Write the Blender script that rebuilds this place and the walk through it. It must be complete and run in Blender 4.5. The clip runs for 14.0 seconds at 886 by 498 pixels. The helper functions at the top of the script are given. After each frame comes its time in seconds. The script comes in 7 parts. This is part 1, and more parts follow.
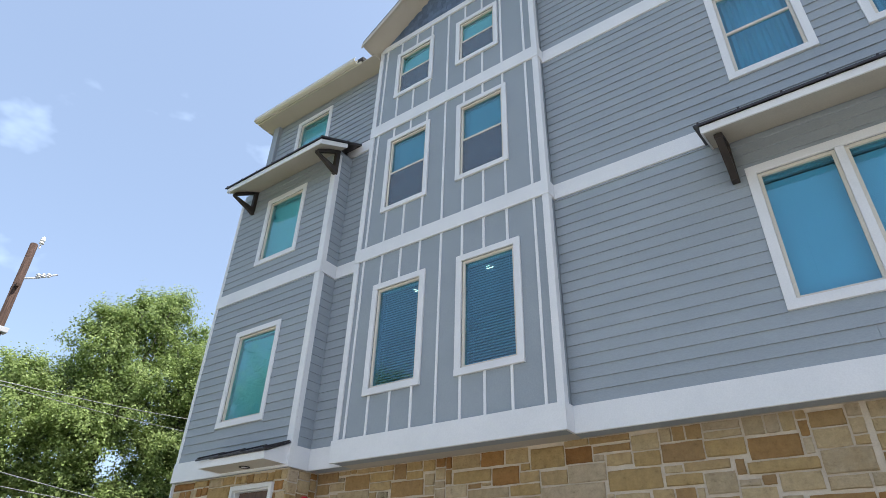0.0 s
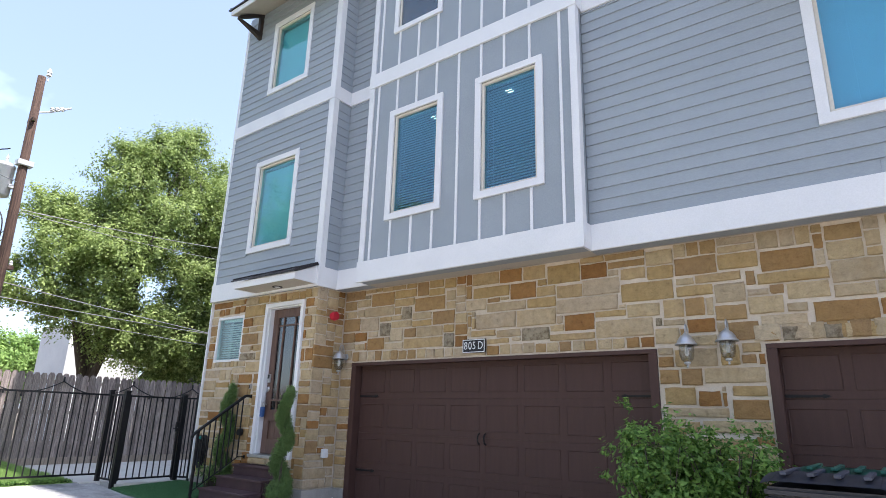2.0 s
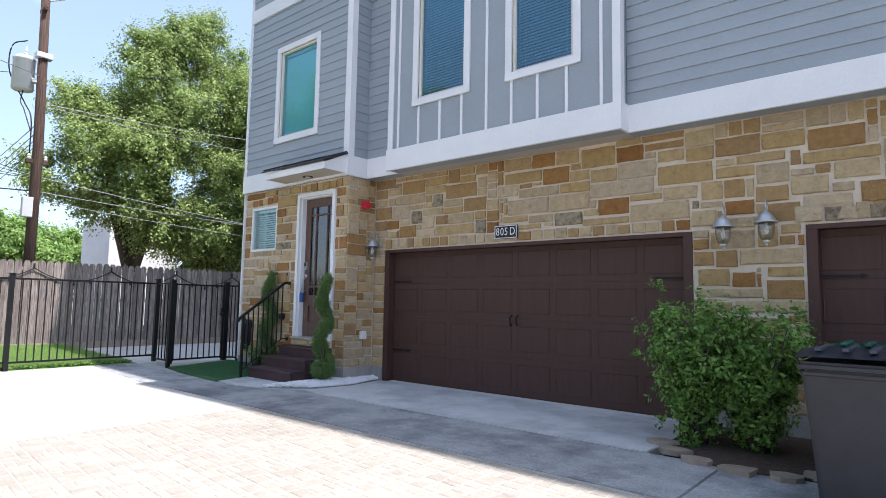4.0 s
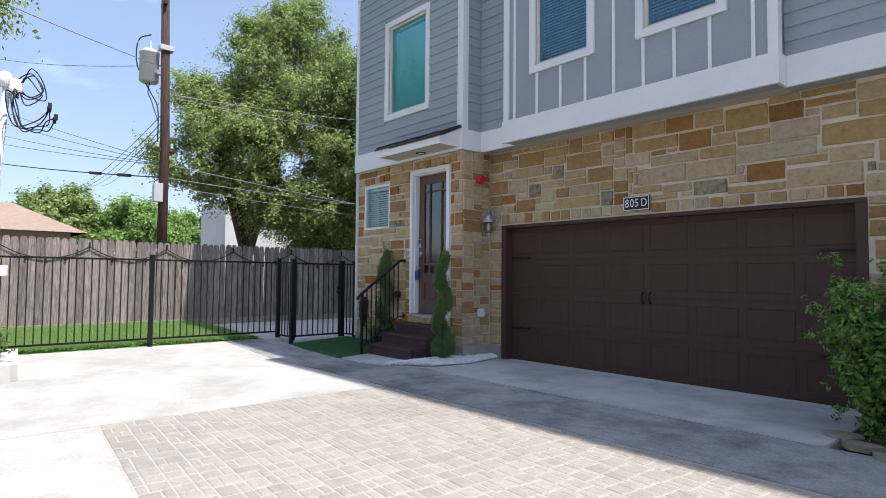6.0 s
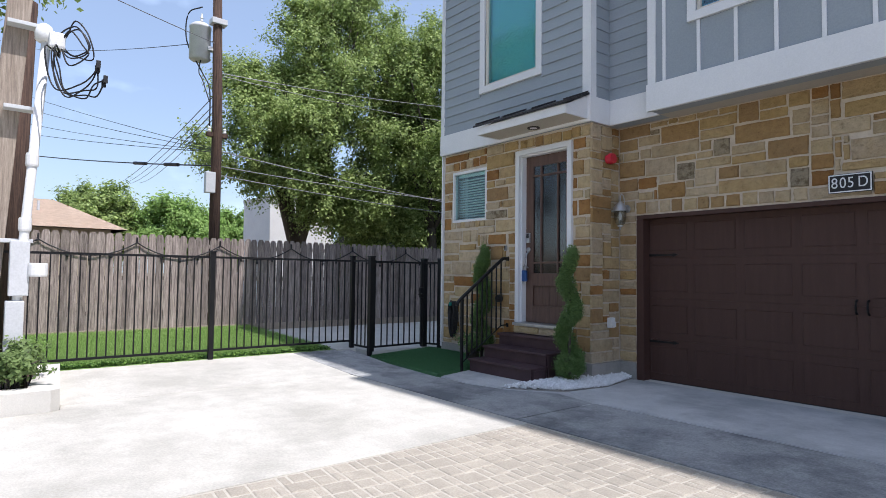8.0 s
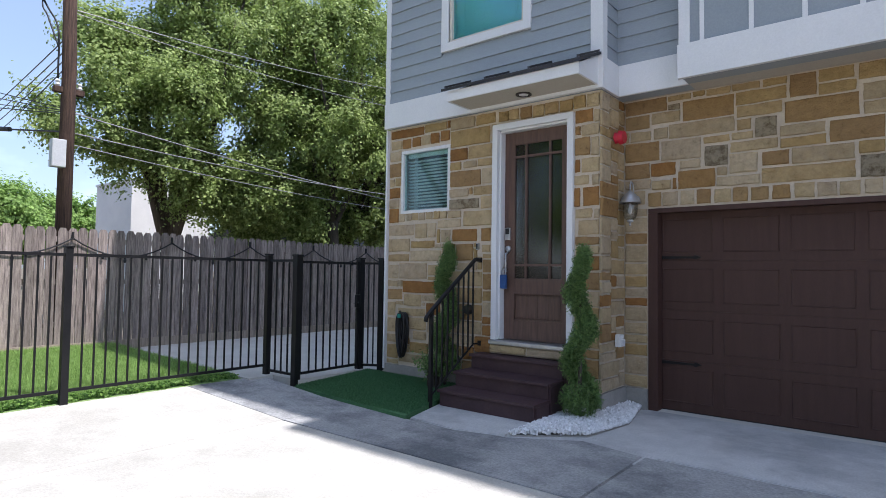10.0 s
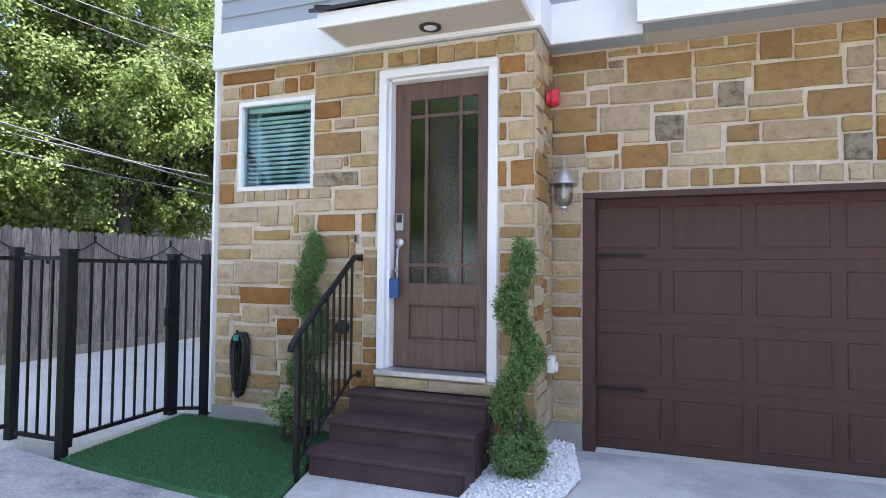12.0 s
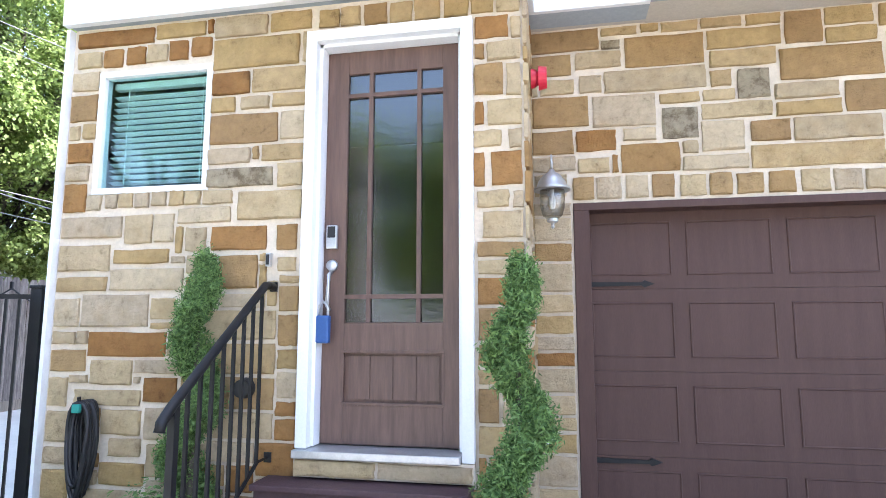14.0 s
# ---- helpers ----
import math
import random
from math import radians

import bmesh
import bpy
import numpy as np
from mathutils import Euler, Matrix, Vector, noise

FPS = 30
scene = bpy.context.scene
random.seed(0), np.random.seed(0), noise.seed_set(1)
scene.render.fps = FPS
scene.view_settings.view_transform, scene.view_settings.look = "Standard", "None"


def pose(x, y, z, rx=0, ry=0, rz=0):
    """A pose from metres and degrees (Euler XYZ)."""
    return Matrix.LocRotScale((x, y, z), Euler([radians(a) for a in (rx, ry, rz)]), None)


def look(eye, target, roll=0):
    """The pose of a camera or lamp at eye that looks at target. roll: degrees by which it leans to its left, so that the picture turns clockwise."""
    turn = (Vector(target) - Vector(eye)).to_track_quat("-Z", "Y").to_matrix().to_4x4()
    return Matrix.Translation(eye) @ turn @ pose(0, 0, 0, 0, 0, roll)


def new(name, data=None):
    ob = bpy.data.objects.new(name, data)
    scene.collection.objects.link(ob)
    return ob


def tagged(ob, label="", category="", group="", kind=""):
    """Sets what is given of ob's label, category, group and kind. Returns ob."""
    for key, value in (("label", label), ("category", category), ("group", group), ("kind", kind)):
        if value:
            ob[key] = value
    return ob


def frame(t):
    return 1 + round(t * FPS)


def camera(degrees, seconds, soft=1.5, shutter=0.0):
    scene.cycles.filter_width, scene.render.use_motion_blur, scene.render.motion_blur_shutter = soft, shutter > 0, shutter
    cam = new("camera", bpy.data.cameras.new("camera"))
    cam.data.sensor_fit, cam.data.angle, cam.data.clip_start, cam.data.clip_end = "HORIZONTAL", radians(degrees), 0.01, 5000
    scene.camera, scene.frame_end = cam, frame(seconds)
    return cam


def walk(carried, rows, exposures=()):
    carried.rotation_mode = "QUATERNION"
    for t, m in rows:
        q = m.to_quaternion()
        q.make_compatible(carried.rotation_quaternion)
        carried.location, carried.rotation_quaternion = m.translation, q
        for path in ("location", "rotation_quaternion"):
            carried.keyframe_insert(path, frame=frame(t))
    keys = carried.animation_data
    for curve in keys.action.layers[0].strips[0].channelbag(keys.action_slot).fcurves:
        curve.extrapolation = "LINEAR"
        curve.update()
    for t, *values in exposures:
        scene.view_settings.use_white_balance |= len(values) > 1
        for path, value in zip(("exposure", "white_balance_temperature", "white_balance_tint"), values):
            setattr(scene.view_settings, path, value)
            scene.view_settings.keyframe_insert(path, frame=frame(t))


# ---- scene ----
cam = camera(73.7, 14.0, 0.6)
PATH = [
    (0, (0.283, -0.092, 1.419), (-0.73, 1.269, 2.478), 2.0),
    (0.5, (0.273, -0.077, 1.382), (-0.778, 1.332, 2.336), 2.0),
    (1, (0.251, -0.074, 1.35), (-0.845, 1.381, 2.176), 1.8),
    (1.5, (0.191, -0.091, 1.304), (-0.942, 1.406, 1.993), 1.6),
    (2, (0.207, -0.068, 1.274), (-0.97, 1.451, 1.829), 1.7),
    (2.5, (0.158, -0.088, 1.198), (-1.037, 1.457, 1.625), 1.5),
    (2.7, (0.141, -0.046, 1.19), (-1.064, 1.505, 1.567), 1.7),
    (4.8, (0.099, -0.143, 1.3), (-1.259, 1.319, 1.436), 0.5),
    (5, (0.062, -0.117, 1.278), (-1.327, 1.316, 1.412), 0.5),
    (5.5, (-0.101, -0.169, 1.281), (-1.561, 1.195, 1.379), 0.4),
    (6, (-0.382, -0.206, 1.295), (-1.882, 1.114, 1.388), 0.5),
    (6.5, (-0.782, -0.156, 1.312), (-2.322, 1.117, 1.398), 0.3),
    (7, (-1.276, -0.136, 1.326), (-2.839, 1.109, 1.413), 0.4),
    (7.2, (-1.487, -0.117, 1.324), (-3.063, 1.112, 1.413), 0.4),
    (9.3, (-3.941, 0.213, 1.301), (-5.363, 1.617, 1.395), 0.9),
    (9.5, (-4.12, 0.269, 1.322), (-5.503, 1.711, 1.417), 0.8),
    (10, (-4.614, 0.5, 1.397), (-5.869, 2.056, 1.48), 0.8),
    (10.5, (-5.085, 0.76, 1.433), (-6.167, 2.441, 1.503), 0.6),
    (11, (-5.508, 1.065, 1.476), (-6.468, 2.818, 1.54), 0.5),
    (11.5, (-5.878, 1.384, 1.493), (-6.707, 3.203, 1.556), 0.5),
    (12, (-6.206, 1.753, 1.47), (-6.911, 3.623, 1.539), 0.5),
    (12.5, (-6.46, 2.091, 1.425), (-7.069, 3.993, 1.538), 0.4),
    (13, (-6.681, 2.411, 1.365), (-7.172, 4.342, 1.539), 0.2),
    (13.5, (-6.848, 2.695, 1.32), (-7.279, 4.637, 1.531), 0.2),
    (14, (-6.969, 2.914, 1.345), (-7.342, 4.863, 1.597), 0.0),
]
EXPOSURES = [(0, 0.45, 6450, 12), (1, 0.58, 6600, 14), (2.5, 0.95, 6330, 18), (5, 0.44, 6250, 16), (7, 0.18, 6250, 16), (9.5, 0.22, 6200, 16),
             (11, 0.92, 6150, 18), (12, 1.44, 6150, 18), (12.5, 1.75, 6170, 19), (13, 2.03, 6200, 19), (14, 2.26, 6120, 17)]
walk(cam, [(t, look(eye, target, roll)) for t, eye, target, roll in PATH], EXPOSURES)


# ---- light ----
SUN_WAY = Vector((0.5, 0.13, 1.0)).normalized()
sun_data = bpy.data.lights.new("sun", "SUN")
sun_data.energy, sun_data.angle, sun_data.color = 5.0, radians(0.55), (1.0, 0.975, 0.94)
sun = new("sun", sun_data)
sun.matrix_world = look(SUN_WAY * 60, (0, 0, 0))
world = bpy.data.worlds.new("sky")
scene.world = world
world.use_nodes = True
wt = world.node_tree
sky = wt.nodes.new("ShaderNodeTexSky")
sky.sky_type, sky.sun_disc = "NISHITA", False
sky.sun_elevation, sky.sun_rotation = math.asin(SUN_WAY.z), math.atan2(SUN_WAY.x, SUN_WAY.y)
sky.air_density, sky.dust_density, sky.ozone_density = 1.0, 1.5, 1.0
# thin summer clouds, thicker towards the horizon
geo = wt.nodes.new("ShaderNodeTexCoord")
stretch = wt.nodes.new("ShaderNodeMapping")
stretch.inputs["Location"].default_value, stretch.inputs["Scale"].default_value = (0.9, 2.3, 0.4), (1.0, 1.0, 1.9)
clouds = wt.nodes.new("ShaderNodeTexNoise")
clouds.inputs["Scale"].default_value, clouds.inputs["Detail"].default_value = 4.2, 5.0
ramp = wt.nodes.new("ShaderNodeValToRGB")
ramp.color_ramp.elements[0].position, ramp.color_ramp.elements[1].position = 0.60, 0.80
ramp.color_ramp.elements[0].color, ramp.color_ramp.elements[1].color = (0.17, 0.17, 0.17, 1), (0.60, 0.60, 0.60, 1)
mixc = wt.nodes.new("ShaderNodeMixRGB")
mixc.inputs[2].default_value = (8.0, 10.2, 13.2, 1)
wt.links.new(geo.outputs["Generated"], stretch.inputs[0])
wt.links.new(stretch.outputs[0], clouds.inputs["Vector"])
wt.links.new(clouds.outputs["Fac"], ramp.inputs[0])
wt.links.new(ramp.outputs[0], mixc.inputs[0])
wt.links.new(sky.outputs[0], mixc.inputs[1])
wt.links.new(mixc.outputs[0], wt.nodes["Background"].inputs[0])
wt.nodes["Background"].inputs[1].default_value = 0.14

# ---- materials ----
def nodes_of(name):
    m = bpy.data.materials.new(name)
    m.use_nodes = True
    return m, m.node_tree, m.node_tree.nodes["Principled BSDF"]


def ramp_node(nt, stops, mode="LINEAR"):
    r = nt.nodes.new("ShaderNodeValToRGB")
    r.color_ramp.interpolation = mode
    els = r.color_ramp.elements
    while len(els) < len(stops):
        els.new(0.5)
    for e, (p, c) in zip(els, stops):
        e.position, e.color = p, (*c, 1)
    return r


def noise_node(nt, scale, detail=4.0, stretched=None, rough=0.6):
    g = nt.nodes.new("ShaderNodeNewGeometry")
    n = nt.nodes.new("ShaderNodeTexNoise")
    n.inputs["Scale"].default_value, n.inputs["Detail"].default_value = scale, detail
    n.inputs["Roughness"].default_value = rough
    if stretched:
        m = nt.nodes.new("ShaderNodeMapping")
        m.inputs["Scale"].default_value = stretched
        nt.links.new(g.outputs["Position"], m.inputs[0])
        nt.links.new(m.outputs[0], n.inputs["Vector"])
    else:
        nt.links.new(g.outputs["Position"], n.inputs["Vector"])
    return n


def surf(name, dark, light, scale=3.0, rough=0.8, bump=0.15, bscale=60.0, metal=0.0, stretched=None, by="", spec=0.4,
         stain=None, stain_scale=0.7, vary=0.35, grain=0.07):
    """A surface that wavers between two colours, with fine grain; by: 'object' or 'island' gives each piece its own tone."""
    m, nt, b = nodes_of(name)
    n = noise_node(nt, scale, 6.0, stretched)
    r = ramp_node(nt, [(0.3, dark), (0.72, light)])
    nt.links.new(n.outputs["Fac"], r.inputs[0])
    col = r.outputs[0]
    if by:
        src = nt.nodes.new("ShaderNodeObjectInfo" if by == "object" else "ShaderNodeNewGeometry")
        mr = nt.nodes.new("ShaderNodeMapRange")
        mr.inputs[3].default_value, mr.inputs[4].default_value = 1 - vary, 1 + vary
        nt.links.new(src.outputs["Random" if by == "object" else "Random Per Island"], mr.inputs[0])
        hsv = nt.nodes.new("ShaderNodeHueSaturation")
        nt.links.new(mr.outputs[0], hsv.inputs["Value"])
        nt.links.new(col, hsv.inputs["Color"])
        col = hsv.outputs[0]
    if stain:
        sn = noise_node(nt, stain_scale, 8.0, None, 0.7)
        sr = ramp_node(nt, [(0.45, (0, 0, 0)), (0.62, (1, 1, 1))])
        nt.links.new(sn.outputs["Fac"], sr.inputs[0])
        mx = nt.nodes.new("ShaderNodeMixRGB")
        mx.inputs[2].default_value = (*stain, 1)
        nt.links.new(sr.outputs[0], mx.inputs[0])
        nt.links.new(col, mx.inputs[1])
        col = mx.outputs[0]
    if grain:
        gn = noise_node(nt, max(bscale, 40.0) * 0.8, 8.0, stretched, 0.75)
        gr = ramp_node(nt, [(0.36, (1 - grain,) * 3), (0.64, (1 + grain,) * 3)])
        nt.links.new(gn.outputs["Fac"], gr.inputs[0])
        mg = nt.nodes.new("ShaderNodeMixRGB")
        mg.blend_type, mg.inputs[0].default_value = "MULTIPLY", 1.0
        nt.links.new(col, mg.inputs[1])
        nt.links.new(gr.outputs[0], mg.inputs[2])
        col = mg.outputs[0]
    nt.links.new(col, b.inputs["Base Color"])
    b.inputs["Roughness"].default_value, b.inputs["Metallic"].default_value = rough, metal
    b.inputs["Specular IOR Level"].default_value = spec
    if bump:
        bn = noise_node(nt, bscale, 5.0, stretched)
        bp = nt.nodes.new("ShaderNodeBump")
        bp.inputs["Strength"].default_value, bp.inputs["Distance"].default_value = bump, 0.01
        nt.links.new(bn.outputs["Fac"], bp.inputs["Height"])
        nt.links.new(bp.outputs[0], b.inputs["Normal"])
    return m


def stone_material(name, tones, rust, by="object", dark=(0.27, 0.42)):
    """Split limestone: a tone for each stone, mottled, with rusty clouds and pitted relief."""
    m, nt, b = nodes_of(name)
    src = nt.nodes.new("ShaderNodeObjectInfo" if by == "object" else "ShaderNodeNewGeometry")
    tone = ramp_node(nt, [(k / len(tones), c) for k, c in enumerate(tones)], "CONSTANT")
    nt.links.new(src.outputs["Random" if by == "object" else "Random Per Island"], tone.inputs[0])
    n1 = noise_node(nt, 11.0, 9.0, None, 0.72)
    r1 = ramp_node(nt, [(dark[0], (0.46, 0.41, 0.36)), (dark[1], (0.90, 0.88, 0.85)), (0.70, (1.18, 1.16, 1.12))])
    nt.links.new(n1.outputs["Fac"], r1.inputs[0])
    mul = nt.nodes.new("ShaderNodeMixRGB")
    mul.blend_type, mul.inputs[0].default_value = "MULTIPLY", 1.0
    nt.links.new(tone.outputs[0], mul.inputs[1])
    nt.links.new(r1.outputs[0], mul.inputs[2])
    n2 = noise_node(nt, 3.2, 7.0, None, 0.7)
    r2 = ramp_node(nt, [(0.50, (0, 0, 0)), (0.68, (rust,) * 3)])
    nt.links.new(n2.outputs["Fac"], r2.inputs[0])
    mx = nt.nodes.new("ShaderNodeMixRGB")
    mx.inputs[2].default_value = (0.40, 0.25, 0.10, 1)
    nt.links.new(r2.outputs[0], mx.inputs[0])
    nt.links.new(mul.outputs[0], mx.inputs[1])
    nt.links.new(mx.outputs[0], b.inputs["Base Color"])
    b.inputs["Roughness"].default_value = 0.88
    b.inputs["Specular IOR Level"].default_value = 0.2
    n3 = noise_node(nt, 13.0, 10.0, None, 0.75)
    bp = nt.nodes.new("ShaderNodeBump")
    bp.inputs["Strength"].default_value, bp.inputs["Distance"].default_value = 1.0, 0.045
    nt.links.new(n3.outputs["Fac"], bp.inputs["Height"])
    nt.links.new(bp.outputs[0], b.inputs["Normal"])
    return m


def glass_material(name, tint, ior=1.75, rough=0.0, relief=0.0):
    m, nt, b = nodes_of(name)
    nt.nodes.remove(b)
    clear = nt.nodes.new("ShaderNodeBsdfTransparent")
    clear.inputs[0].default_value = (*tint, 1)
    gloss = nt.nodes.new("ShaderNodeBsdfGlossy")
    gloss.inputs["Roughness"].default_value = rough
    face = nt.nodes.new("ShaderNodeLayerWeight")
    face.inputs[0].default_value = 0.5
    power = nt.nodes.new("ShaderNodeMath")
    power.operation, power.inputs[1].default_value = "POWER", 4.0
    fres = nt.nodes.new("ShaderNodeMapRange")
    r0 = ((ior - 1) / (ior + 1)) ** 2
    fres.inputs[3].default_value, fres.inputs[4].default_value = r0, 1.0
    mix = nt.nodes.new("ShaderNodeMixShader")
    nt.links.new(face.outputs["Facing"], power.inputs[0])
    nt.links.new(power.outputs[0], fres.inputs[0])
    nt.links.new(fres.outputs[0], mix.inputs[0])
    nt.links.new(clear.outputs[0], mix.inputs[1])
    nt.links.new(gloss.outputs[0], mix.inputs[2])
    if relief:
        n = noise_node(nt, 45.0, 2.0)
        bp = nt.nodes.new("ShaderNodeBump")
        bp.inputs["Strength"].default_value, bp.inputs["Distance"].default_value = relief, 0.01
        nt.links.new(n.outputs["Fac"], bp.inputs["Height"])
        nt.links.new(bp.outputs[0], gloss.inputs["Normal"])
    nt.links.new(mix.outputs[0], nt.nodes["Material Output"].inputs[0])
    return m


def leaf_material(name, dark, light):
    m, nt, b = nodes_of(name)
    g = nt.nodes.new("ShaderNodeNewGeometry")
    r = ramp_node(nt, [(0.0, dark), (0.75, light), (1.0, tuple(1.25 * c for c in light))])
    nt.links.new(g.outputs["Random Per Island"], r.inputs[0])
    nt.links.new(r.outputs[0], b.inputs["Base Color"])
    b.inputs["Roughness"].default_value = 0.55
    b.inputs["Specular IOR Level"].default_value = 0.3
    tr = nt.nodes.new("ShaderNodeBsdfTranslucent")
    nt.links.new(r.outputs[0], tr.inputs[0])
    mix = nt.nodes.new("ShaderNodeMixShader")
    mix.inputs[0].default_value = 0.42
    nt.links.new(b.outputs[0], mix.inputs[1])
    nt.links.new(tr.outputs[0], mix.inputs[2])
    nt.links.new(mix.outputs[0], nt.nodes["Material Output"].inputs[0])
    return m


def lamp_material(name, colour, strength):
    m, nt, b = nodes_of(name)
    b.inputs["Emission Color"].default_value, b.inputs["Emission Strength"].default_value = (*colour, 1), strength
    return m


STONE_TONES = {
    "buff": [(0.52, 0.41, 0.26), (0.57, 0.465, 0.32), (0.47, 0.375, 0.245), (0.53, 0.415, 0.25), (0.50, 0.405, 0.285)],
    "golden": [(0.47, 0.335, 0.16), (0.44, 0.31, 0.145), (0.50, 0.37, 0.20), (0.46, 0.335, 0.18)],
    "brown": [(0.39, 0.25, 0.115), (0.36, 0.215, 0.09), (0.41, 0.275, 0.135), (0.35, 0.225, 0.11)],
    "russet": [(0.32, 0.16, 0.055), (0.36, 0.19, 0.07), (0.29, 0.145, 0.052)],
    "lichen": [(0.34, 0.29, 0.21), (0.38, 0.32, 0.225)]}
RUST = {"buff": 0.30, "golden": 0.45, "brown": 0.35, "russet": 0.3, "lichen": 0.1}
M_STONE = {k: stone_material("stone_" + k, v, RUST[k], dark=(0.40, 0.52) if k == "lichen" else (0.27, 0.42)) for k, v in STONE_TONES.items()}
M_STONE_FAR = stone_material("ledge_stone_far", [STONE_TONES[k][i] for k, i in (("buff", 0), ("buff", 2), ("golden", 0), ("buff", 1), ("russet", 0), ("buff", 4), ("brown", 0), ("golden", 2), ("buff", 3), ("brown", 3))], 0.35, "island")
M_MORTAR = surf("mortar", (0.55, 0.47, 0.37), (0.67, 0.585, 0.475), 8.0, 0.95, 0.5, 70)
M_SIDING = surf("grey_siding_paint", (0.285, 0.322, 0.352), (0.315, 0.352, 0.382), 1.2, 0.6, 0.12, 40, stretched=(1, 1, 4), by="object", vary=0.03)
M_PANEL = surf("grey_panel_paint", (0.275, 0.312, 0.342), (0.305, 0.342, 0.372), 1.5, 0.6, 0.1, 70)
M_SHINGLE = surf("blue_grey_shingle", (0.10, 0.14, 0.21), (0.14, 0.19, 0.27), 4, 0.7, 0.2, 60, by="object", vary=0.2)
M_WHITE = surf("white_trim_paint", (0.68, 0.69, 0.70), (0.75, 0.75, 0.755), 2.0, 0.5, 0.1, 80, grain=0.04)
M_FRAME = surf("almond_vinyl", (0.60, 0.56, 0.48), (0.64, 0.60, 0.52), 3.0, 0.4, 0.0)
M_SOFFIT = surf("beige_soffit_paint", (0.44, 0.40, 0.33), (0.48, 0.44, 0.37), 2.5, 0.7, 0.08, 60)
M_GUTTER = surf("cream_gutter", (0.60, 0.56, 0.45), (0.66, 0.62, 0.52), 2.5, 0.45, 0.0)
M_ROOFM = surf("dark_metal_roof", (0.035, 0.032, 0.035), (0.055, 0.05, 0.052), 3.0, 0.45, 0.05, 60, metal=0.3)
M_ROOFSH = surf("asphalt_shingle", (0.05, 0.05, 0.05), (0.09, 0.085, 0.08), 12.0, 0.95, 0.4, 80)
M_BRACKET = surf("dark_stained_timber", (0.025, 0.02, 0.018), (0.045, 0.036, 0.03), 6.0, 0.7, 0.2, 40)
M_GARAGE = surf("brown_garage_paint", (0.061, 0.030, 0.0235), (0.076, 0.039, 0.031), 3.0, 0.55, 0.12, 50, stretched=(6, 6, 0.6), spec=0.28, grain=0.12)
M_DOOR = surf("stained_wood_door", (0.085, 0.050, 0.040), (0.15, 0.088, 0.066), 5.0, 0.5, 0.15, 40, stretched=(5, 5, 0.5))
M_STEP = surf("brown_step_paint", (0.050, 0.026, 0.030), (0.078, 0.043, 0.046), 4.0, 0.6, 0.2, 60, grain=0.15)
M_IRON = surf("black_iron_paint", (0.008, 0.008, 0.009), (0.014, 0.014, 0.015), 8.0, 0.45, 0.1, 80, spec=0.25)
M_CONC = surf("driveway_concrete", (0.46, 0.44, 0.392), (0.56, 0.538, 0.482), 4.0, 0.9, 0.5, 60, by="object", vary=0.03, stain=(0.395, 0.378, 0.333), stain_scale=0.7, grain=0.12)
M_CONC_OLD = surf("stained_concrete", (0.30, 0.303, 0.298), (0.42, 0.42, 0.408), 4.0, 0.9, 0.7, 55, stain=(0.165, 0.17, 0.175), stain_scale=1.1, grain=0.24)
M_APRON = surf("apron_concrete", (0.47, 0.475, 0.465), (0.60, 0.60, 0.585), 3.0, 0.9, 0.4, 80, stain=(0.37, 0.375, 0.37), stain_scale=1.0, grain=0.16)
M_CONC2 = surf("pale_concrete", (0.50, 0.48, 0.44), (0.60, 0.58, 0.53), 2.0, 0.9, 0.2, 120)
M_FOUND = surf("foundation_concrete", (0.26, 0.25, 0.23), (0.36, 0.34, 0.31), 4.0, 0.9, 0.3, 60)
M_PAVER = surf("concrete_paver", (0.335, 0.30, 0.246), (0.42, 0.378, 0.312), 9.0, 0.9, 0.5, 90, by="object", vary=0.09, stain=(0.315, 0.285, 0.235), stain_scale=1.3, grain=0.16)
M_PAVER_FAR = surf("concrete_paver_far", (0.335, 0.30, 0.246), (0.42, 0.378, 0.312), 9.0, 0.9, 0.5, 90, by="island", vary=0.09, grain=0.16)
M_FLAG = surf("flagstone", (0.24, 0.19, 0.14), (0.36, 0.30, 0.23), 6.0, 0.9, 0.5, 40, by="object", vary=0.2)
M_SAND = surf("joint_sand", (0.41, 0.375, 0.315), (0.51, 0.475, 0.405), 20.0, 0.98, 0.4, 160)
M_DIRT = surf("dry_ground", (0.13, 0.11, 0.08), (0.22, 0.19, 0.14), 1.5, 0.98, 0.4, 30)
M_MULCH = surf("bark_mulch", (0.03, 0.02, 0.014), (0.09, 0.06, 0.04), 30.0, 0.95, 0.8, 60)
M_TURF = surf("green_turf", (0.05, 0.145, 0.06), (0.085, 0.21, 0.09), 40.0, 0.95, 0.9, 220)
M_LAWN = surf("lawn_green", (0.19, 0.30, 0.095), (0.28, 0.40, 0.15), 30.0, 0.95, 0.9, 200)
M_GRASS = leaf_material("grass_blades", (0.19, 0.31, 0.08), (0.34, 0.49, 0.16))
M_TURFBLADE = leaf_material("turf_blades", (0.055, 0.155, 0.065), (0.12, 0.27, 0.125))
M_FENCE = surf("weathered_cedar", (0.125, 0.10, 0.09), (0.43, 0.355, 0.315), 5.0, 0.9, 0.6, 40, stretched=(10, 10, 0.8), by="object", vary=0.30, grain=0.25)
M_POST = surf("weathered_post", (0.22, 0.175, 0.14), (0.46, 0.385, 0.31), 5.0, 0.9, 0.6, 40, stretched=(12, 12, 0.6), grain=0.2)
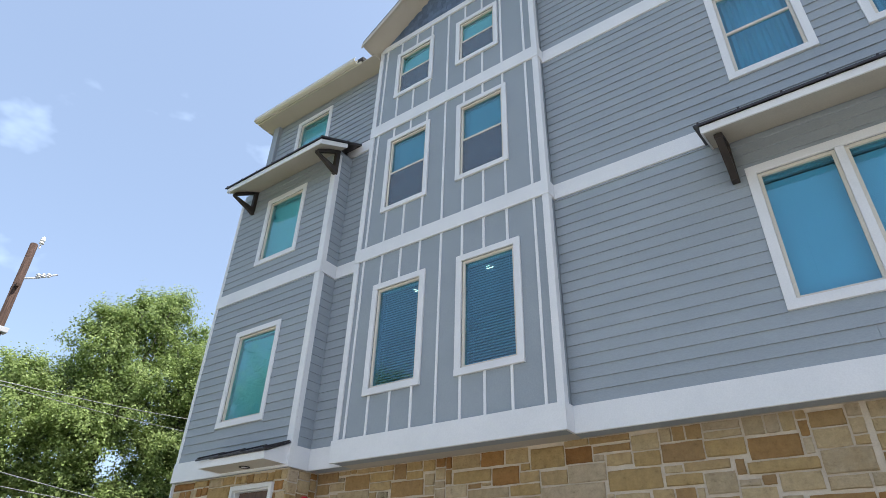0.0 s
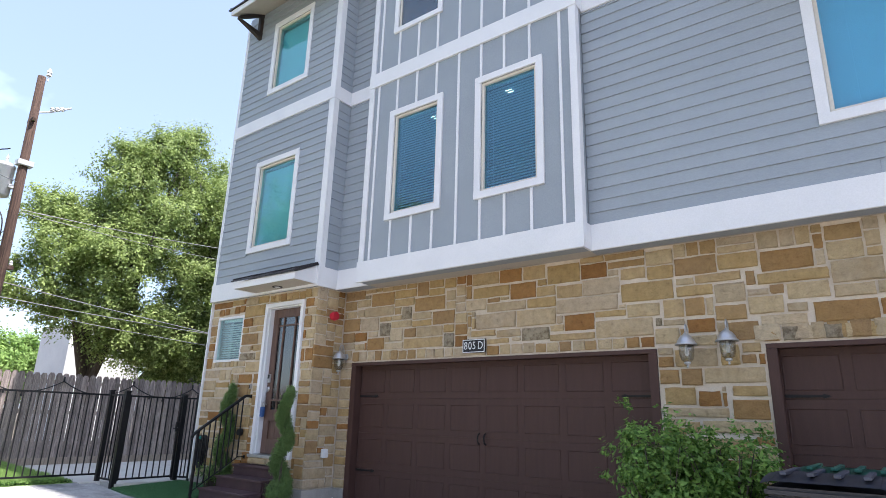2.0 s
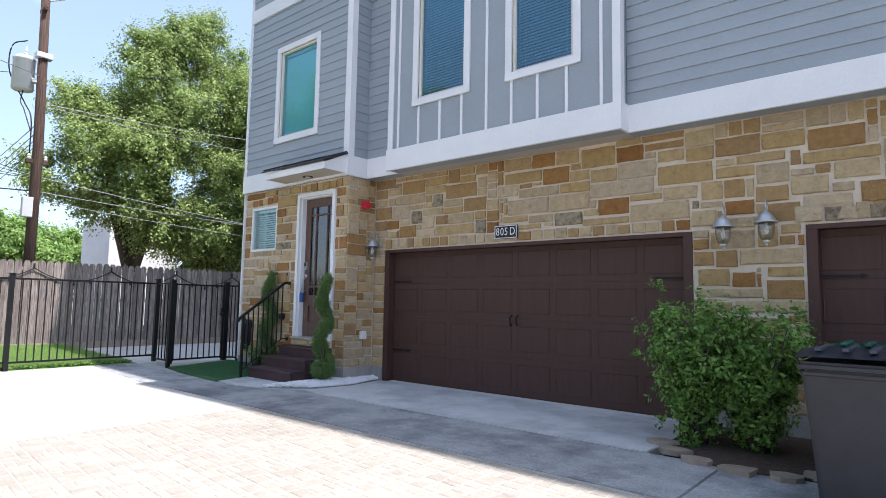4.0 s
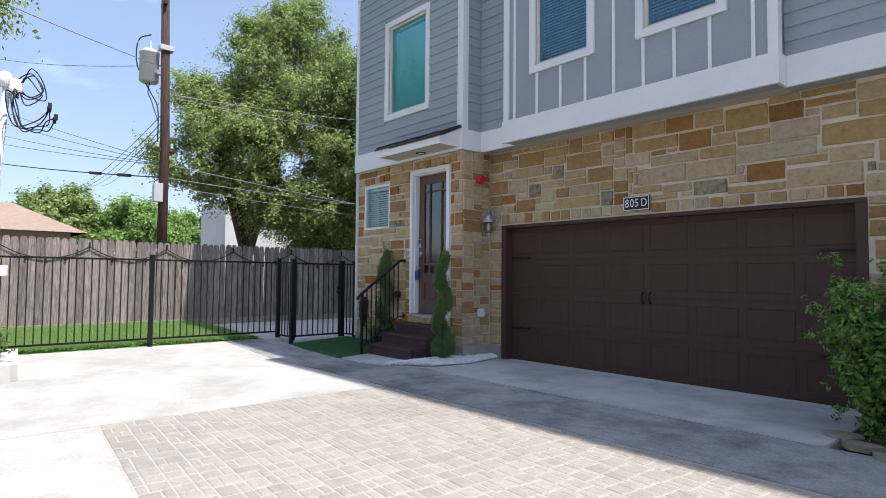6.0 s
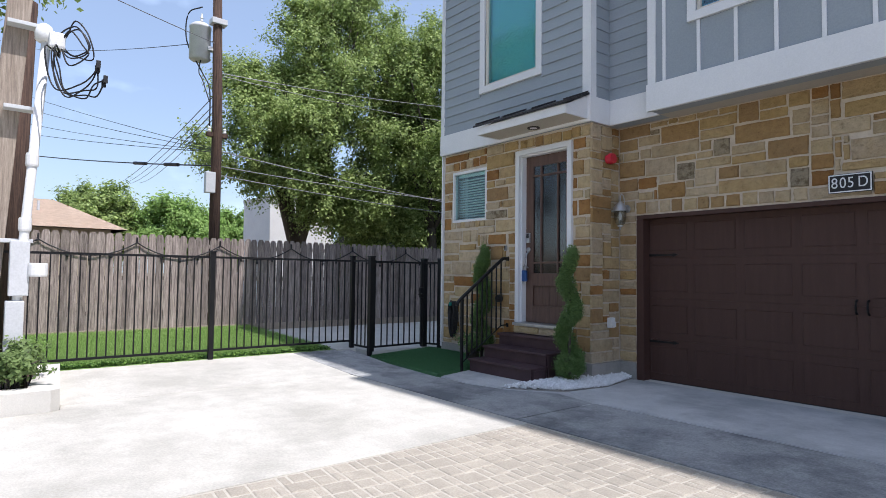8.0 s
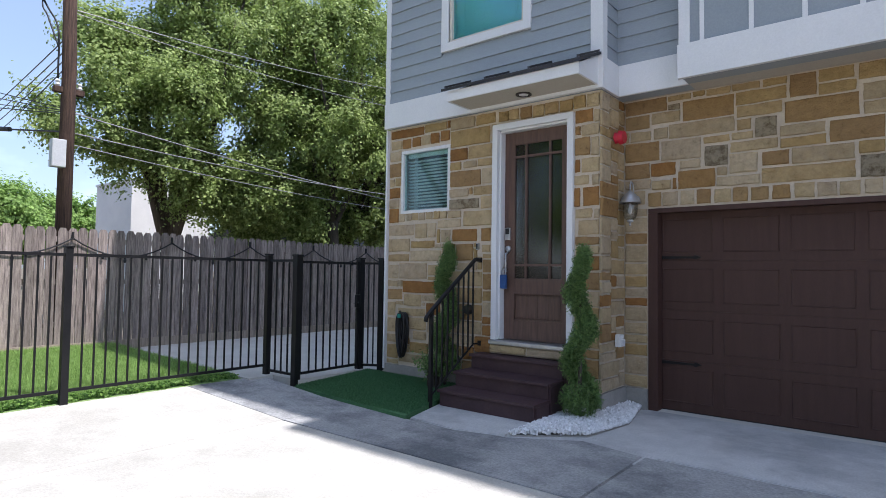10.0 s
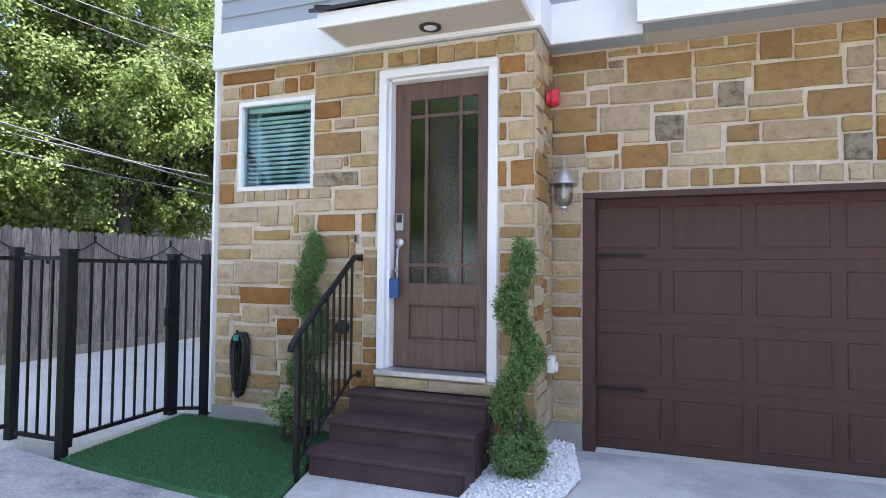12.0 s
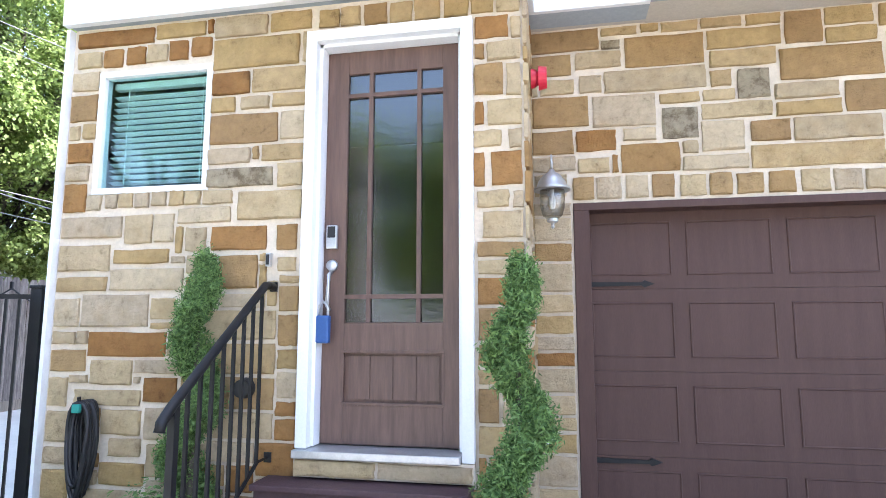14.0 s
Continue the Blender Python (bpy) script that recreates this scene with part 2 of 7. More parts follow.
M_POLE = surf("creosote_pole", (0.03, 0.018, 0.014), (0.13, 0.078, 0.056), 5.0, 0.9, 0.9, 30, stretched=(10, 10, 0.5), grain=0.3)
M_GREYBOX = surf("grey_enamel", (0.50, 0.51, 0.52), (0.58, 0.59, 0.60), 3.0, 0.45, 0.0)
M_PVC = surf("white_pvc", (0.68, 0.68, 0.67), (0.76, 0.76, 0.75), 3.0, 0.4, 0.0)
M_CABLE = surf("black_cable", (0.012, 0.012, 0.014), (0.02, 0.02, 0.022), 8.0, 0.5, 0.0)
M_WIRE = surf("weathered_aluminium", (0.20, 0.20, 0.21), (0.32, 0.32, 0.33), 8.0, 0.5, 0.0, metal=0.4)
M_STEEL = surf("brushed_steel", (0.46, 0.47, 0.48), (0.58, 0.585, 0.595), 8.0, 0.38, 0.05, 90, metal=0.75)
M_RED = surf("red_plastic", (0.48, 0.012, 0.03), (0.55, 0.02, 0.045), 4.0, 0.35, 0.0)
M_BLUE = surf("blue_lockbox", (0.025, 0.075, 0.22), (0.035, 0.10, 0.27), 4.0, 0.4, 0.0)
M_BLACK = surf("black_plastic", (0.012, 0.012, 0.013), (0.02, 0.02, 0.02), 6.0, 0.5, 0.1, 60)
M_SIGN = surf("black_sign_tile", (0.01, 0.01, 0.012), (0.018, 0.018, 0.02), 6.0, 0.4, 0.0)
M_SLAT = surf("white_blind_slat", (0.80, 0.81, 0.80), (0.85, 0.86, 0.85), 3.0, 0.5, 0.0)
M_ROOM = surf("room_wall_paint", (0.40, 0.38, 0.35), (0.45, 0.43, 0.40), 2.0, 0.9, 0.0)
M_CURTAIN = surf("pale_curtain", (0.60, 0.60, 0.58), (0.70, 0.70, 0.68), 3.0, 0.9, 0.1, 40)
M_GLASS = glass_material("window_glass", (0.56, 0.88, 0.93), 1.8)
M_GLASS_CLEAR = glass_material("pale_window_glass", (0.80, 0.94, 0.94), 1.5)
# same glass, with the blue of the reflected sky put into its tint
M_GLASS_SKY = glass_material("sky_tinted_window_glass", (0.50, 0.79, 0.90), 1.8)
M_DOORGLASS = glass_material("rain_glass", (0.36, 0.43, 0.42), 2.1, 0.03, 0.08)
M_SCREEN = glass_material("insect_mesh", (0.60, 0.61, 0.63), 2.1, 0.5)
M_LANTERN = glass_material("lantern_glass", (0.74, 0.74, 0.70), 2.3, 0.25, 0.5)
M_PEBBLE = surf("white_marble_chip", (0.76, 0.76, 0.76), (0.86, 0.86, 0.86), 12.0, 0.7, 0.2, 80, by="island", vary=0.12)
M_BARK = surf("oak_bark", (0.05, 0.042, 0.034), (0.12, 0.10, 0.08), 6.0, 0.95, 0.8, 25, stretched=(3, 3, 0.8))
M_OAK = leaf_material("oak_leaves", (0.13, 0.195, 0.048), (0.36, 0.455, 0.155))
M_LIME = leaf_material("light_leaves", (0.14, 0.25, 0.05), (0.28, 0.42, 0.12))
M_BUSH = leaf_material("shrub_leaves", (0.06, 0.145, 0.03), (0.22, 0.37, 0.085))
M_CYPRESS = leaf_material("juniper_needles", (0.055, 0.115, 0.035), (0.21, 0.33, 0.11))
M_SAGE = leaf_material("sage_leaves", (0.10, 0.16, 0.05), (0.20, 0.28, 0.10))
M_BINBODY = surf("grey_bin_plastic", (0.028, 0.028, 0.033), (0.04, 0.04, 0.046), 4.0, 0.55, 0.1, 90)
M_BINLID = surf("slate_lid_plastic", (0.05, 0.055, 0.075), (0.07, 0.075, 0.10), 4.0, 0.5, 0.1, 90)
M_BINGREEN = surf("green_lid_plastic", (0.02, 0.10, 0.075), (0.03, 0.13, 0.095), 4.0, 0.5, 0.1, 90)
M_STUCCO = surf("white_stucco", (0.68, 0.68, 0.68), (0.76, 0.76, 0.75), 1.5, 0.9, 0.3, 40)
M_TANROOF = surf("tan_roof_shingle", (0.56, 0.43, 0.32), (0.68, 0.54, 0.42), 4.0, 0.9, 0.3, 20)
M_TANWALL = surf("tan_house_wall", (0.36, 0.30, 0.22), (0.42, 0.35, 0.27), 2.0, 0.9, 0.2, 30)
M_BULB = lamp_material("warm_bulb", (1.0, 0.75, 0.45), 6.0)

# ---- builders ----
def thing(name, place=(0, 0, 0), label="", category="", group="", kind=""):
    ob = new(name)
    ob.empty_display_size = 0.1
    ob.location = place
    return tagged(ob, label, category, group, kind)


def root_place(ob):
    p = Vector((0, 0, 0))
    while ob:
        p += ob.location
        ob = ob.parent
    return p


def mesh_of(name, bm, material):
    me = bpy.data.meshes.new(name)
    bm.to_mesh(me)
    bm.free()
    me.materials.append(material)
    return me


def part(name, bm, material, parent=None, label="", smooth=False):
    """Links a bmesh, drawn in world places, as one mesh under a thing or a part."""
    if parent:
        bmesh.ops.translate(bm, verts=bm.verts, vec=-root_place(parent))
    me = mesh_of(name, bm, material)
    if smooth:
        me.polygons.foreach_set("use_smooth", [True] * len(me.polygons))
    ob = new(name, me)
    ob.parent = parent
    return tagged(ob, label)


def structure(name, bm, material, label, category):
    return tagged(part(name, bm, material), label, category, kind="structure")


def box(bm, x0, y0, z0, x1, y1, z1):
    vs = [bm.verts.new((x, y, z)) for x in (x0, x1) for y in (y0, y1) for z in (z0, z1)]
    for f in ((0, 1, 3, 2), (4, 6, 7, 5), (0, 4, 5, 1), (2, 3, 7, 6), (0, 2, 6, 4), (1, 5, 7, 3)):
        bm.faces.new([vs[i] for i in f])
    return vs


def boxes(*rows, bevel=0.0):
    bm = bmesh.new()
    for r in rows:
        box(bm, *r)
    if bevel:
        bmesh.ops.bevel(bm, geom=bm.edges[:], offset=bevel, segments=2, affect="EDGES", profile=0.6)
    return bm


def prism(bm, outline, lo, hi, axis="z"):
    """A solid over an outline; axis z: outline is (x, y); axis x: (y, z); axis y: (x, z)."""
    def at(p, h):
        return {"z": (p[0], p[1], h), "x": (h, p[0], p[1]), "y": (p[0], h, p[1])}[axis]
    a = [bm.verts.new(at(p, lo)) for p in outline]
    b = [bm.verts.new(at(p, hi)) for p in outline]
    bm.faces.new(a), bm.faces.new(b)
    n = len(a)
    for i in range(n):
        bm.faces.new((a[i], a[(i + 1) % n], b[(i + 1) % n], b[i]))
    bmesh.ops.recalc_face_normals(bm, faces=bm.faces[:])
    return bm


def lathe(bm, centre, profile, steps=16):
    """Rings of (radius, height) round an upright axis."""
    rings = []
    for r, h in profile:
        rings.append([bm.verts.new((centre[0] + r * math.cos(2 * math.pi * k / steps), centre[1] + r * math.sin(2 * math.pi * k / steps), centre[2] + h)) for k in range(steps)])
    for a, b in zip(rings, rings[1:]):
        for k in range(steps):
            bm.faces.new((a[k], a[(k + 1) % steps], b[(k + 1) % steps], b[k]))
    bm.faces.new(rings[0][::-1]), bm.faces.new(rings[-1])
    return bm


def tube(bm, points, radius, steps=8):
    """A round bar along points; radius may be a list."""
    pts = [Vector(p) for p in points]
    radii = radius if isinstance(radius, (list, tuple)) else [radius] * len(pts)
    rings = []
    for i, p in enumerate(pts):
        d = (pts[min(i + 1, len(pts) - 1)] - pts[max(i - 1, 0)]).normalized()
        side = d.cross(Vector((0.31, 0.17, 0.93))).normalized()
        up = side.cross(d)
        rings.append([bm.verts.new(p + (side * math.cos(2 * math.pi * k / steps) + up * math.sin(2 * math.pi * k / steps)) * radii[i]) for k in range(steps)])
    for a, b in zip(rings, rings[1:]):
        for k in range(steps):
            bm.faces.new((a[k], a[(k + 1) % steps], b[(k + 1) % steps], b[k]))
    bm.faces.new(rings[0][::-1]), bm.faces.new(rings[-1])
    return bm


def sagging(a, b, sag, n=14):
    a, b = Vector(a), Vector(b)
    return [a.lerp(b, k / n) - Vector((0, 0, sag * 4 * (k / n) * (1 - k / n))) for k in range(n + 1)]


def pierced(bm, x0, x1, z0, z1, y0, y1, holes):
    """A wall along x with openings through it."""
    xs = sorted({x0, x1, *[min(max(v, x0), x1) for h in holes for v in h[:2]]})
    zs = sorted({z0, z1, *[min(max(v, z0), z1) for h in holes for v in h[2:]]})
    def solid(i, j):
        if not (0 <= i < len(xs) - 1 and 0 <= j < len(zs) - 1):
            return False
        cx, cz = (xs[i] + xs[i + 1]) / 2, (zs[j] + zs[j + 1]) / 2
        return not any(h[0] < cx < h[1] and h[2] < cz < h[3] for h in holes)
    def quad(*p):
        bm.faces.new([bm.verts.new(q) for q in p])
    for i in range(len(xs) - 1):
        for j in range(len(zs) - 1):
            if not solid(i, j):
                continue
            a, b, c, d = xs[i], xs[i + 1], zs[j], zs[j + 1]
            quad((a, y0, c), (b, y0, c), (b, y0, d), (a, y0, d))
            quad((a, y1, d), (b, y1, d), (b, y1, c), (a, y1, c))
            if not solid(i - 1, j):
                quad((a, y0, c), (a, y0, d), (a, y1, d), (a, y1, c))
            if not solid(i + 1, j):
                quad((b, y0, d), (b, y0, c), (b, y1, c), (b, y1, d))
            if not solid(i, j - 1):
                quad((a, y0, c), (a, y1, c), (b, y1, c), (b, y0, c))
            if not solid(i, j + 1):
                quad((a, y0, d), (b, y0, d), (b, y1, d), (a, y1, d))
    bmesh.ops.remove_doubles(bm, verts=bm.verts, dist=0.0005)
    return bm


def leaves_mesh(name, centres, out, size, material, seed, long=1.6, droop=0.3):
    """Many small leaves: a bent diamond each, at the centres, turned about the outward ways."""
    rng = np.random.default_rng(seed)
    n = len(centres)
    nrm = out + rng.normal(0, 0.75, (n, 3))
    nrm /= np.linalg.norm(nrm, axis=1, keepdims=True) + 1e-9
    t = np.cross(nrm, rng.normal(0, 1, (n, 3)))
    t /= np.linalg.norm(t, axis=1, keepdims=True) + 1e-9
    b = np.cross(nrm, t)
    s = (size * rng.uniform(0.6, 1.35, n))[:, None]
    v = np.empty((n, 4, 3))
    v[:, 0], v[:, 1] = centres - t * s * long / 2, centres + b * s * 0.5 + nrm * s * droop * 0.3
    v[:, 2], v[:, 3] = centres + t * s * long / 2, centres - b * s * 0.5 + nrm * s * droop * 0.3
    me = bpy.data.meshes.new(name)
    me.vertices.add(4 * n), me.loops.add(4 * n), me.polygons.add(n)
    me.vertices.foreach_set("co", v.reshape(-1))
    me.loops.foreach_set("vertex_index", np.arange(4 * n, dtype=np.int32))
    me.polygons.foreach_set("loop_start", np.arange(0, 4 * n, 4, dtype=np.int32))
    me.update()
    me.materials.append(material)
    return me


# ---- ground ----
def ground_sheet():
    bm = bmesh.new()
    box(bm, -900, -900, -0.6, 900, 900, -0.10)
    structure("ground", bm, M_DIRT, "dry bare earth reaching to the horizon", "ground")


ground_sheet()


def slab(name, outline, top, material, label, thick=0.12, cat="pavement"):
    bm = prism(bmesh.new(), outline, top - thick, top)
    bmesh.ops.bevel(bm, geom=[e for e in bm.edges if all(abs(v.co.z - top) < 1e-4 for v in e.verts)], offset=0.008, segments=2, affect="EDGES")
    return structure(name, bm, material, label, cat)


def sloped(bm, outline, lo, hi):
    """A slab whose top rises gently towards the house."""
    prism(bm, outline, lo, hi)
    for v in bm.verts:
        if v.co.z > hi - 0.01:
            v.co.z += max(0.0, v.co.y - 4.8) * 0.045
    return bm


def rect(x0, y0, x1, y1):
    return [(x0, y0), (x1, y0), (x1, y1), (x0, y1)]


PAVE_X0, PAVE_Y0, PAVE_Y1 = -6.12, 0.97, 3.94
J, SKEW = 0.008, 0.095


def pave_near(x):
    """The near edge of the paver strip, which runs a little askew of the house."""
    return PAVE_Y0 - SKEW * (x - PAVE_X0)


for o in ([(-9.05, -4.0), (PAVE_X0 - J, -4.0), (PAVE_X0 - J, PAVE_Y1), (-11.06, PAVE_Y1), (-11.02, 0.885), (-9.12, 0.705), (-9.05, 0.62)], [(PAVE_X0 - 0.012, -4.0), (-1.2 - J, -4.0), (-1.2 - J, pave_near(-1.2) - J), (PAVE_X0 - 0.012, PAVE_Y0 - J)],
          [(-1.2, -4.0), (4.6, -4.0), (4.6, pave_near(4.6) - J), (-1.2, pave_near(-1.2) - J)],
          [(-11.06, PAVE_Y1 + J), (-6.3, PAVE_Y1 + J), (-6.3, 5.1), (-6.85, 5.2), (-7.4, 4.86), (-8.46, 4.76), (-10.42, 4.98), (-11.06, 4.98)],
          rect(-6.3 + J, PAVE_Y1 + J, -1.27, 5.1), rect(-1.27 + J, PAVE_Y1 + J, 4.6, 5.1), rect(4.6 + J, -4.0, 12, 5.1), rect(-9.05, -16.0, 12, -4.0 - J)):
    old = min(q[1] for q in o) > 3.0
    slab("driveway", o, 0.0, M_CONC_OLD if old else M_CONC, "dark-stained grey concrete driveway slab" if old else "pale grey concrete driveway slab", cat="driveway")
slab("driveway", [(-6.3 + J, 5.1 + 0.022), (-1.9, 5.1 + 0.022), (-1.9, 6.9), (-6.86, 6.9), (-6.9, 6.76), (-6.75, 6.0), (-6.84, 5.35)], 0.0, M_APRON, "pale shaded concrete apron before the garage door", cat="driveway")
slab("driveway", rect(-0.35, 5.1 + J, 12, 6.9), 0.0, M_APRON, "pale shaded concrete apron before the next garage", cat="driveway")
slab("driveway", rect(-7.6, 4.88, -6.2, 6.74), -0.003, M_APRON, "grey concrete edge round the pebbles", cat="driveway")
slab("pavement", [(-8.45, 4.785), (-7.9, 4.74), (-7.42, 4.87), (-7.45, 5.4), (-7.45, 6.14), (-8.66, 6.14), (-8.64, 5.5)], 0.012, M_APRON, "grey concrete pad under the entry steps")
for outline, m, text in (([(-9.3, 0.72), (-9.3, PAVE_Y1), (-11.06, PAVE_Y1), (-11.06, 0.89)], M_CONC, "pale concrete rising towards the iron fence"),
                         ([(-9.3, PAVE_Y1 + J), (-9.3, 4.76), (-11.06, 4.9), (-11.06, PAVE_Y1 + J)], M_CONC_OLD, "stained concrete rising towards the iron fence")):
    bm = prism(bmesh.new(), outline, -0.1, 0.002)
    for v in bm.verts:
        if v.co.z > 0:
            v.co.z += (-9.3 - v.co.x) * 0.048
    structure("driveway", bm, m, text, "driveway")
structure("planting_bed", prism(bmesh.new(), [(-1.88, 6.7), (-1.88, 5.5), (-1.6, 5.12), (-1.1, 4.99), (-0.6, 5.15), (-0.37, 5.6), (-0.37, 6.7)], -0.12, 0.012), M_MULCH, "dark bark mulch bed between the garages", "planting bed")
structure("paver_bedding", prism(bmesh.new(), [(PAVE_X0 - 0.03, PAVE_Y0 - 0.03), (4.6, pave_near(4.6) - 0.03), (4.6, PAVE_Y1), (PAVE_X0 - 0.03, PAVE_Y1)], -0.12, -0.005), M_SAND, "sandy joints between the pavers", "pavement")


def lawn():
    bm = prism(bmesh.new(), [(-14.95, -0.12), (-11.06, -0.12), (-11.06, 0.088), (-11.4, 0.11), (-14.95, 0.20)], -14, 4.62, "y")
    structure("lawn", bm, M_LAWN, "bright green lawn behind the iron fence", "lawn")


lawn()
structure("patio", prism(bmesh.new(), [(-14.95, 17), (-14.95, 5.3), (-14.5, 4.85), (-13.9, 4.64), (-10.93, 4.64), (-10.93, 4.98), (-10.42, 4.98), (-10.48, 6.14), (-10.12, 6.2), (-10.12, 17)], -0.12, 0.10), M_CONC2, "pale concrete patio beside the house", "patio")
structure("turf", sloped(bmesh.new(), [(-10.46, 4.93), (-8.47, 4.74), (-8.66, 5.5), (-8.67, 6.14), (-10.12, 6.14), (-10.46, 6.14)], -0.1, 0.03), M_TURF, "dark green artificial turf beside the steps", "turf")


# ---- the house ----
Y_GARAGE, Y_ENTRY, Y_BLOCK, Y_BAY, Y_SIDE = 6.75, 6.15, 6.10, 6.29, 6.50
XL, XP, XB0, XB1, XR = -10.10, -7.12, -6.36, -2.61, 11.0
BAND1, BAND2, BAND3 = (3.305, 3.62), (6.70, 6.96), (9.66, 9.93)
DOOR = (-8.42, -7.41, 0.50, 3.11)
SMALL_WIN = (-9.88, -9.065, 2.165, 2.985)
GAR1, GAR2 = (-6.85, -1.97, 0.0, 2.115), (-0.87, 4.01, 0.0, 2.115)
BAY_WINS = [(-5.88, -4.79, 4.22, 6.12), (-4.19, -3.09, 4.22, 6.13), (-5.90, -4.86, 7.62, 9.40), (-4.25, -3.22, 7.64, 9.39), (-5.86, -4.88, 10.52, 11.85), (-4.31, -3.35, 10.51, 11.77)]
BLOCK_WINS = [(-9.18, -7.91, 4.12, 5.95), (-9.13, -7.91, 7.42, 9.09)]
TOP_WIN = (-9.2, -8.02, 10.4, 11.76)
RIGHT_WINS = [(-0.10, 1.82, 4.24, 6.14), (0.04, 1.10, 7.59, 9.34), (1.62, 2.74, 7.59, 9.34)]

structure("wall_garage", pierced(bmesh.new(), XP, XR, -0.1, 3.34, Y_GARAGE, Y_GARAGE + 0.25, [GAR1, GAR2]), M_MORTAR, "mortar face of the stone garage wall", "wall")
structure("wall_entry", pierced(bmesh.new(), XL, XP - 0.14, -0.1, 3.34, Y_ENTRY, Y_ENTRY + 0.25, [DOOR, SMALL_WIN]), M_MORTAR, "mortar face of the stone entry wall", "wall")
structure("wall_return", boxes((XP - 0.14, Y_ENTRY, -0.1, XP, Y_GARAGE + 0.25, 3.34)), M_MORTAR, "mortar face of the short stone return wall", "wall")
structure("wall_side", boxes((XL, 6.4, -0.1, XL + 0.2, 15, 12.0)), M_SIDING, "grey siding side wall of the house", "wall")
structure("wall_back", boxes((XL, 15, -0.1, XR, 15.2, 13.5)), M_SIDING, "grey back wall of the house", "wall")
structure("wall_end", boxes((XR, 6.5, -0.1, XR + 0.2, 15.2, 13.5)), M_SIDING, "grey end wall of the house", "wall")
WALL_BLOCK = structure("wall_block", pierced(bmesh.new(), XL, XP + 0.02, 3.30, 9.62, Y_BLOCK, Y_BLOCK + 0.2, BLOCK_WINS), M_SIDING, "grey lap siding wall above the entry", "wall")
WALL_BRET = structure("wall_block_return", boxes((XP - 0.18, Y_BLOCK + 0.2, 3.30, XP + 0.02, Y_SIDE + 0.2, 9.62)), M_SIDING, "grey lap siding return wall", "wall")
WALL_BAY = structure("wall_bay", pierced(bmesh.new(), XB0, XB1, 3.30, 12.34, Y_BAY, Y_BAY + 0.2, BAY_WINS), M_PANEL, "smooth grey panel bay with white battens", "wall")
structure("wall_bay_return", boxes((XB1 - 0.1, Y_BAY + 0.2, 3.337, XB1, Y_SIDE - 0.001, 12.34)), M_PANEL, "grey side of the bay", "wall")
structure("wall_bay_return_2", boxes((XB0, Y_BAY + 0.2, 3.337, XB0 + 0.1, Y_SIDE + 0.2, 12.34)), M_PANEL, "grey side of the bay", "wall")
WALL_RIGHT = structure("wall_right", pierced(bmesh.new(), XB1, XR, 3.30, 13.6, Y_SIDE, Y_SIDE + 0.2, RIGHT_WINS), M_SIDING, "grey lap siding wall above the garages", "wall")
WALL_STRIP = structure("wall_strip", boxes((XP + 0.02, Y_SIDE, 3.30, XB0, Y_SIDE + 0.2, 9.62)), M_SIDING, "narrow grey siding strip beside the bay", "wall")
WALL_TOP = structure("wall_top", pierced(bmesh.new(), XL, XB0, 9.62, 12.1, Y_SIDE, Y_SIDE + 0.2, [TOP_WIN]), M_SIDING, "grey lap siding top storey wall", "wall")
# floors inside, which keep the rooms dark
for z in (3.36, 6.72, 9.72, 12.6):
    structure("ceiling_%d" % round(z), boxes((XL + 0.2, 6.75, z, XR, 15, z + 0.18)), M_ROOM, "plain painted floor slab", "ceiling")
structure("wall_inner", boxes((XL + 0.2, 9.2, 0, XR, 9.3, 12.6)), M_ROOM, "plain painted room wall", "wall")
# soffits under the upper storeys
structure("soffit", boxes((XB0, Y_BAY + 0.2, 3.30, XB1, Y_GARAGE + 0.1, 3.335)), M_SOFFIT, "beige underside of the bay", "soffit")
structure("soffit", boxes((XB1, Y_SIDE + 0.2, 3.305, XR, Y_GARAGE + 0.1, 3.34)), M_SOFFIT, "beige underside of the upper wall", "soffit")
structure("soffit", boxes((XP, Y_SIDE + 0.2, 3.305, XB0, Y_GARAGE + 0.1, 3.34)), M_SOFFIT, "beige underside of the upper wall", "soffit")


def trim(name, *rows, label="white painted trim board"):
    structure(name, boxes(*rows, bevel=0.004), M_WHITE, label, "trim")


P = 0.036
for z0, z1 in (BAND1, BAND2, BAND3):
    k = 0.012 if z0 == BAND1[0] else 0.0
    if z0 < 9:
        trim("trim", (XL - 0.02, Y_BLOCK - P - k, z0 - k, XP + 0.02 + P, Y_BLOCK - 0.001, z1), label="white band board round the storey")
        trim("trim", (XP + 0.021, Y_BLOCK + 0.001, z0 - k, XP + 0.02 + P, Y_SIDE - P - 0.001, z1), label="white band board round the storey")
    trim("trim", (XP + 0.021 if z0 < 9 else XL, Y_SIDE - P, z0 - k, XB0 - 0.002, Y_SIDE - 0.001, z1), label="white band board round the storey")
    trim("trim", (XB0 - P, Y_BAY - P - k, z0 - k, XB1 + P, Y_BAY - 0.001, z1), label="white band board round the storey")
    trim("trim", (XB1 + 0.001, Y_BAY + 0.001, z0 - k, XB1 + P, Y_SIDE - P - 0.001, z1), label="white band board round the storey")
    trim("trim", (XB1 + 0.002, Y_SIDE - P, z0 - k, XR, Y_SIDE - 0.001, z1), label="white band board round the storey")
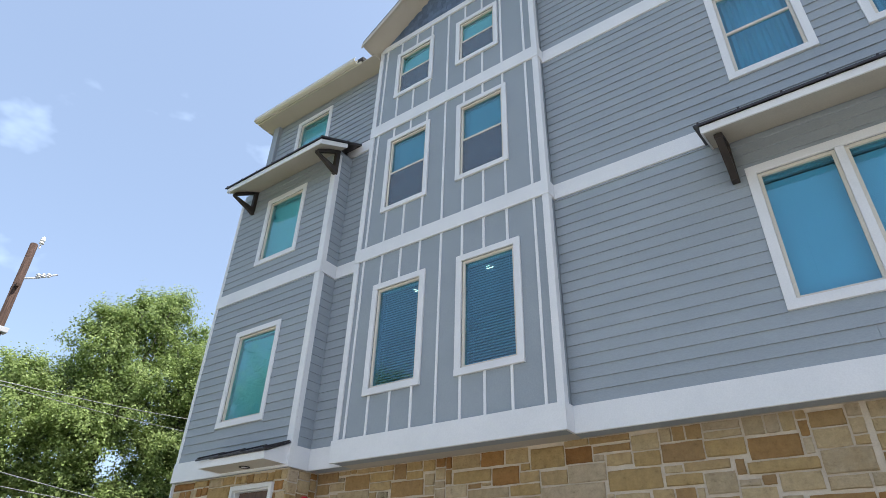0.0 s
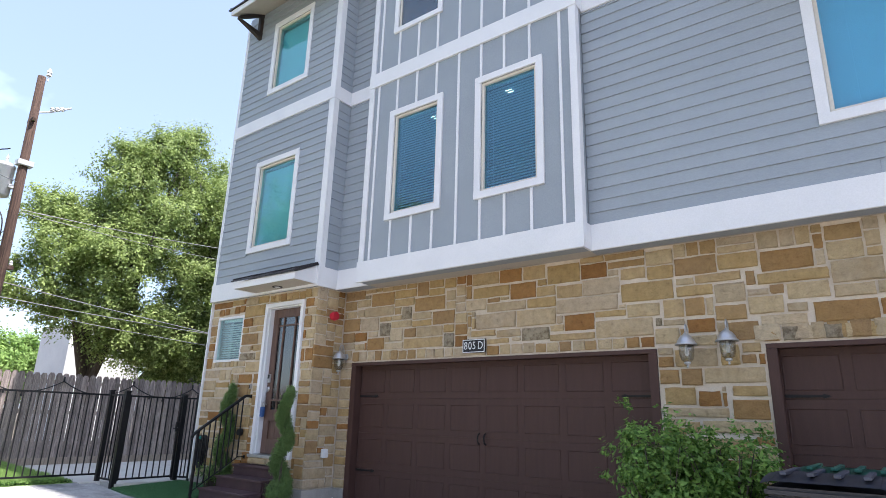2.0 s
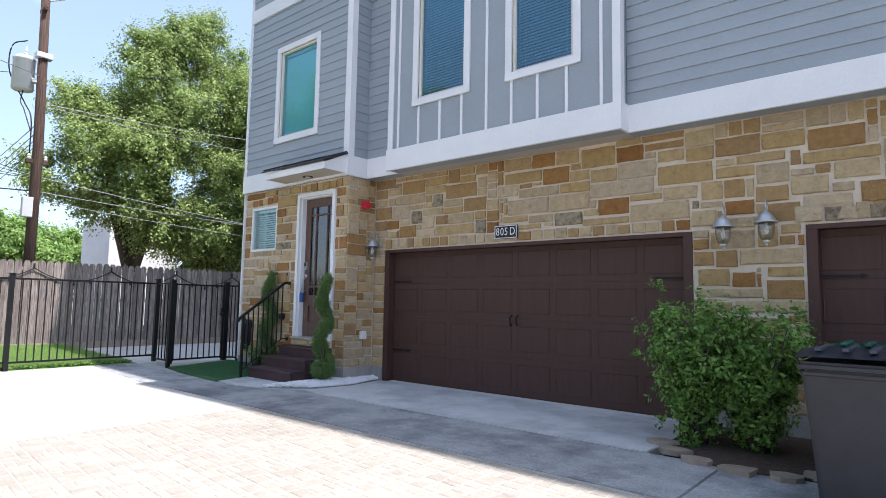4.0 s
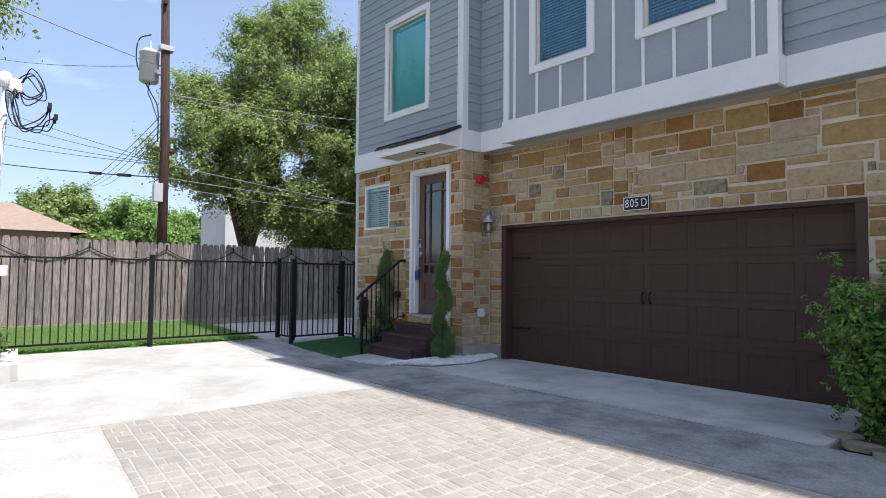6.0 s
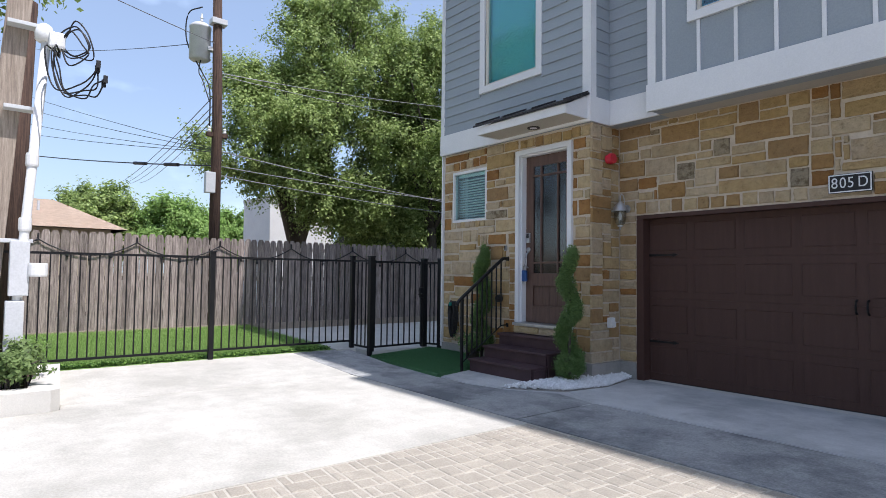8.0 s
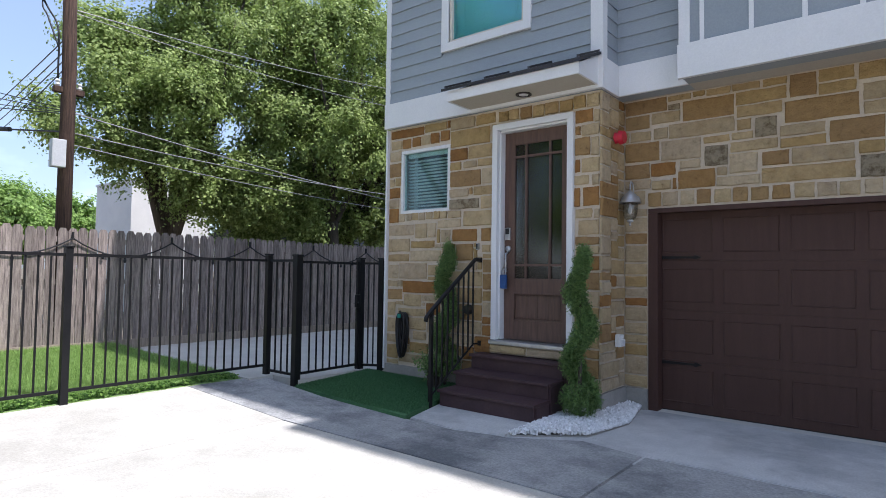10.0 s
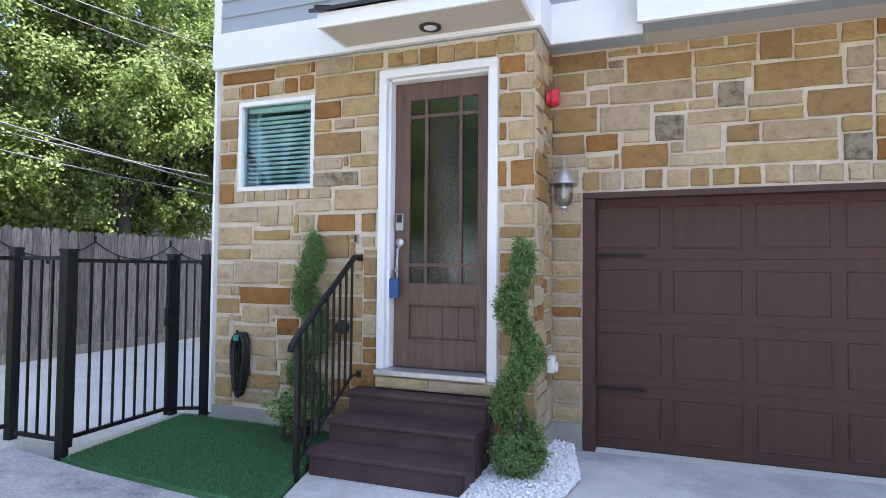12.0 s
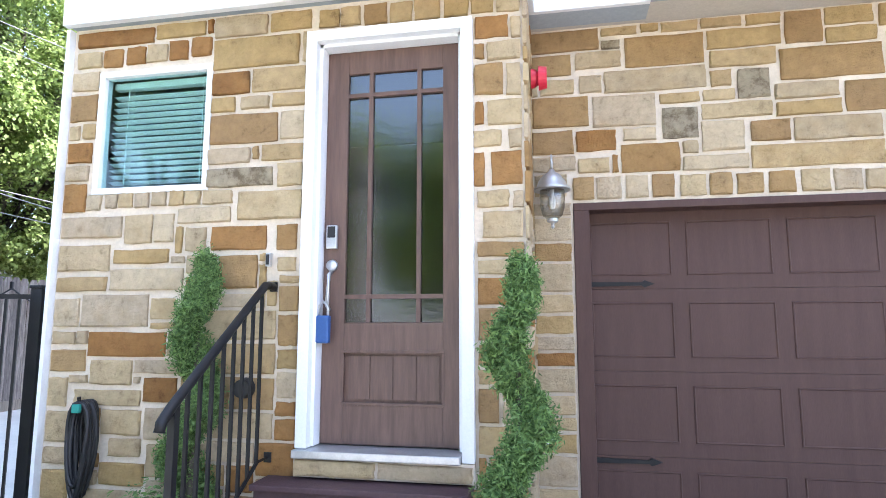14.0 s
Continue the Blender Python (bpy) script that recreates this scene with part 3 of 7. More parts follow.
# corner boards
C = 0.028
for z0, z1 in ((BAND1[1], BAND2[0]), (BAND2[1], 9.5)):
    trim("trim", (XP - 0.085, Y_BLOCK - C, z0, XP + 0.02 + C, Y_BLOCK - 0.001, z1), label="white corner board")
    trim("trim", (XP + 0.021, Y_BLOCK + 0.001, z0, XP + 0.02 + C, Y_BLOCK + 0.09, z1), label="white corner board")
    trim("trim", (XL - C, Y_BLOCK - C, z0, XL + 0.05, Y_BLOCK - 0.001, z1), label="white corner board")
for z0, z1 in ((BAND1[1], BAND2[0]), (BAND2[1], BAND3[0]), (BAND3[1], 12.2)):
    trim("trim", (XB0 - C, Y_BAY - C, z0, XB0 + 0.075, Y_BAY - 0.001, z1), label="white corner board of the bay")
    trim("trim", (XB1 - 0.075, Y_BAY - C, z0, XB1 + C, Y_BAY - 0.001, z1), label="white corner board of the bay")
    trim("trim", (XB1 + 0.001, Y_BAY + 0.001, z0, XB1 + C, Y_BAY + 0.08, z1), label="white corner board of the bay")
trim("trim", (XL - C, Y_SIDE - C, BAND3[1], XL + 0.05, Y_SIDE - 0.001, 12.0), label="white corner board")
trim("trim", (XL - C, Y_ENTRY - 0.05, 0.15, XL - 0.001, Y_ENTRY + 0.06, BAND1[0] - 0.014), label="white corner board beside the stone")
trim("trim", (XB0 - 0.02, Y_BAY - P, 12.2, XB1 + 0.02, Y_BAY - 0.001, 12.34), label="white band board under the gable")


# ---- windows ----
SLAT_MESH = {}


def slat_mesh(width, tilt):
    key = (round(width, 2), tilt)
    if key not in SLAT_MESH:
        bm = boxes((-width / 2, -0.024, -0.0012, width / 2, 0.024, 0.0012))
        bmesh.ops.rotate(bm, verts=bm.verts, cent=(0, 0, 0), matrix=Euler((radians(tilt), 0, 0)).to_matrix())
        SLAT_MESH[key] = mesh_of("slat", bm, M_SLAT)
    return SLAT_MESH[key]


def blind(x0, x1, z0, z1, y, tilt, step=0.043):
    t = thing("window_blind", ((x0 + x1) / 2, y, z0), "white horizontal slat blind behind the window", "blind", "window blinds")
    part("headrail", boxes((x0, y - 0.025, z1 - 0.045, x1, y + 0.025, z1), bevel=0.004), M_SLAT, t)
    part("bottom_rail", boxes((x0, y - 0.025, z0, x1, y + 0.025, z0 + 0.02), bevel=0.004), M_SLAT, t)
    me = slat_mesh(x1 - x0, tilt)
    for k in range(int((z1 - z0 - 0.08) / step)):
        s = new("slat", me)
        s.parent, s.location = t, (0, 0, 0.045 + k * step)
    for f in (0.15, 0.85):
        cx = x0 + (x1 - x0) * f
        part("cord", boxes((cx - 0.002, y - 0.028, z0, cx + 0.002, y - 0.026, z1)), M_SLAT, t)


WINDOW_COUNT = [0]


def window(rectangle, y, w=0.10, double=False, panes=1, frame_m=None, proud=0.034, glass=None, screen=True):
    """A window in an opening of the front: board casing, vinyl frame, panes."""
    WINDOW_COUNT[0] += 1
    x0, x1, z0, z1 = rectangle
    t = thing("window_%d" % WINDOW_COUNT[0], ((x0 + x1) / 2, y, z0), "window with tinted glass in a white board casing", "window", kind="structure")
    fm = frame_m or M_FRAME
    if w:
        yf, yb = y - proud, y - 0.001
        for r in ((x0, yf, z1 - w, x1, yb, z1), (x0, yf - 0.006, z0, x1, yb, z0 + w), (x0, yf, z0 + w, x0 + w, yb, z1 - w), (x1 - w, yf, z0 + w, x1, yb, z1 - w)):
            part("casing", boxes(r, bevel=0.004), M_WHITE, t)
    a, b, c, d = x0 + w, x1 - w, z0 + w, z1 - w
    span = (b - a - 0.09 * (panes - 1)) / panes
    lites = []
    for k in range(panes):
        pa = a + k * (span + 0.09)
        pb = pa + span
        if k:
            part("mullion", boxes((pa - 0.09, y - 0.025, c, pa, y + 0.08, d), bevel=0.004), M_WHITE, t)
        f = 0.04
        for r in ((pa, y + 0.005, d - f, pb, y + 0.08, d), (pa, y + 0.005, c, pb, y + 0.08, c + f), (pa, y + 0.005, c + f, pa + f, y + 0.08, d - f), (pb - f, y + 0.005, c + f, pb, y + 0.08, d - f)):
            part("window_frame", boxes(r, bevel=0.004), fm, t)
        if double:
            mid = (c + d) / 2
            part("meeting_rail", boxes((pa + f, y + 0.012, mid - 0.02, pb - f, y + 0.06, mid + 0.02), bevel=0.003), fm, t)
            lites += [(pa + f, pb - f, c + f, mid - 0.02, 0.035), (pa + f, pb - f, mid + 0.02, d - f, 0.045)]
        else:
            lites.append((pa + f, pb - f, c + f, d - f, 0.04))
    if double and screen:
        la, lb, lc, ld, dy = lites[0]
        sc = part("insect_screen", boxes((la, y + 0.016, lc, lb, y + 0.018, ld)), M_SCREEN, t, "dark insect screen over the lower sash")
        sc.visible_shadow = False
    for la, lb, lc, ld, dy in lites:
        g = part("pane", boxes((la, y + dy, lc, lb, y + dy + 0.005, ld)), glass or M_GLASS, t, "tinted window glass")
        g.visible_shadow = False
    # reveal that lines the opening
    part("reveal", boxes((a - 0.02, y + 0.081, c - 0.02, a, y + 0.2, d + 0.02), (b, y + 0.081, c - 0.02, b + 0.02, y + 0.2, d + 0.02), (a, y + 0.081, c - 0.02, b, y + 0.2, c), (a, y + 0.081, d, b, y + 0.2, d + 0.02)), M_WHITE, t)
    return a, b, c, d


for i, r in enumerate(BAY_WINS):
    a, b, c, d = window(r, Y_BAY, 0.10 if i < 2 else 0.085, double=i >= 2, glass=M_GLASS_SKY if i < 4 else None)
    blind(a + 0.01, b - 0.01, c + 0.01, d - 0.01, Y_BAY + 0.13, 4 if i < 2 else -40)
for r in BLOCK_WINS:
    a, b, c, d = window(r, Y_BLOCK, 0.10)
    blind(a + 0.01, b - 0.01, c + 0.01, d - 0.01, Y_BLOCK + 0.13, -50)
a, b, c, d = window(TOP_WIN, Y_SIDE, 0.10)
blind(a + 0.01, b - 0.01, c + 0.01, d - 0.01, Y_SIDE + 0.13, -64)
a, b, c, d = window(RIGHT_WINS[0], Y_SIDE, 0.11, panes=2, glass=M_GLASS_SKY)
blind(a + 0.01, b - 0.01, c + 0.01, d - 0.01, Y_SIDE + 0.14, -72)


def ceiling_lamp(x, y, z):
    t = thing("ceiling_lamp", (x, y, z), "small round lit ceiling lamp inside the room", "ceiling lamp", "lit ceiling lamps")
    part("rim", lathe(bmesh.new(), (x, y, z - 0.03), [(0.10, 0.029), (0.10, 0.0), (0.08, 0.0), (0.08, 0.012)], 20), M_WHITE, t)
    part("lens", lathe(bmesh.new(), (x, y, z - 0.025), [(0.079, 0.012), (0.06, 0.0), (0.0, 0.0)], 20), M_BULB, t, "glowing lens")


for lx in (-6.05, -4.43):
    ceiling_lamp(lx, 7.64, 6.72)


def curtain(x0, x1, z0, z1, y):
    bm = bmesh.new()
    n = 60
    rows = [[bm.verts.new((x0 + (x1 - x0) * k / n, y + dy + 0.03 * math.sin(k * 0.9) + 0.012 * math.sin(k * 2.3), z)) for k in range(n + 1)] for z in (z0, z1) for dy in (0, 0.004)]
    for k in range(n):
        bm.faces.new((rows[0][k], rows[0][k + 1], rows[2][k + 1], rows[2][k]))
        bm.faces.new((rows[1][k + 1], rows[1][k], rows[3][k], rows[3][k + 1]))
    ob = part("curtain", bm, M_CURTAIN, None, "", True)
    tagged(ob, "pale folded curtain hanging behind the upper window", "curtain")


for r in RIGHT_WINS[1:]:
    a, b, c, d = window(r, Y_SIDE, 0.10, double=True, screen=False, glass=M_GLASS_SKY)
    curtain(a + 0.01, b - 0.01, c, d, Y_SIDE + 0.16)
a, b, c, d = window(SMALL_WIN, Y_ENTRY - 0.02, 0.0, frame_m=M_PVC, glass=M_GLASS_CLEAR)
blind(a + 0.015, b - 0.015, c + 0.015, d - 0.03, Y_ENTRY + 0.13, -15, 0.042)
structure("window_reveal", boxes((a - 0.02, Y_ENTRY + 0.181, c - 0.02, a, Y_ENTRY + 0.32, d + 0.02), (b, Y_ENTRY + 0.181, c - 0.02, b + 0.02, Y_ENTRY + 0.32, d + 0.02), (a, Y_ENTRY + 0.181, d, b, Y_ENTRY + 0.32, d + 0.02), (a, Y_ENTRY + 0.181, c - 0.02, b, Y_ENTRY + 0.32, c)), M_WHITE, "white painted lining of the small window", "window lining")


# ---- canopies ----
def canopy(name, x0, x1, y_wall, y_front, z_wall, z_front, brackets, drop=0.10, y_back=None, label="", soffit_flat=None):
    """A shed roof over a window or door: dark metal top, white boards, beige underside, dark brackets."""
    t = thing(name, ((x0 + x1) / 2, y_wall, z_front), label, "canopy")
    yb = y_back or y_wall
    zb = z_wall + (z_wall - z_front) * (y_wall - yb) / (y_front - y_wall) if yb != y_wall else z_wall
    part("roof", prism(bmesh.new(), [(y_front - 0.03, z_front + 0.0), (y_front - 0.03, z_front + 0.03), (yb, zb + 0.03), (yb, zb)], x0 - 0.06, x1 + 0.03, "x"), M_ROOFM, t, "dark standing metal roof sheet")
    n = max(2, int((x1 - x0) / 0.42))
    for k in range(n + 1):
        x = x0 + (x1 - x0) * k / n
        part("seam", prism(bmesh.new(), [(y_front - 0.03, z_front + 0.031), (y_front - 0.03, z_front + 0.055), (yb, zb + 0.055), (yb, zb + 0.031)], x - 0.012, x + 0.012, "x"), M_ROOFM, t)
    zs = z_front - drop
    part("fascia", boxes((x0, y_front, zs, x1, y_front + 0.022, z_front - 0.001), bevel=0.003), M_WHITE, t)
    zw = zs if soffit_flat else z_wall - drop
    for x in (x0, x1 - 0.022):
        part("end_board", prism(bmesh.new(), [(y_front + 0.023, zs), (y_front + 0.023, z_front - 0.002), (y_wall, z_wall - 0.002), (y_wall, zw)], x, x + 0.022, "x"), M_WHITE, t)
    part("soffit", prism(bmesh.new(), [(y_front + 0.023, zs + 0.005), (y_front + 0.023, zs + 0.02), (y_wall - 0.001, zw + 0.02), (y_wall - 0.001, zw + 0.005)], x0 + 0.023, x1 - 0.023, "x"), M_SOFFIT, t)
    for x in brackets:
        b = part("bracket", boxes((x - 0.045, y_wall - 0.09, zw - 0.62, x + 0.045, y_wall - 0.002, zw), bevel=0.006), M_BRACKET, t, "dark timber bracket")
        part("arm", prism(bmesh.new(), [(y_wall - 0.09, zw - 0.10), (y_front + 0.10, zs - 0.07), (y_front + 0.10, zs), (y_wall - 0.09, zw)], x - 0.045, x + 0.045, "x"), M_BRACKET, b)
        part("brace", prism(bmesh.new(), [(y_wall - 0.09, zw - 0.60), (y_wall - 0.09, zw - 0.47), (y_front + 0.20, zs - 0.06), (y_front + 0.09, zs - 0.06)], x - 0.04, x + 0.04, "x"), M_BRACKET, b)
    return t


canopy("window_canopy", -9.78, -6.86, Y_BLOCK, 5.42, 9.66, 9.29, (-9.64, -7.08), 0.11, Y_SIDE, "shed canopy with dark roof over the upper window")
canopy("window_canopy", -0.38, 2.3, Y_SIDE - 0.031, 5.75, 6.68, 6.40, (-0.22, 2.1), 0.10, None, "shed canopy with dark roof over the wide window")
entry = canopy("entry_canopy", -8.72, -7.11, Y_BLOCK - 0.043, 5.62, 3.63, 3.44, (), 0.115, None, "flat white canopy with dark roof over the entry", True)
part("downlight_trim", lathe(bmesh.new(), (-7.89, 5.9, 3.318), [(0.085, 0.012), (0.085, 0.0), (0.06, 0.0), (0.055, 0.012)], 24), M_BRACKET, entry, "dark ring of the recessed light")
part("downlight_lens", lathe(bmesh.new(), (-7.89, 5.9, 3.320), [(0.05, 0.01), (0.05, 0.0)], 24), M_CURTAIN, entry, "pale lens of the recessed light")

# ---- roofs ----
def roofs():
    t = thing("roof", (-8.2, 6.0, 12.0), "shingled main roof with cream gutter and beige eaves", "roof", kind="structure")
    part("roof_deck", prism(bmesh.new(), [(6.02, 12.04), (6.02, 12.14), (15.2, 15.0), (15.2, 14.9)], XL - 0.22, XB0 - 0.35, "x"), M_ROOFSH, t)
    part("eave_soffit", boxes((XL - 0.19, 6.06, 12.0, XB0, Y_SIDE + 0.1, 12.03)), M_SOFFIT, t)
    part("fascia", boxes((XL - 0.21, 6.03, 11.97, XB0 - 0.4, 6.055, 12.13), bevel=0.003), M_GUTTER, t)
    part("fascia", boxes((XL - 0.215, 6.056, 11.97, XL - 0.19, 15.0, 12.13)), M_GUTTER, t)
    g = bmesh.new()
    prism(g, [(5.92, 12.12), (5.91, 12.02), (5.95, 11.99), (6.02, 11.99), (6.02, 12.12), (6.008, 12.12), (6.008, 12.002), (5.955, 12.002), (5.925, 12.03), (5.932, 12.12)], XL - 0.23, XB0 - 0.5, "x")
    part("gutter", g, M_GUTTER, t)
    # gable over the bay
    cx, half, z0, rise = (XB0 + XB1) / 2, (XB1 - XB0) / 2 + 0.17, 12.16, 1.50
    gt = thing("gable_roof", (cx, 5.9, 12.3), "gable roof over the bay with beige underside", "roof", kind="structure")
    for s in (-1, 1):
        out = [(cx + s * half, z0), (cx, z0 + rise), (cx, z0 + rise + 0.12), (cx + s * half, z0 + 0.12)]
        part("roof_slope", prism(bmesh.new(), out, 5.80, 15.0, "y"), M_ROOFSH, gt)
        part("rake_board", prism(bmesh.new(), [(p[0], p[1] - 0.10 + 0.0) for p in out], 5.775, 5.799, "y"), M_SOFFIT, gt)
        part("rake_soffit", prism(bmesh.new(), [(cx + s * half, z0 - 0.02), (cx, z0 + rise - 0.02), (cx, z0 + rise - 0.002), (cx + s * half, z0 - 0.002)], 5.80, Y_BAY + 0.1, "y"), M_SOFFIT, gt)
    part("gable_wall", prism(bmesh.new(), [(XB0, 12.34), (XB1, 12.34), (cx, 12.34 + 1.27)], Y_BAY + 0.02, Y_BAY + 0.2, "y"), M_SHINGLE, gt)
    me = mesh_of("shingle", boxes((-0.062, -0.016, -0.07, 0.062, 0.004, 0.07), bevel=0.0), M_SHINGLE)
    row = 0
    z = 12.41
    while z < 13.45:
        w = (13.60 - z) / 1.27 * (XB1 - XB0) / 2
        n = int(2 * w / 0.13)
        for k in range(n):
            o = new("shingle", me)
            o.parent = gt
            o.location = Vector((cx - w + 0.13 * k + 0.065 + 0.03 * (row % 2), Y_BAY + 0.012, z + random.uniform(-0.004, 0.004))) - gt.location
        row += 1
        z += 0.125
    # the roof over the rest of the terrace
    rt = thing("terrace_roof", (4, 6, 13.6), "shingled roof over the neighbouring units", "roof", kind="structure")
    part("roof_deck", prism(bmesh.new(), [(5.6, 13.75), (5.6, 13.9), (15.2, 16.4), (15.2, 16.2)], XB1 + 0.5, XR + 0.5, "x"), M_ROOFSH, rt)
    part("eave_soffit", boxes((XB1 + 0.5, 5.62, 13.6, XR + 0.5, Y_SIDE + 0.2, 13.64)), M_SOFFIT, rt)
    part("fascia", boxes((XB1 + 0.5, 5.58, 13.58, XR + 0.5, 5.61, 13.88)), M_GUTTER, rt)


roofs()


# ---- garage doors ----
def garage_door(hole, name):
    x0, x1, z0, z1 = hole
    y = Y_GARAGE + 0.13
    t = thing(name, ((x0 + x1) / 2, y, 0), "dark brown sectional garage door with raised panels, closed", "garage door", "garage doors")
    part("jamb", boxes((x0 + 0.001, Y_GARAGE - 0.02, z0, x0 + 0.10, Y_GARAGE + 0.12, z1 - 0.051), bevel=0.004), M_GARAGE, t)
    part("jamb", boxes((x1 - 0.10, Y_GARAGE - 0.02, z0, x1 - 0.001, Y_GARAGE + 0.12, z1 - 0.051), bevel=0.004), M_GARAGE, t)
    part("head_jamb", boxes((x0 + 0.001, Y_GARAGE - 0.02, z1 - 0.05, x1 - 0.001, Y_GARAGE + 0.12, z1 - 0.001), bevel=0.004), M_GARAGE, t)
    a, b = x0 + 0.06, x1 - 0.06
    hs = (z1 - 0.04) / 4
    pitch = (b - a) / 8
    for r in range(4):
        zz = z0 + 0.012 + r * hs
        s = part("section", boxes((a, y, zz, b, y + 0.045, zz + hs - 0.0015), bevel=0.0015), M_GARAGE, t)
        for c in range(8):
            pa, pb = a + c * pitch + 0.045, a + (c + 1) * pitch - 0.045
            pc, pd = zz + 0.085, zz + hs - 0.085
            bm = bmesh.new()
            def ring(i, dy):
                return [bm.verts.new(p) for p in ((pa + i, y - dy, pc + i), (pb - i, y - dy, pc + i), (pb - i, y - dy, pd - i), (pa + i, y - dy, pd - i))]
            rings = [ring(0, -0.002), ring(0.003, 0.005), ring(0.008, 0.006), ring(0.014, 0.0008), ring(0.05, 0.0008)]
            for p, q in zip(rings, rings[1:]):
                for k in range(4):
                    bm.faces.new((p[k], p[(k + 1) % 4], q[(k + 1) % 4], q[k]))
            bm.faces.new(rings[-1])
            part("panel", bm, M_GARAGE, s)
    for zz in (z0 + 1.60, z0 + 0.50):
        for sgn, x in ((1, a + 0.02), (-1, b - 0.02)):
            bm = prism(bmesh.new(), [(x, zz - 0.016), (x + sgn * 0.34, zz - 0.010), (x + sgn * 0.355, zz - 0.024), (x + sgn * 0.42, zz), (x + sgn * 0.355, zz + 0.024), (x + sgn * 0.34, zz + 0.010), (x, zz + 0.016)], y - 0.016, y - 0.002, "y")
            part("strap_hinge", bm, M_IRON, t, "black arrow-tipped strap hinge")
    cx = (x0 + x1) / 2
    for dx in (-0.05, 0.05):
        bm = tube(bmesh.new(), [(cx + dx, y - 0.001, 0.97), (cx + dx, y - 0.04, 0.99), (cx + dx, y - 0.05, 1.04), (cx + dx, y - 0.04, 1.09), (cx + dx, y - 0.001, 1.11)], 0.011)
        part("pull_handle", bm, M_IRON, t, "black curved pull handle")
    part("bottom_seal", boxes((a, y + 0.004, z0 + 0.001, b, y + 0.04, z0 + 0.012)), M_BLACK, t)
    new_sill(x0, x1)


def new_sill(x0, x1):
    return structure("threshold", boxes((x0 + 0.02, Y_GARAGE - 0.01, -0.02, x1 - 0.02, Y_GARAGE + 0.3, 0.001)), M_CONC2, "pale concrete sill under the garage door", "threshold")


garage_door(GAR1, "garage_door")
garage_door(GAR2, "garage_door")

# ---- front door ----
def front_door():
    x0, x1, z0, z1 = DOOR
    t = thing("door_1", ((x0 + x1) / 2, Y_ENTRY, 0.62), "closed brown stained wood front door with nine glass lites", "door", kind="structure")
    w = 0.068
    for r in ((x0, Y_ENTRY - 0.055, 0.66, x0 + w, Y_ENTRY + 0.12, z1 - w), (x1 - w, Y_ENTRY - 0.055, 0.618, x1, Y_ENTRY + 0.12, z1 - w), (x0, Y_ENTRY - 0.055, z1 - w, x1, Y_ENTRY + 0.12, z1)):
        part("casing", boxes(r, bevel=0.004), M_WHITE, t, "white painted door casing")
    a, b, c, d = x0 + w, x1 - w, 0.664, z1 - w
    for r in ((a, Y_ENTRY + 0.0, c, a + 0.02, Y_ENTRY + 0.2, d), (b - 0.02, Y_ENTRY + 0.0, c, b, Y_ENTRY + 0.2, d), (a, Y_ENTRY, d - 0.02, b, Y_ENTRY + 0.2, d)):
        part("jamb", boxes(r), M_WHITE, t)
    a, b, d = a + 0.022, b - 0.022, d - 0.022
    y0, y1 = Y_ENTRY + 0.085, Y_ENTRY + 0.13
    leaf = part("door_leaf", boxes((a, y0, c, a + 0.135, y1, d), (b - 0.105, y0, c, b, y1, d), (a + 0.135, y0, d - 0.145, b - 0.105, y1, d),
                                   (a + 0.135, y0, c, b - 0.105, y1, c + 0.23), (a + 0.135, y0, c + 0.52, b - 0.105, y1, c + 0.69), bevel=0.004), M_DOOR, t)
    ga, gb, gc, gd = a + 0.135, b - 0.105, c + 0.69, d - 0.145
    part("lower_panel", boxes((ga, y0 + 0.026, c + 0.23, gb, y1 - 0.01, c + 0.52)), M_DOOR, leaf)
    for k in range(4):
        px = ga + 0.02 + (gb - ga - 0.04) * k / 4
        part("plank", boxes((px + 0.002, y0 + 0.018, c + 0.25, px + (gb - ga - 0.04) / 4 - 0.002, y0 + 0.0265, c + 0.50), bevel=0.002), M_DOOR, leaf)
    for r in ((ga - 0.012, y0 - 0.006, c + 0.218, gb + 0.012, y0 + 0.01, c + 0.235), (ga - 0.012, y0 - 0.006, c + 0.515, gb + 0.012, y0 + 0.01, c + 0.532),
              (ga - 0.012, y0 - 0.006, c + 0.235, ga + 0.005, y0 + 0.01, c + 0.515), (gb - 0.005, y0 - 0.006, c + 0.235, gb + 0.012, y0 + 0.01, c + 0.515)):
        part("moulding", boxes(r, bevel=0.003), M_DOOR, leaf)
    cols = [ga, ga + (gb - ga) * 0.245, ga + (gb - ga) * 0.755, gb]
    rows = [gc, gc + 0.15, gd - 0.14, gd]
    for x in cols[1:3]:
        part("muntin", boxes((x - 0.013, y0 - 0.002, gc, x + 0.013, y1, gd), bevel=0.003), M_DOOR, leaf)
    for z in rows[1:3]:
        part("muntin", boxes((ga, y0 - 0.004, z - 0.013, gb, y1 - 0.002, z + 0.013), bevel=0.003), M_DOOR, leaf)
    for i in range(3):
        for j in range(3):
            g = part("lite", boxes((cols[i] + 0.002, y0 + 0.018, rows[j] + 0.002, cols[i + 1] - 0.002, y0 + 0.024, rows[j + 1] - 0.002)), M_DOORGLASS, leaf, "rippled glass lite")
            g.visible_shadow = False
    # threshold and its ledge
    structure("threshold", boxes((x0, Y_ENTRY - 0.10, 0.615, x1 - w - 0.002, Y_ENTRY + 0.14, 0.658), bevel=0.006), M_STEEL, "worn pale metal door threshold", "threshold")
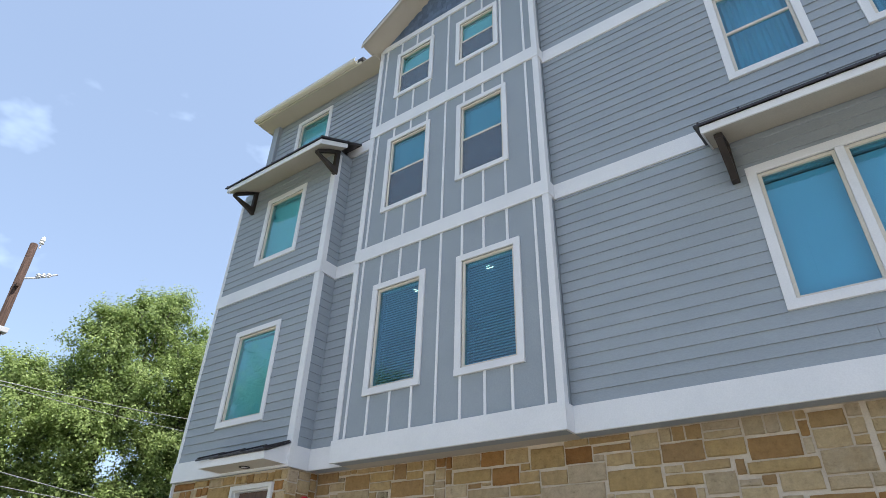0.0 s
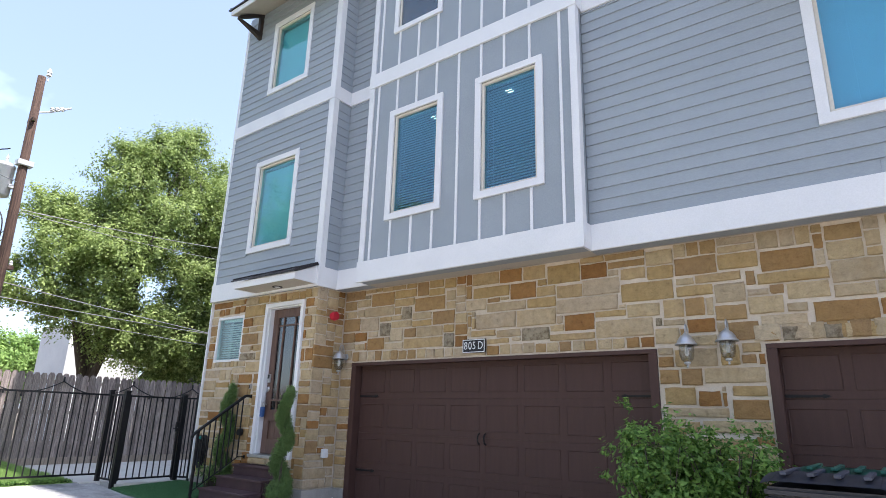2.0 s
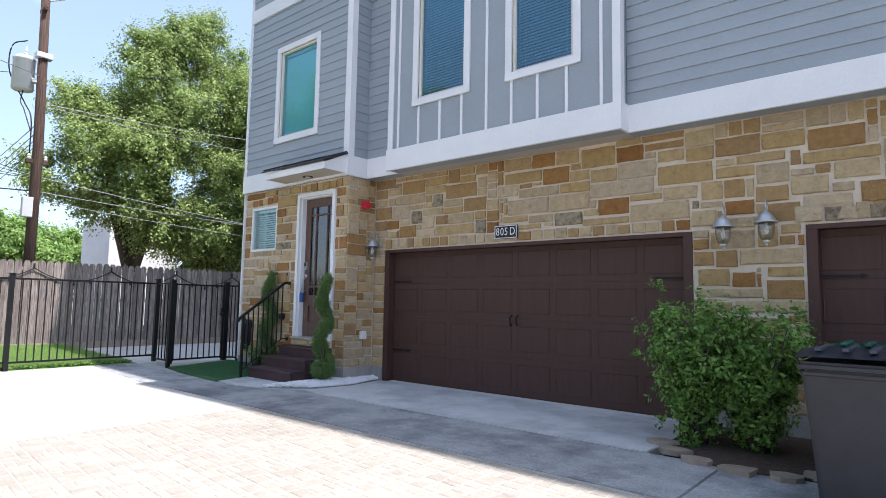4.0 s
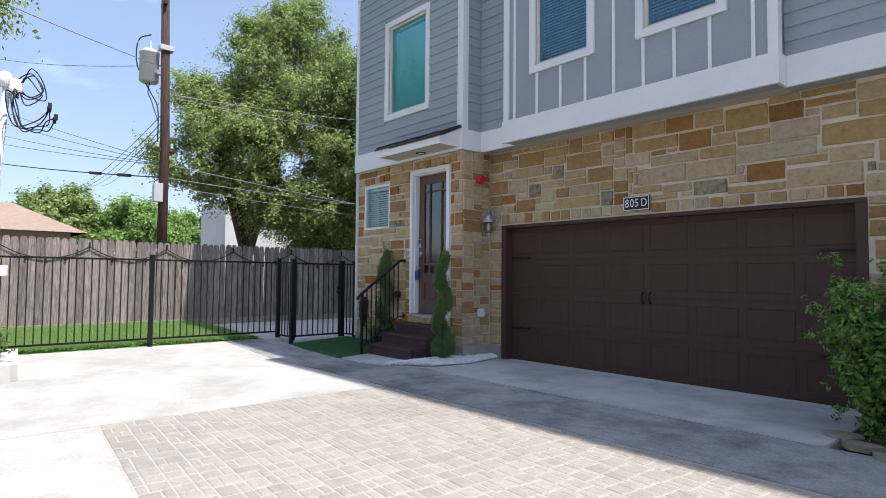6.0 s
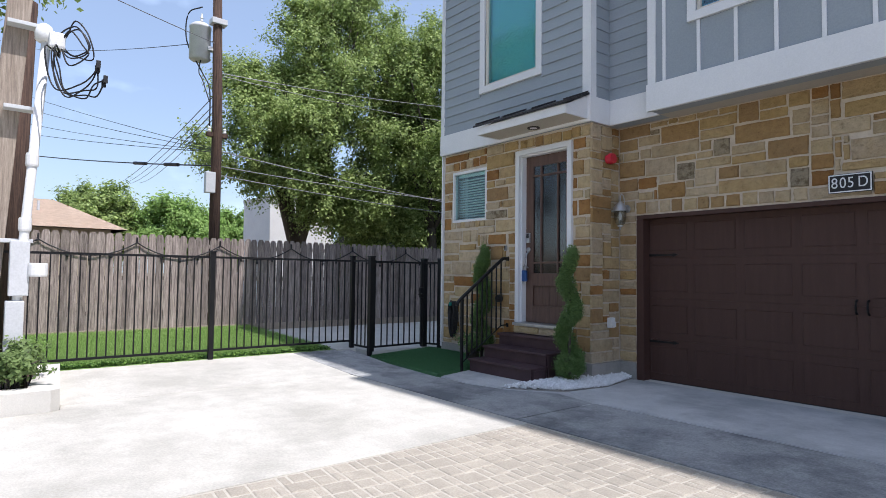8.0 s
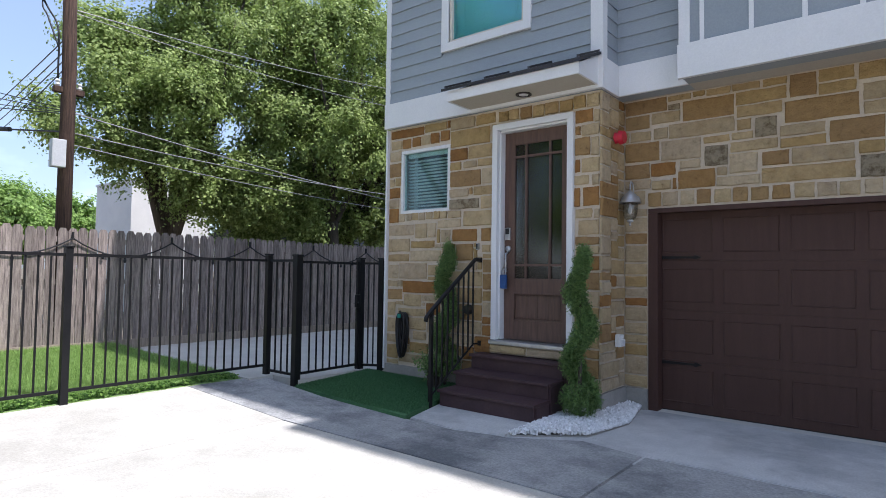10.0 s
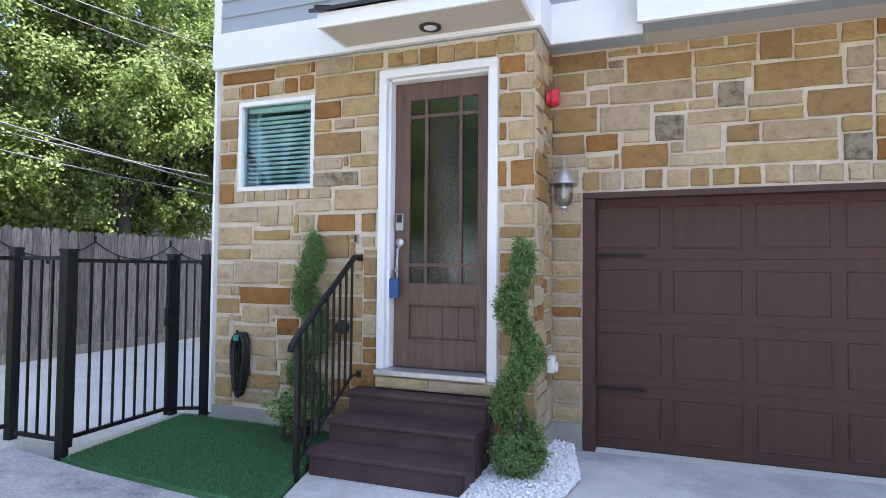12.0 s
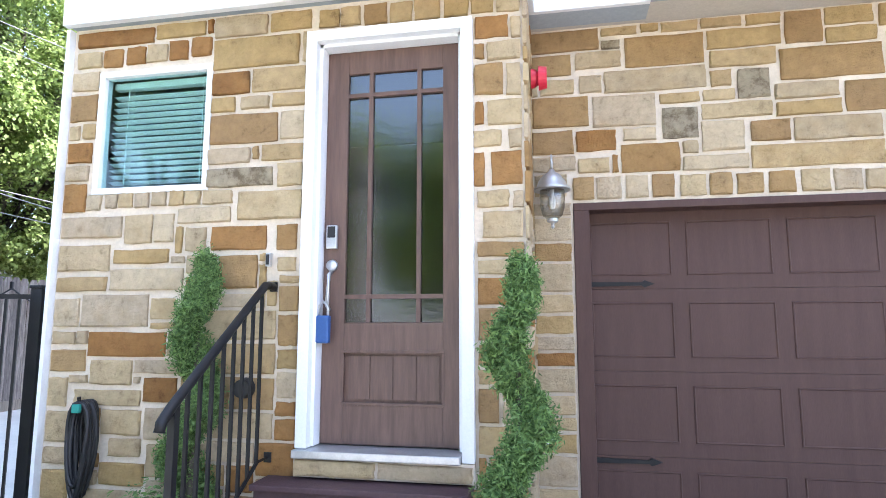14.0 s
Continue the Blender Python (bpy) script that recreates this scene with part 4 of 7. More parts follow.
    structure("baseboard", boxes((x0, Y_ENTRY - 0.06, 0.512, x1, Y_ENTRY + 0.2, 0.614)), M_MORTAR, "stone ledge under the threshold", "ledge")
    kx = a + 0.055
    lock = part("keypad", boxes((kx - 0.033, y0 - 0.03, 1.79, kx + 0.033, y0 - 0.001, 1.93), bevel=0.006), M_STEEL, t, "steel keypad lock")
    part("screen", boxes((kx - 0.024, y0 - 0.033, 1.855, kx + 0.024, y0 - 0.0301, 1.922)), M_BLACK, lock)
    plate = bmesh.new()
    bmesh.ops.create_cone(plate, cap_ends=True, segments=24, radius1=0.036, radius2=0.032, depth=0.02, matrix=Matrix.Translation((kx, y0 - 0.011, 1.69)) @ Matrix.Rotation(radians(90), 4, "X"))
    hs = part("handle_set", plate, M_STEEL, t, "steel door handle", True)
    part("grip", tube(bmesh.new(), [(kx, y0 - 0.002, 1.66), (kx, y0 - 0.05, 1.63), (kx - 0.005, y0 - 0.055, 1.54), (kx - 0.012, y0 - 0.04, 1.45), (kx - 0.012, y0 - 0.001, 1.43)], [0.012, 0.013, 0.011, 0.012, 0.01]), M_STEEL, hs, "", True)
    box_t = thing("lockbox", (kx - 0.02, y0 - 0.07, 1.24), "blue key lockbox hanging on the door handle", "lockbox")
    part("body", boxes((kx - 0.062, y0 - 0.088, 1.235, kx + 0.018, y0 - 0.045, 1.395), bevel=0.012), M_BLUE, box_t)
    part("shackle", tube(bmesh.new(), [(kx - 0.05, y0 - 0.066, 1.39), (kx - 0.05, y0 - 0.066, 1.44), (kx - 0.022, y0 - 0.066, 1.475), (kx + 0.005, y0 - 0.066, 1.44), (kx + 0.005, y0 - 0.066, 1.39)], 0.008), M_STEEL, box_t, "steel shackle", True)


front_door()


def doorbell():
    t = thing("doorbell", (-8.62, Y_ENTRY - 0.05, 1.72), "small black and silver doorbell on the stone", "doorbell")
    part("plate", boxes((-8.637, Y_ENTRY - 0.052, 1.68, -8.607, Y_ENTRY - 0.02, 1.76), bevel=0.004), M_STEEL, t)
    part("button", boxes((-8.632, Y_ENTRY - 0.058, 1.69, -8.612, Y_ENTRY - 0.0525, 1.75), bevel=0.002), M_BLACK, t)


doorbell()


# ---- steps and rail ----
def steps():
    t = thing("steps", (-8.05, 5.8, 0), "brown painted wooden entry steps with three treads", "steps")
    x0, x1, tops = -8.59, -7.42, [0.0, 0.182, 0.342, 0.502]
    fronts = [5.37, 5.64, 5.93]
    for k, f in enumerate(fronts):
        z = tops[k + 1]
        part("riser", boxes((x0 + 0.02, f + 0.015, 0.012 if k == 0 else tops[k] + 0.001, x1 - 0.02, f + 0.04, z - 0.03)), M_STEP, t)
        back = fronts[k + 1] + 0.03 if k < 2 else Y_ENTRY - 0.01
        part("tread", boxes((x0, f - 0.012, z - 0.032, x1, back, z), bevel=0.006), M_STEP, t)
        for x in (x0 + 0.001, x1 - 0.022):
            part("side_board", boxes((x, f + 0.041, 0.012, x + 0.02, fronts[k + 1] + 0.01 if k < 2 else Y_ENTRY - 0.01, z - 0.033)), M_STEP, t)


steps()


def hand_rail():
    x = -8.59
    t = thing("hand_railing", (x, 5.25, 0), "black iron hand railing with square balusters beside the steps", "railing")
    lo, hi, wall = (5.24, 1.00), (6.02, 1.56), (6.13, 1.56)
    pts = [(x, 5.16, 0.90), (x, 5.17, 0.935), (x, 5.2, 0.965), (x, lo[0], lo[1]), (x, hi[0], hi[1]), (x, hi[0] + 0.03, 1.565), (x, wall[0], wall[1])]
    part("top_rail", tube(bmesh.new(), pts, 0.024, 8), M_IRON, t, "", True)
    part("bottom_rail", tube(bmesh.new(), [(x, 5.25, 0.12), (x, 6.0, 0.60), (x, 6.13, 0.60)], 0.011, 4), M_IRON, t)
    for z in (1.56, 0.60):
        part("wall_plate", boxes((x - 0.022, 6.115, z - 0.028, x + 0.022, 6.13, z + 0.028), bevel=0.003), M_IRON, t)
    part("post", boxes((x - 0.017, 5.235, 0.0, x + 0.017, 5.27, 1.0)), M_IRON, t)
    for k in range(8):
        y = 5.345 + 0.092 * k
        zt = lo[1] + (hi[1] - lo[1]) * min(1, (y - lo[0]) / (hi[0] - lo[0])) - 0.012
        zb = 0.12 + 0.48 * min(1, (y - 5.25) / 0.75)
        part("baluster", boxes((x - 0.008, y - 0.008, zb, x + 0.008, y + 0.008, zt)), M_IRON, t)


hand_rail()


# ---- iron fence ----
def bar_panel(t, a, b, z0, z1, gap=0.105):
    a, b = Vector(a), Vector(b)
    d = (b - a)
    L = d.length
    d.normalize()
    s = Vector((-d.y, d.x, 0))
    def bar(p, q, w, za, zb, name):
        bm = bmesh.new()
        c = [p - s * w, q - s * w, q + s * w, p + s * w]
        prism(bm, [(v.x, v.y) for v in c], za, zb)
        part(name, bm, M_IRON, t)
    bar(a, b, 0.014, z1 - 0.03, z1, "rail")
    bar(a, b, 0.014, z0, z0 + 0.03, "rail")
    n = int(L / gap)
    for k in range(1, n):
        p = a + d * (L * k / n)
        bar(p - d * 0.008, p + d * 0.008, 0.008, z0 + 0.031, z1 - 0.031, "picket")


def fence_post(t, x, y, z0, z1, w=0.034):
    p = part("post", boxes((x - w, y - w, z0, x + w, y + w, z1), bevel=0.003), M_IRON, t)
    part("cap", boxes((x - w - 0.008, y - w - 0.008, z1, x + w + 0.008, y + w + 0.008, z1 + 0.018), bevel=0.004), M_IRON, p)


def iron_fence():
    t = thing("iron_fence", (-11.05, 2.7, 0.05), "black iron bar fence along the driveway", "fence")
    posts = [-4.2, -1.9, 0.40, 2.69, 4.97]
    for y in posts:
        fence_post(t, -11.06, y, 0.0, 1.60)
    for a, b in zip(posts, posts[1:]):
        bar_panel(t, (-11.06, a + 0.04, 0), (-11.06, b - 0.04, 0), 0.20, 1.545)
    fence_post(t, -10.47, 4.97, -0.02, 1.585, 0.042)
    bar_panel(t, (-11.01, 4.97, 0), (-10.515, 4.97, 0), 0.14, 1.545)
    fence_post(t, -10.53, 6.06, 0.0, 1.575, 0.042)
    fence_post(t, -10.25, 6.20, 0.0, 1.575, 0.042)
    bar_panel(t, (-10.49, 6.08, 0), (-10.29, 6.18, 0), 0.14, 1.535, 0.07)
    g = thing("iron_gate", (-10.5, 5.5, 0.1), "closed black iron gate with a latch beside the house", "gate")
    bar_panel(g, (-10.475, 5.06, 0), (-10.525, 5.98, 0), 0.15, 1.53)
    for y in (5.045, 5.985):
        part("gate_stile", boxes((-10.52, y - 0.016, 0.14, -10.485, y + 0.016, 1.54)), M_IRON, g)
    part("latch", boxes((-10.50, 5.93, 0.93, -10.455, 6.0, 1.10), bevel=0.006), M_IRON, g, "black gate latch")
    part("latch_lever", tube(bmesh.new(), [(-10.45, 5.95, 1.0), (-10.42, 5.93, 0.99), (-10.42, 5.86, 0.985)], 0.008), M_IRON, g)


iron_fence()


# ---- wood fence ----
def wood_fence():
    t = thing("wood_fence", (-14.9, 4, 0.2), "weathered grey cedar picket fence behind the lawn", "fence")
    bm = prism(bmesh.new(), [(-0.065, 0.0), (0.065, 0.0), (0.065, 1.73), (0.035, 1.79), (-0.035, 1.79), (-0.065, 1.73)], -0.009, 0.009, "x")
    me = mesh_of("picket", bm, M_FENCE)
    for k in range(170):
        o = new("picket", me)
        o.parent = t
        o.location = Vector((-14.80 + random.uniform(-0.005, 0.005), -6.0 + 0.143 * k, 0.235 + random.uniform(-0.012, 0.012))) - t.location
        o.rotation_euler = (radians(random.uniform(-0.4, 0.4)), 0, radians(random.uniform(-1.5, 1.5)))
    part("rot_board", boxes((-14.82, -6.1, 0.06, -14.775, 18.3, 0.245)), M_POST, t, "pale base board")
    for z in (0.5, 1.15, 1.8):
        part("stringer", boxes((-14.86, -6.1, z, -14.815, 18.3, z + 0.08)), M_FENCE, t)
    lights = thing("string_lights", (-14.76, 4, 1.8), "black string light cable draped along the wood fence", "string lights")
    for k in range(9):
        ya = -2.2 + 1.55 * k
        part("cable", tube(bmesh.new(), sagging((-14.76, ya, 1.86), (-14.76, ya + 1.55, 1.86), 0.26, 10), 0.012, 5), M_CABLE, lights)
        part("hook", boxes((-14.789, ya - 0.012, 1.84, -14.75, ya + 0.012, 1.96)), M_CABLE, lights)
        for f in (0.28, 0.5, 0.72):
            p = Vector((-14.76, ya + 1.55 * f, 1.86 - 0.26 * 4 * f * (1 - f)))
            part("bulb", lathe(bmesh.new(), p - Vector((0, 0, 0.10)), [(0.012, 0.0), (0.024, 0.025), (0.022, 0.05), (0.014, 0.06), (0.014, 0.10)], 8), M_CABLE, lights)


wood_fence()


# ---- plants ----
def blob_leaves(rng, clumps, per, spread):
    pts, out = [], []
    for c, o in clumps:
        way = rng.normal(0, 0.8, (8, 3)) + 0.75 * np.asarray(o) + np.array([0, 0, 0.12])
        way *= (spread * rng.uniform(1.2, 3.0, (8, 1))) / (np.linalg.norm(way, axis=1, keepdims=True) + 1e-6)
        pick = rng.integers(0, 8, per)
        d = way[pick] * (rng.uniform(-0.25, 1.0, (per, 1))) + rng.normal(0, spread * 0.26, (per, 3))
        pts.append(c + d)
        out.append(np.tile(o, (per, 1)) * 0.6 + d / spread * 0.5 + np.array([0.25, 0, 0.75]))
    return np.concatenate(pts), np.concatenate(out)


def tree(name, base, trunk_h, lobes, clump_n, per, leaf, seed, material, trunk_r=0.28, label="", limbs=7, spread=0.34):
    """A tapered, forked trunk and a crown of many leaves in clumps; lobes: centre and radii of each mass of the crown."""
    rng = np.random.default_rng(seed)
    t = thing(name, base, label, "tree")
    base = np.array(base, float)
    lobes = [(np.array(c, float), np.array(r, float)) for c, r in lobes]
    bm = bmesh.new()
    fork = Vector((base[0] + 0.2, base[1] - 0.1, base[2] + trunk_h))
    tube(bm, [Vector(base) - Vector((0, 0, 0.3)), Vector(base).lerp(fork, 0.5) + Vector((0.08, 0.05, 0)), fork], [trunk_r * 1.25, trunk_r, trunk_r * 0.85], 10)
    for k in range(limbs):
        centre, radii = lobes[k % len(lobes)]
        an = 2 * math.pi * k / limbs + rng.uniform(-0.3, 0.3)
        tip = Vector(centre + radii * np.array([math.cos(an) * 0.62, math.sin(an) * 0.62, rng.uniform(-0.15, 0.6)]))
        mid = fork.lerp(tip, 0.5) + Vector((rng.uniform(-0.3, 0.3), rng.uniform(-0.3, 0.3), 0.35))
        tube(bm, [fork - Vector((0, 0, 0.2)), mid, tip], [trunk_r * 0.55, trunk_r * 0.32, trunk_r * 0.08], 7)
        for j in range(3):
            q = mid.lerp(tip, 0.25 + 0.25 * j)
            e = q + Vector(rng.normal(0, 0.22, 3) * radii)
            tube(bm, [q, q.lerp(e, 0.5) + Vector((0, 0, 0.12)), e], [trunk_r * 0.2, trunk_r * 0.12, trunk_r * 0.04], 5)
    part("trunk", bm, M_BARK, t, "dark branching trunk", True)
    share = np.array([np.prod(r) ** (2 / 3) for c, r in lobes])
    share /= share.sum()
    clumps = []
    for k in range(clump_n):
        i = rng.choice(len(lobes), p=share)
        centre, radii = lobes[i]
        d = rng.normal(0, 1, 3)
        d /= np.linalg.norm(d)
        lump = 0.80 + 0.42 * noise.noise(Vector(d * 1.9) + Vector((seed * 3.1 + i, 0, 0))) + 0.34 * noise.noise(Vector(d * 4.3) + Vector((0, seed * 1.7 + i, 0)))
        clumps.append((centre + d * lump * rng.uniform(0.25, 0.95) ** 0.5 * radii, d))
    pts, out = blob_leaves(rng, clumps, per, spread)
    pts += rng.normal(0, spread * 0.5, pts.shape) * (rng.uniform(0, 1, (len(pts), 1)) < 0.25)
    crown = new("crown", leaves_mesh("crown", pts - base, out, leaf, material, seed))
    crown.parent = t
    return t


def cumulus(centre, radii, n, lobe, seed, low=-0.75):
    """Lobes heaped round a crown's centre, so that its outline is uneven and has gaps."""
    rng = np.random.default_rng(seed)
    out = [(centre, tuple(0.55 * r for r in radii))]
    while len(out) < n:
        d = rng.normal(0, 1, 3)
        d /= np.linalg.norm(d)
        if d[2] < low:
            continue
        s = rng.uniform(*lobe)
        out.append((tuple(np.array(centre) + d * np.array(radii) * rng.uniform(0.62, 0.86)), (s * 1.1, s * 1.1, s * 0.85)))
    return out


OAK_LOBES = [((x, y, z), (r, r, 0.85 * r)) for x, y, z, r in (
    (-20.3, 10.2, 11.0, 1.0), (-20.3, 8.7, 9.9, 1.0), (-20.6, 6.5, 7.3, 0.95), (-20.2, 5.9, 4.9, 1.15), (-19.7, 6.5, 6.0, 1.1), (-20.5, 7.5, 7.0, 1.35), (-20.0, 8.3, 8.6, 1.4), (-20.2, 9.4, 10.2, 1.4), (-20.1, 10.9, 9.6, 1.4),
    (-19.2, 9.4, 7.4, 1.6), (-19.0, 8.1, 5.7, 1.5), (-18.7, 10.4, 5.7, 1.5), (-20.4, 7.2, 4.5, 1.15), (-18.9, 11.7, 7.8, 1.5), (-21.4, 9.2, 7.4, 1.9), (-18.9, 10.2, 3.7, 1.3), (-19.3, 8.3, 4.2, 1.1), (-19.0, 11.6, 3.6, 1.3), (-20.0, 10.0, 3.6, 1.2), (-19.6, 11.4, 3.0, 1.1), (-19.4, 12.8, 3.0, 1.1), (-20.2, 10.6, 2.8, 1.1), (-19.0, 12.0, 2.7, 1.1), (-18.6, 14.2, 2.8, 1.1), (-19.4, 8.5, 3.3, 0.75), (-19.4, 9.8, 3.2, 0.85), (-19.4, 11.0, 3.2, 0.90), (-19.4, 9.1, 4.1, 0.95), (-19.4, 10.6, 4.1, 1.00))]
tree("oak_tree", (-20.9, 8.5, -0.1), 2.0, OAK_LOBES, 1450, 200, 0.056, 3, M_OAK, 0.24, "large spreading green oak behind the wood fence", 10, 0.25)
tree("oak_tree", (-19.4, 13.4, -0.1), 2.2, cumulus((-19.2, 14.2, 6.7), (3.8, 3.7, 4.3), 17, (1.0, 1.6), 6) + [((-18.2, 13.2, 3.5), (1.5, 1.5, 1.0)), ((-17.6, 15.2, 3.5), (1.5, 1.7, 1.0)), ((-19.2, 12.6, 4.4), (1.4, 1.4, 1.1))], 900, 180, 0.060, 5, M_OAK, 0.22, "tall green oak with several trunks behind the fence", 10, 0.25)
tree("oak_tree", (-18.4, 12.2, -0.1), 3.0, cumulus((-18.6, 12.0, 6.4), (2.4, 2.3, 3.0), 9, (0.8, 1.3), 9), 340, 200, 0.060, 6, M_OAK, 0.18, "slender leaning oak behind the fence", 6, 0.25)
tree("oak_tree", (-17.6, 18.6, -0.1), 2.6, cumulus((-17.4, 18.8, 6.4), (4.0, 4.0, 4.4), 13, (1.2, 1.9), 7), 520, 210, 0.065, 8, M_OAK, 0.24, "green oak farther behind the fence", 8, 0.32)
tree("shade_tree", (-16.6, -3.2, -0.1), 3.4, [((-16.3, -2.4, 7.4), (3.2, 3.4, 2.6)), ((-15.6, -5.6, 7.6), (3.0, 3.2, 3.0)), ((-15.4, -0.4, 6.9), (1.6, 1.5, 1.2))], 470, 170, 0.07, 11, M_OAK, 0.22, "green shade tree with overhanging branches")
for k, (x, y, h, r) in enumerate([(-57, 7.8, 5.6, 3.4), (-54, 12.8, 5.0, 3.3), (-60, -0.5, 5.0, 4.6), (-55, 16.5, 4.6, 2.8), (-62, 22, 4.4, 4.4)]):
    tree("background_tree", (x, y, -0.1), 1.6, [((x, y, h), (r, r, h * 0.55)), ((x + 1, y + r * 0.6, h * 0.8), (r * 0.6, r * 0.6, h * 0.4))], 260, 170, 0.15, 20 + k, M_LIME if k % 2 else M_OAK, 0.25, "distant green tree beyond the houses", 5, 0.42)
# across the drive, seen in the glass
for k, (x, y) in enumerate([(-19.5, -20), (-13, -21), (-4, -23), (5, -22)]):
    tree("street_tree", (x, y, -0.1), 2.4, [((x, y, 5.0), (4.2, 3.2, 3.4)), ((x + 0.8, y - 0.4, 9.4), (3.6, 3.0, 3.4))], 330, 110, 0.18, 40 + k, M_OAK, 0.25, "green tree across the driveway", 5, 0.55)


def shrub(name, place, radii, stems, clump_n, per, leaf, seed, material, label, category="shrub"):
    rng = np.random.default_rng(seed)
    t = thing(name, place, label, category)
    base = np.array(place, float)
    bm = bmesh.new()
    tips = []
    for k in range(stems):
        an, rr = rng.uniform(0, 2 * math.pi), rng.uniform(0.2, 0.95)
        tip = base + np.array([math.cos(an) * radii[0] * rr, math.sin(an) * radii[1] * rr, radii[2] * rng.uniform(0.75, 1.12)])
        mid = base + (tip - base) * 0.5 + np.array([0, 0, 0.1])
        tube(bm, [base + np.array([math.cos(an) * 0.08, math.sin(an) * 0.08, -0.02]), mid, tip], [0.014, 0.009, 0.003], 5)
        tips.append((mid, tip))
    part("stem", bm, M_BARK, t, "thin brown branching stem", True)
    clumps = []
    for k in range(clump_n):
        m, p = tips[k % stems]
        f = rng.uniform(-0.85, 1.0)
        c = m + (p - m) * f + rng.normal(0, 0.11, 3) * np.array(radii)
        c[2] = max(c[2], base[2] + 0.06)
        d = (c - base - np.array([0, 0, radii[2] * 0.45])) / np.array(radii)
        clumps.append((c, d / (np.linalg.norm(d) + 1e-6)))
    pts, out = blob_leaves(rng, clumps, per, 0.055)
    pts[:, 2] = np.maximum(pts[:, 2], base[2] + 0.02)
    o = new("foliage", leaves_mesh("foliage", pts - base, out, leaf, material, seed, 2.2))
    o.parent = t
    return t


shrub("shrub", (-1.68, 5.75, 0.012), (0.58, 0.55, 1.12), 40, 560, 34, 0.024, 61, M_BUSH, "leafy green shrub in the mulch bed")
shrub("shrub", (-1.14, 5.82, 0.012), (0.60, 0.52, 1.02), 36, 540, 34, 0.025, 62, M_BUSH, "leafy green shrub beside the bins")
shrub("shrub", (-9.45, 0.30, 0.12), (0.34, 0.32, 0.36), 20, 160, 18, 0.028, 63, M_SAGE, "small grey-green shrub in the planter")
shrub("shrub", (-9.9, 0.45, 0.12), (0.25, 0.2, 0.42), 14, 80, 18, 0.026, 64, M_SAGE, "small grey-green shrub beside the meter")
shrub("shrub", (-9.05, 5.85, 0.03), (0.26, 0.24, 0.36), 14, 120, 22, 0.016, 65, M_CYPRESS, "low clipped green shrub beside the wall")


def spiral_topiary(place, height, turns, start, seed, ball, label):
    rng = np.random.default_rng(seed)
    t = thing("spiral_topiary", place, label, "topiary", "spiral topiaries by the door")
    base = np.array(place, float)
    part("trunk", tube(bmesh.new(), [Vector(base), Vector(base) + Vector((0.01, 0, height * 0.5)), Vector(base) + Vector((0, 0.01, height * 0.93))], [0.022, 0.016, 0.006], 7), M_BARK, t, "thin bare trunk", True)
    pts, out = [], []
    for k in range(2100):
        f = rng.uniform(0, 1)
        an = start + f * turns * 2 * math.pi
        z = (0.20 if ball else 0.26) + f * (height - 0.34)
        rr = 0.098 * (1 - 0.66 * f)
        thick = 0.100 * (1 - 0.14 * f - 0.5 * max(0.0, f - 0.78) / 0.22) * (0.80 + 0.28 * math.sin(2.0 * an + seed))
        c = base + np.array([math.cos(an) * rr, math.sin(an) * rr, z])
        d = rng.normal(0, 1, 3)
        d /= np.linalg.norm(d)
        q = c + d * thick * np.array([1, 1, 1.15]) * rng.uniform(0.6, 1.0)
        spray = q + rng.normal(0, 0.013, (20, 3)) + (d + np.array([0, 0, 0.6])) * rng.uniform(-0.02, 0.042, (20, 1))
        pts.append(spray)
        out.append(rng.normal(0, 1, (20, 3)))
    for k in range(500 if ball else 0):
        d = rng.normal(0, 1, 3)
        d /= np.linalg.norm(d)
        q = base + np.array([0, 0, 0.20]) + d * np.array([0.19, 0.19, 0.18]) * rng.uniform(0.7, 1.0)
        pts.append(q + rng.normal(0, 0.016, (9, 3)))
        out.append(np.tile(d, (9, 1)))
    pts, out = np.concatenate(pts), np.concatenate(out)
    pts[:, 2] = np.maximum(pts[:, 2], base[2] + 0.01)
    o = new("foliage", leaves_mesh("foliage", pts - base, out, 0.0080, M_CYPRESS, seed, 3.8))
    o.parent = t


spiral_topiary((-7.16, 5.76, 0.02), 1.76, 2.18, 0.0, 71, True, "clipped green spiral topiary standing in white pebbles")
spiral_topiary((-8.98, 5.98, 0.03), 1.78, 2.18, 0.4, 72, False, "clipped green spiral topiary standing in the turf")


def inside(p, poly):
    hit = False
    for (x0, y0), (x1, y1) in zip(poly, poly[1:] + poly[:1]):
        if (y0 > p[1]) != (y1 > p[1]) and p[0] < (x1 - x0) * (p[1] - y0) / (y1 - y0) + x0:
            hit = not hit
    return hit


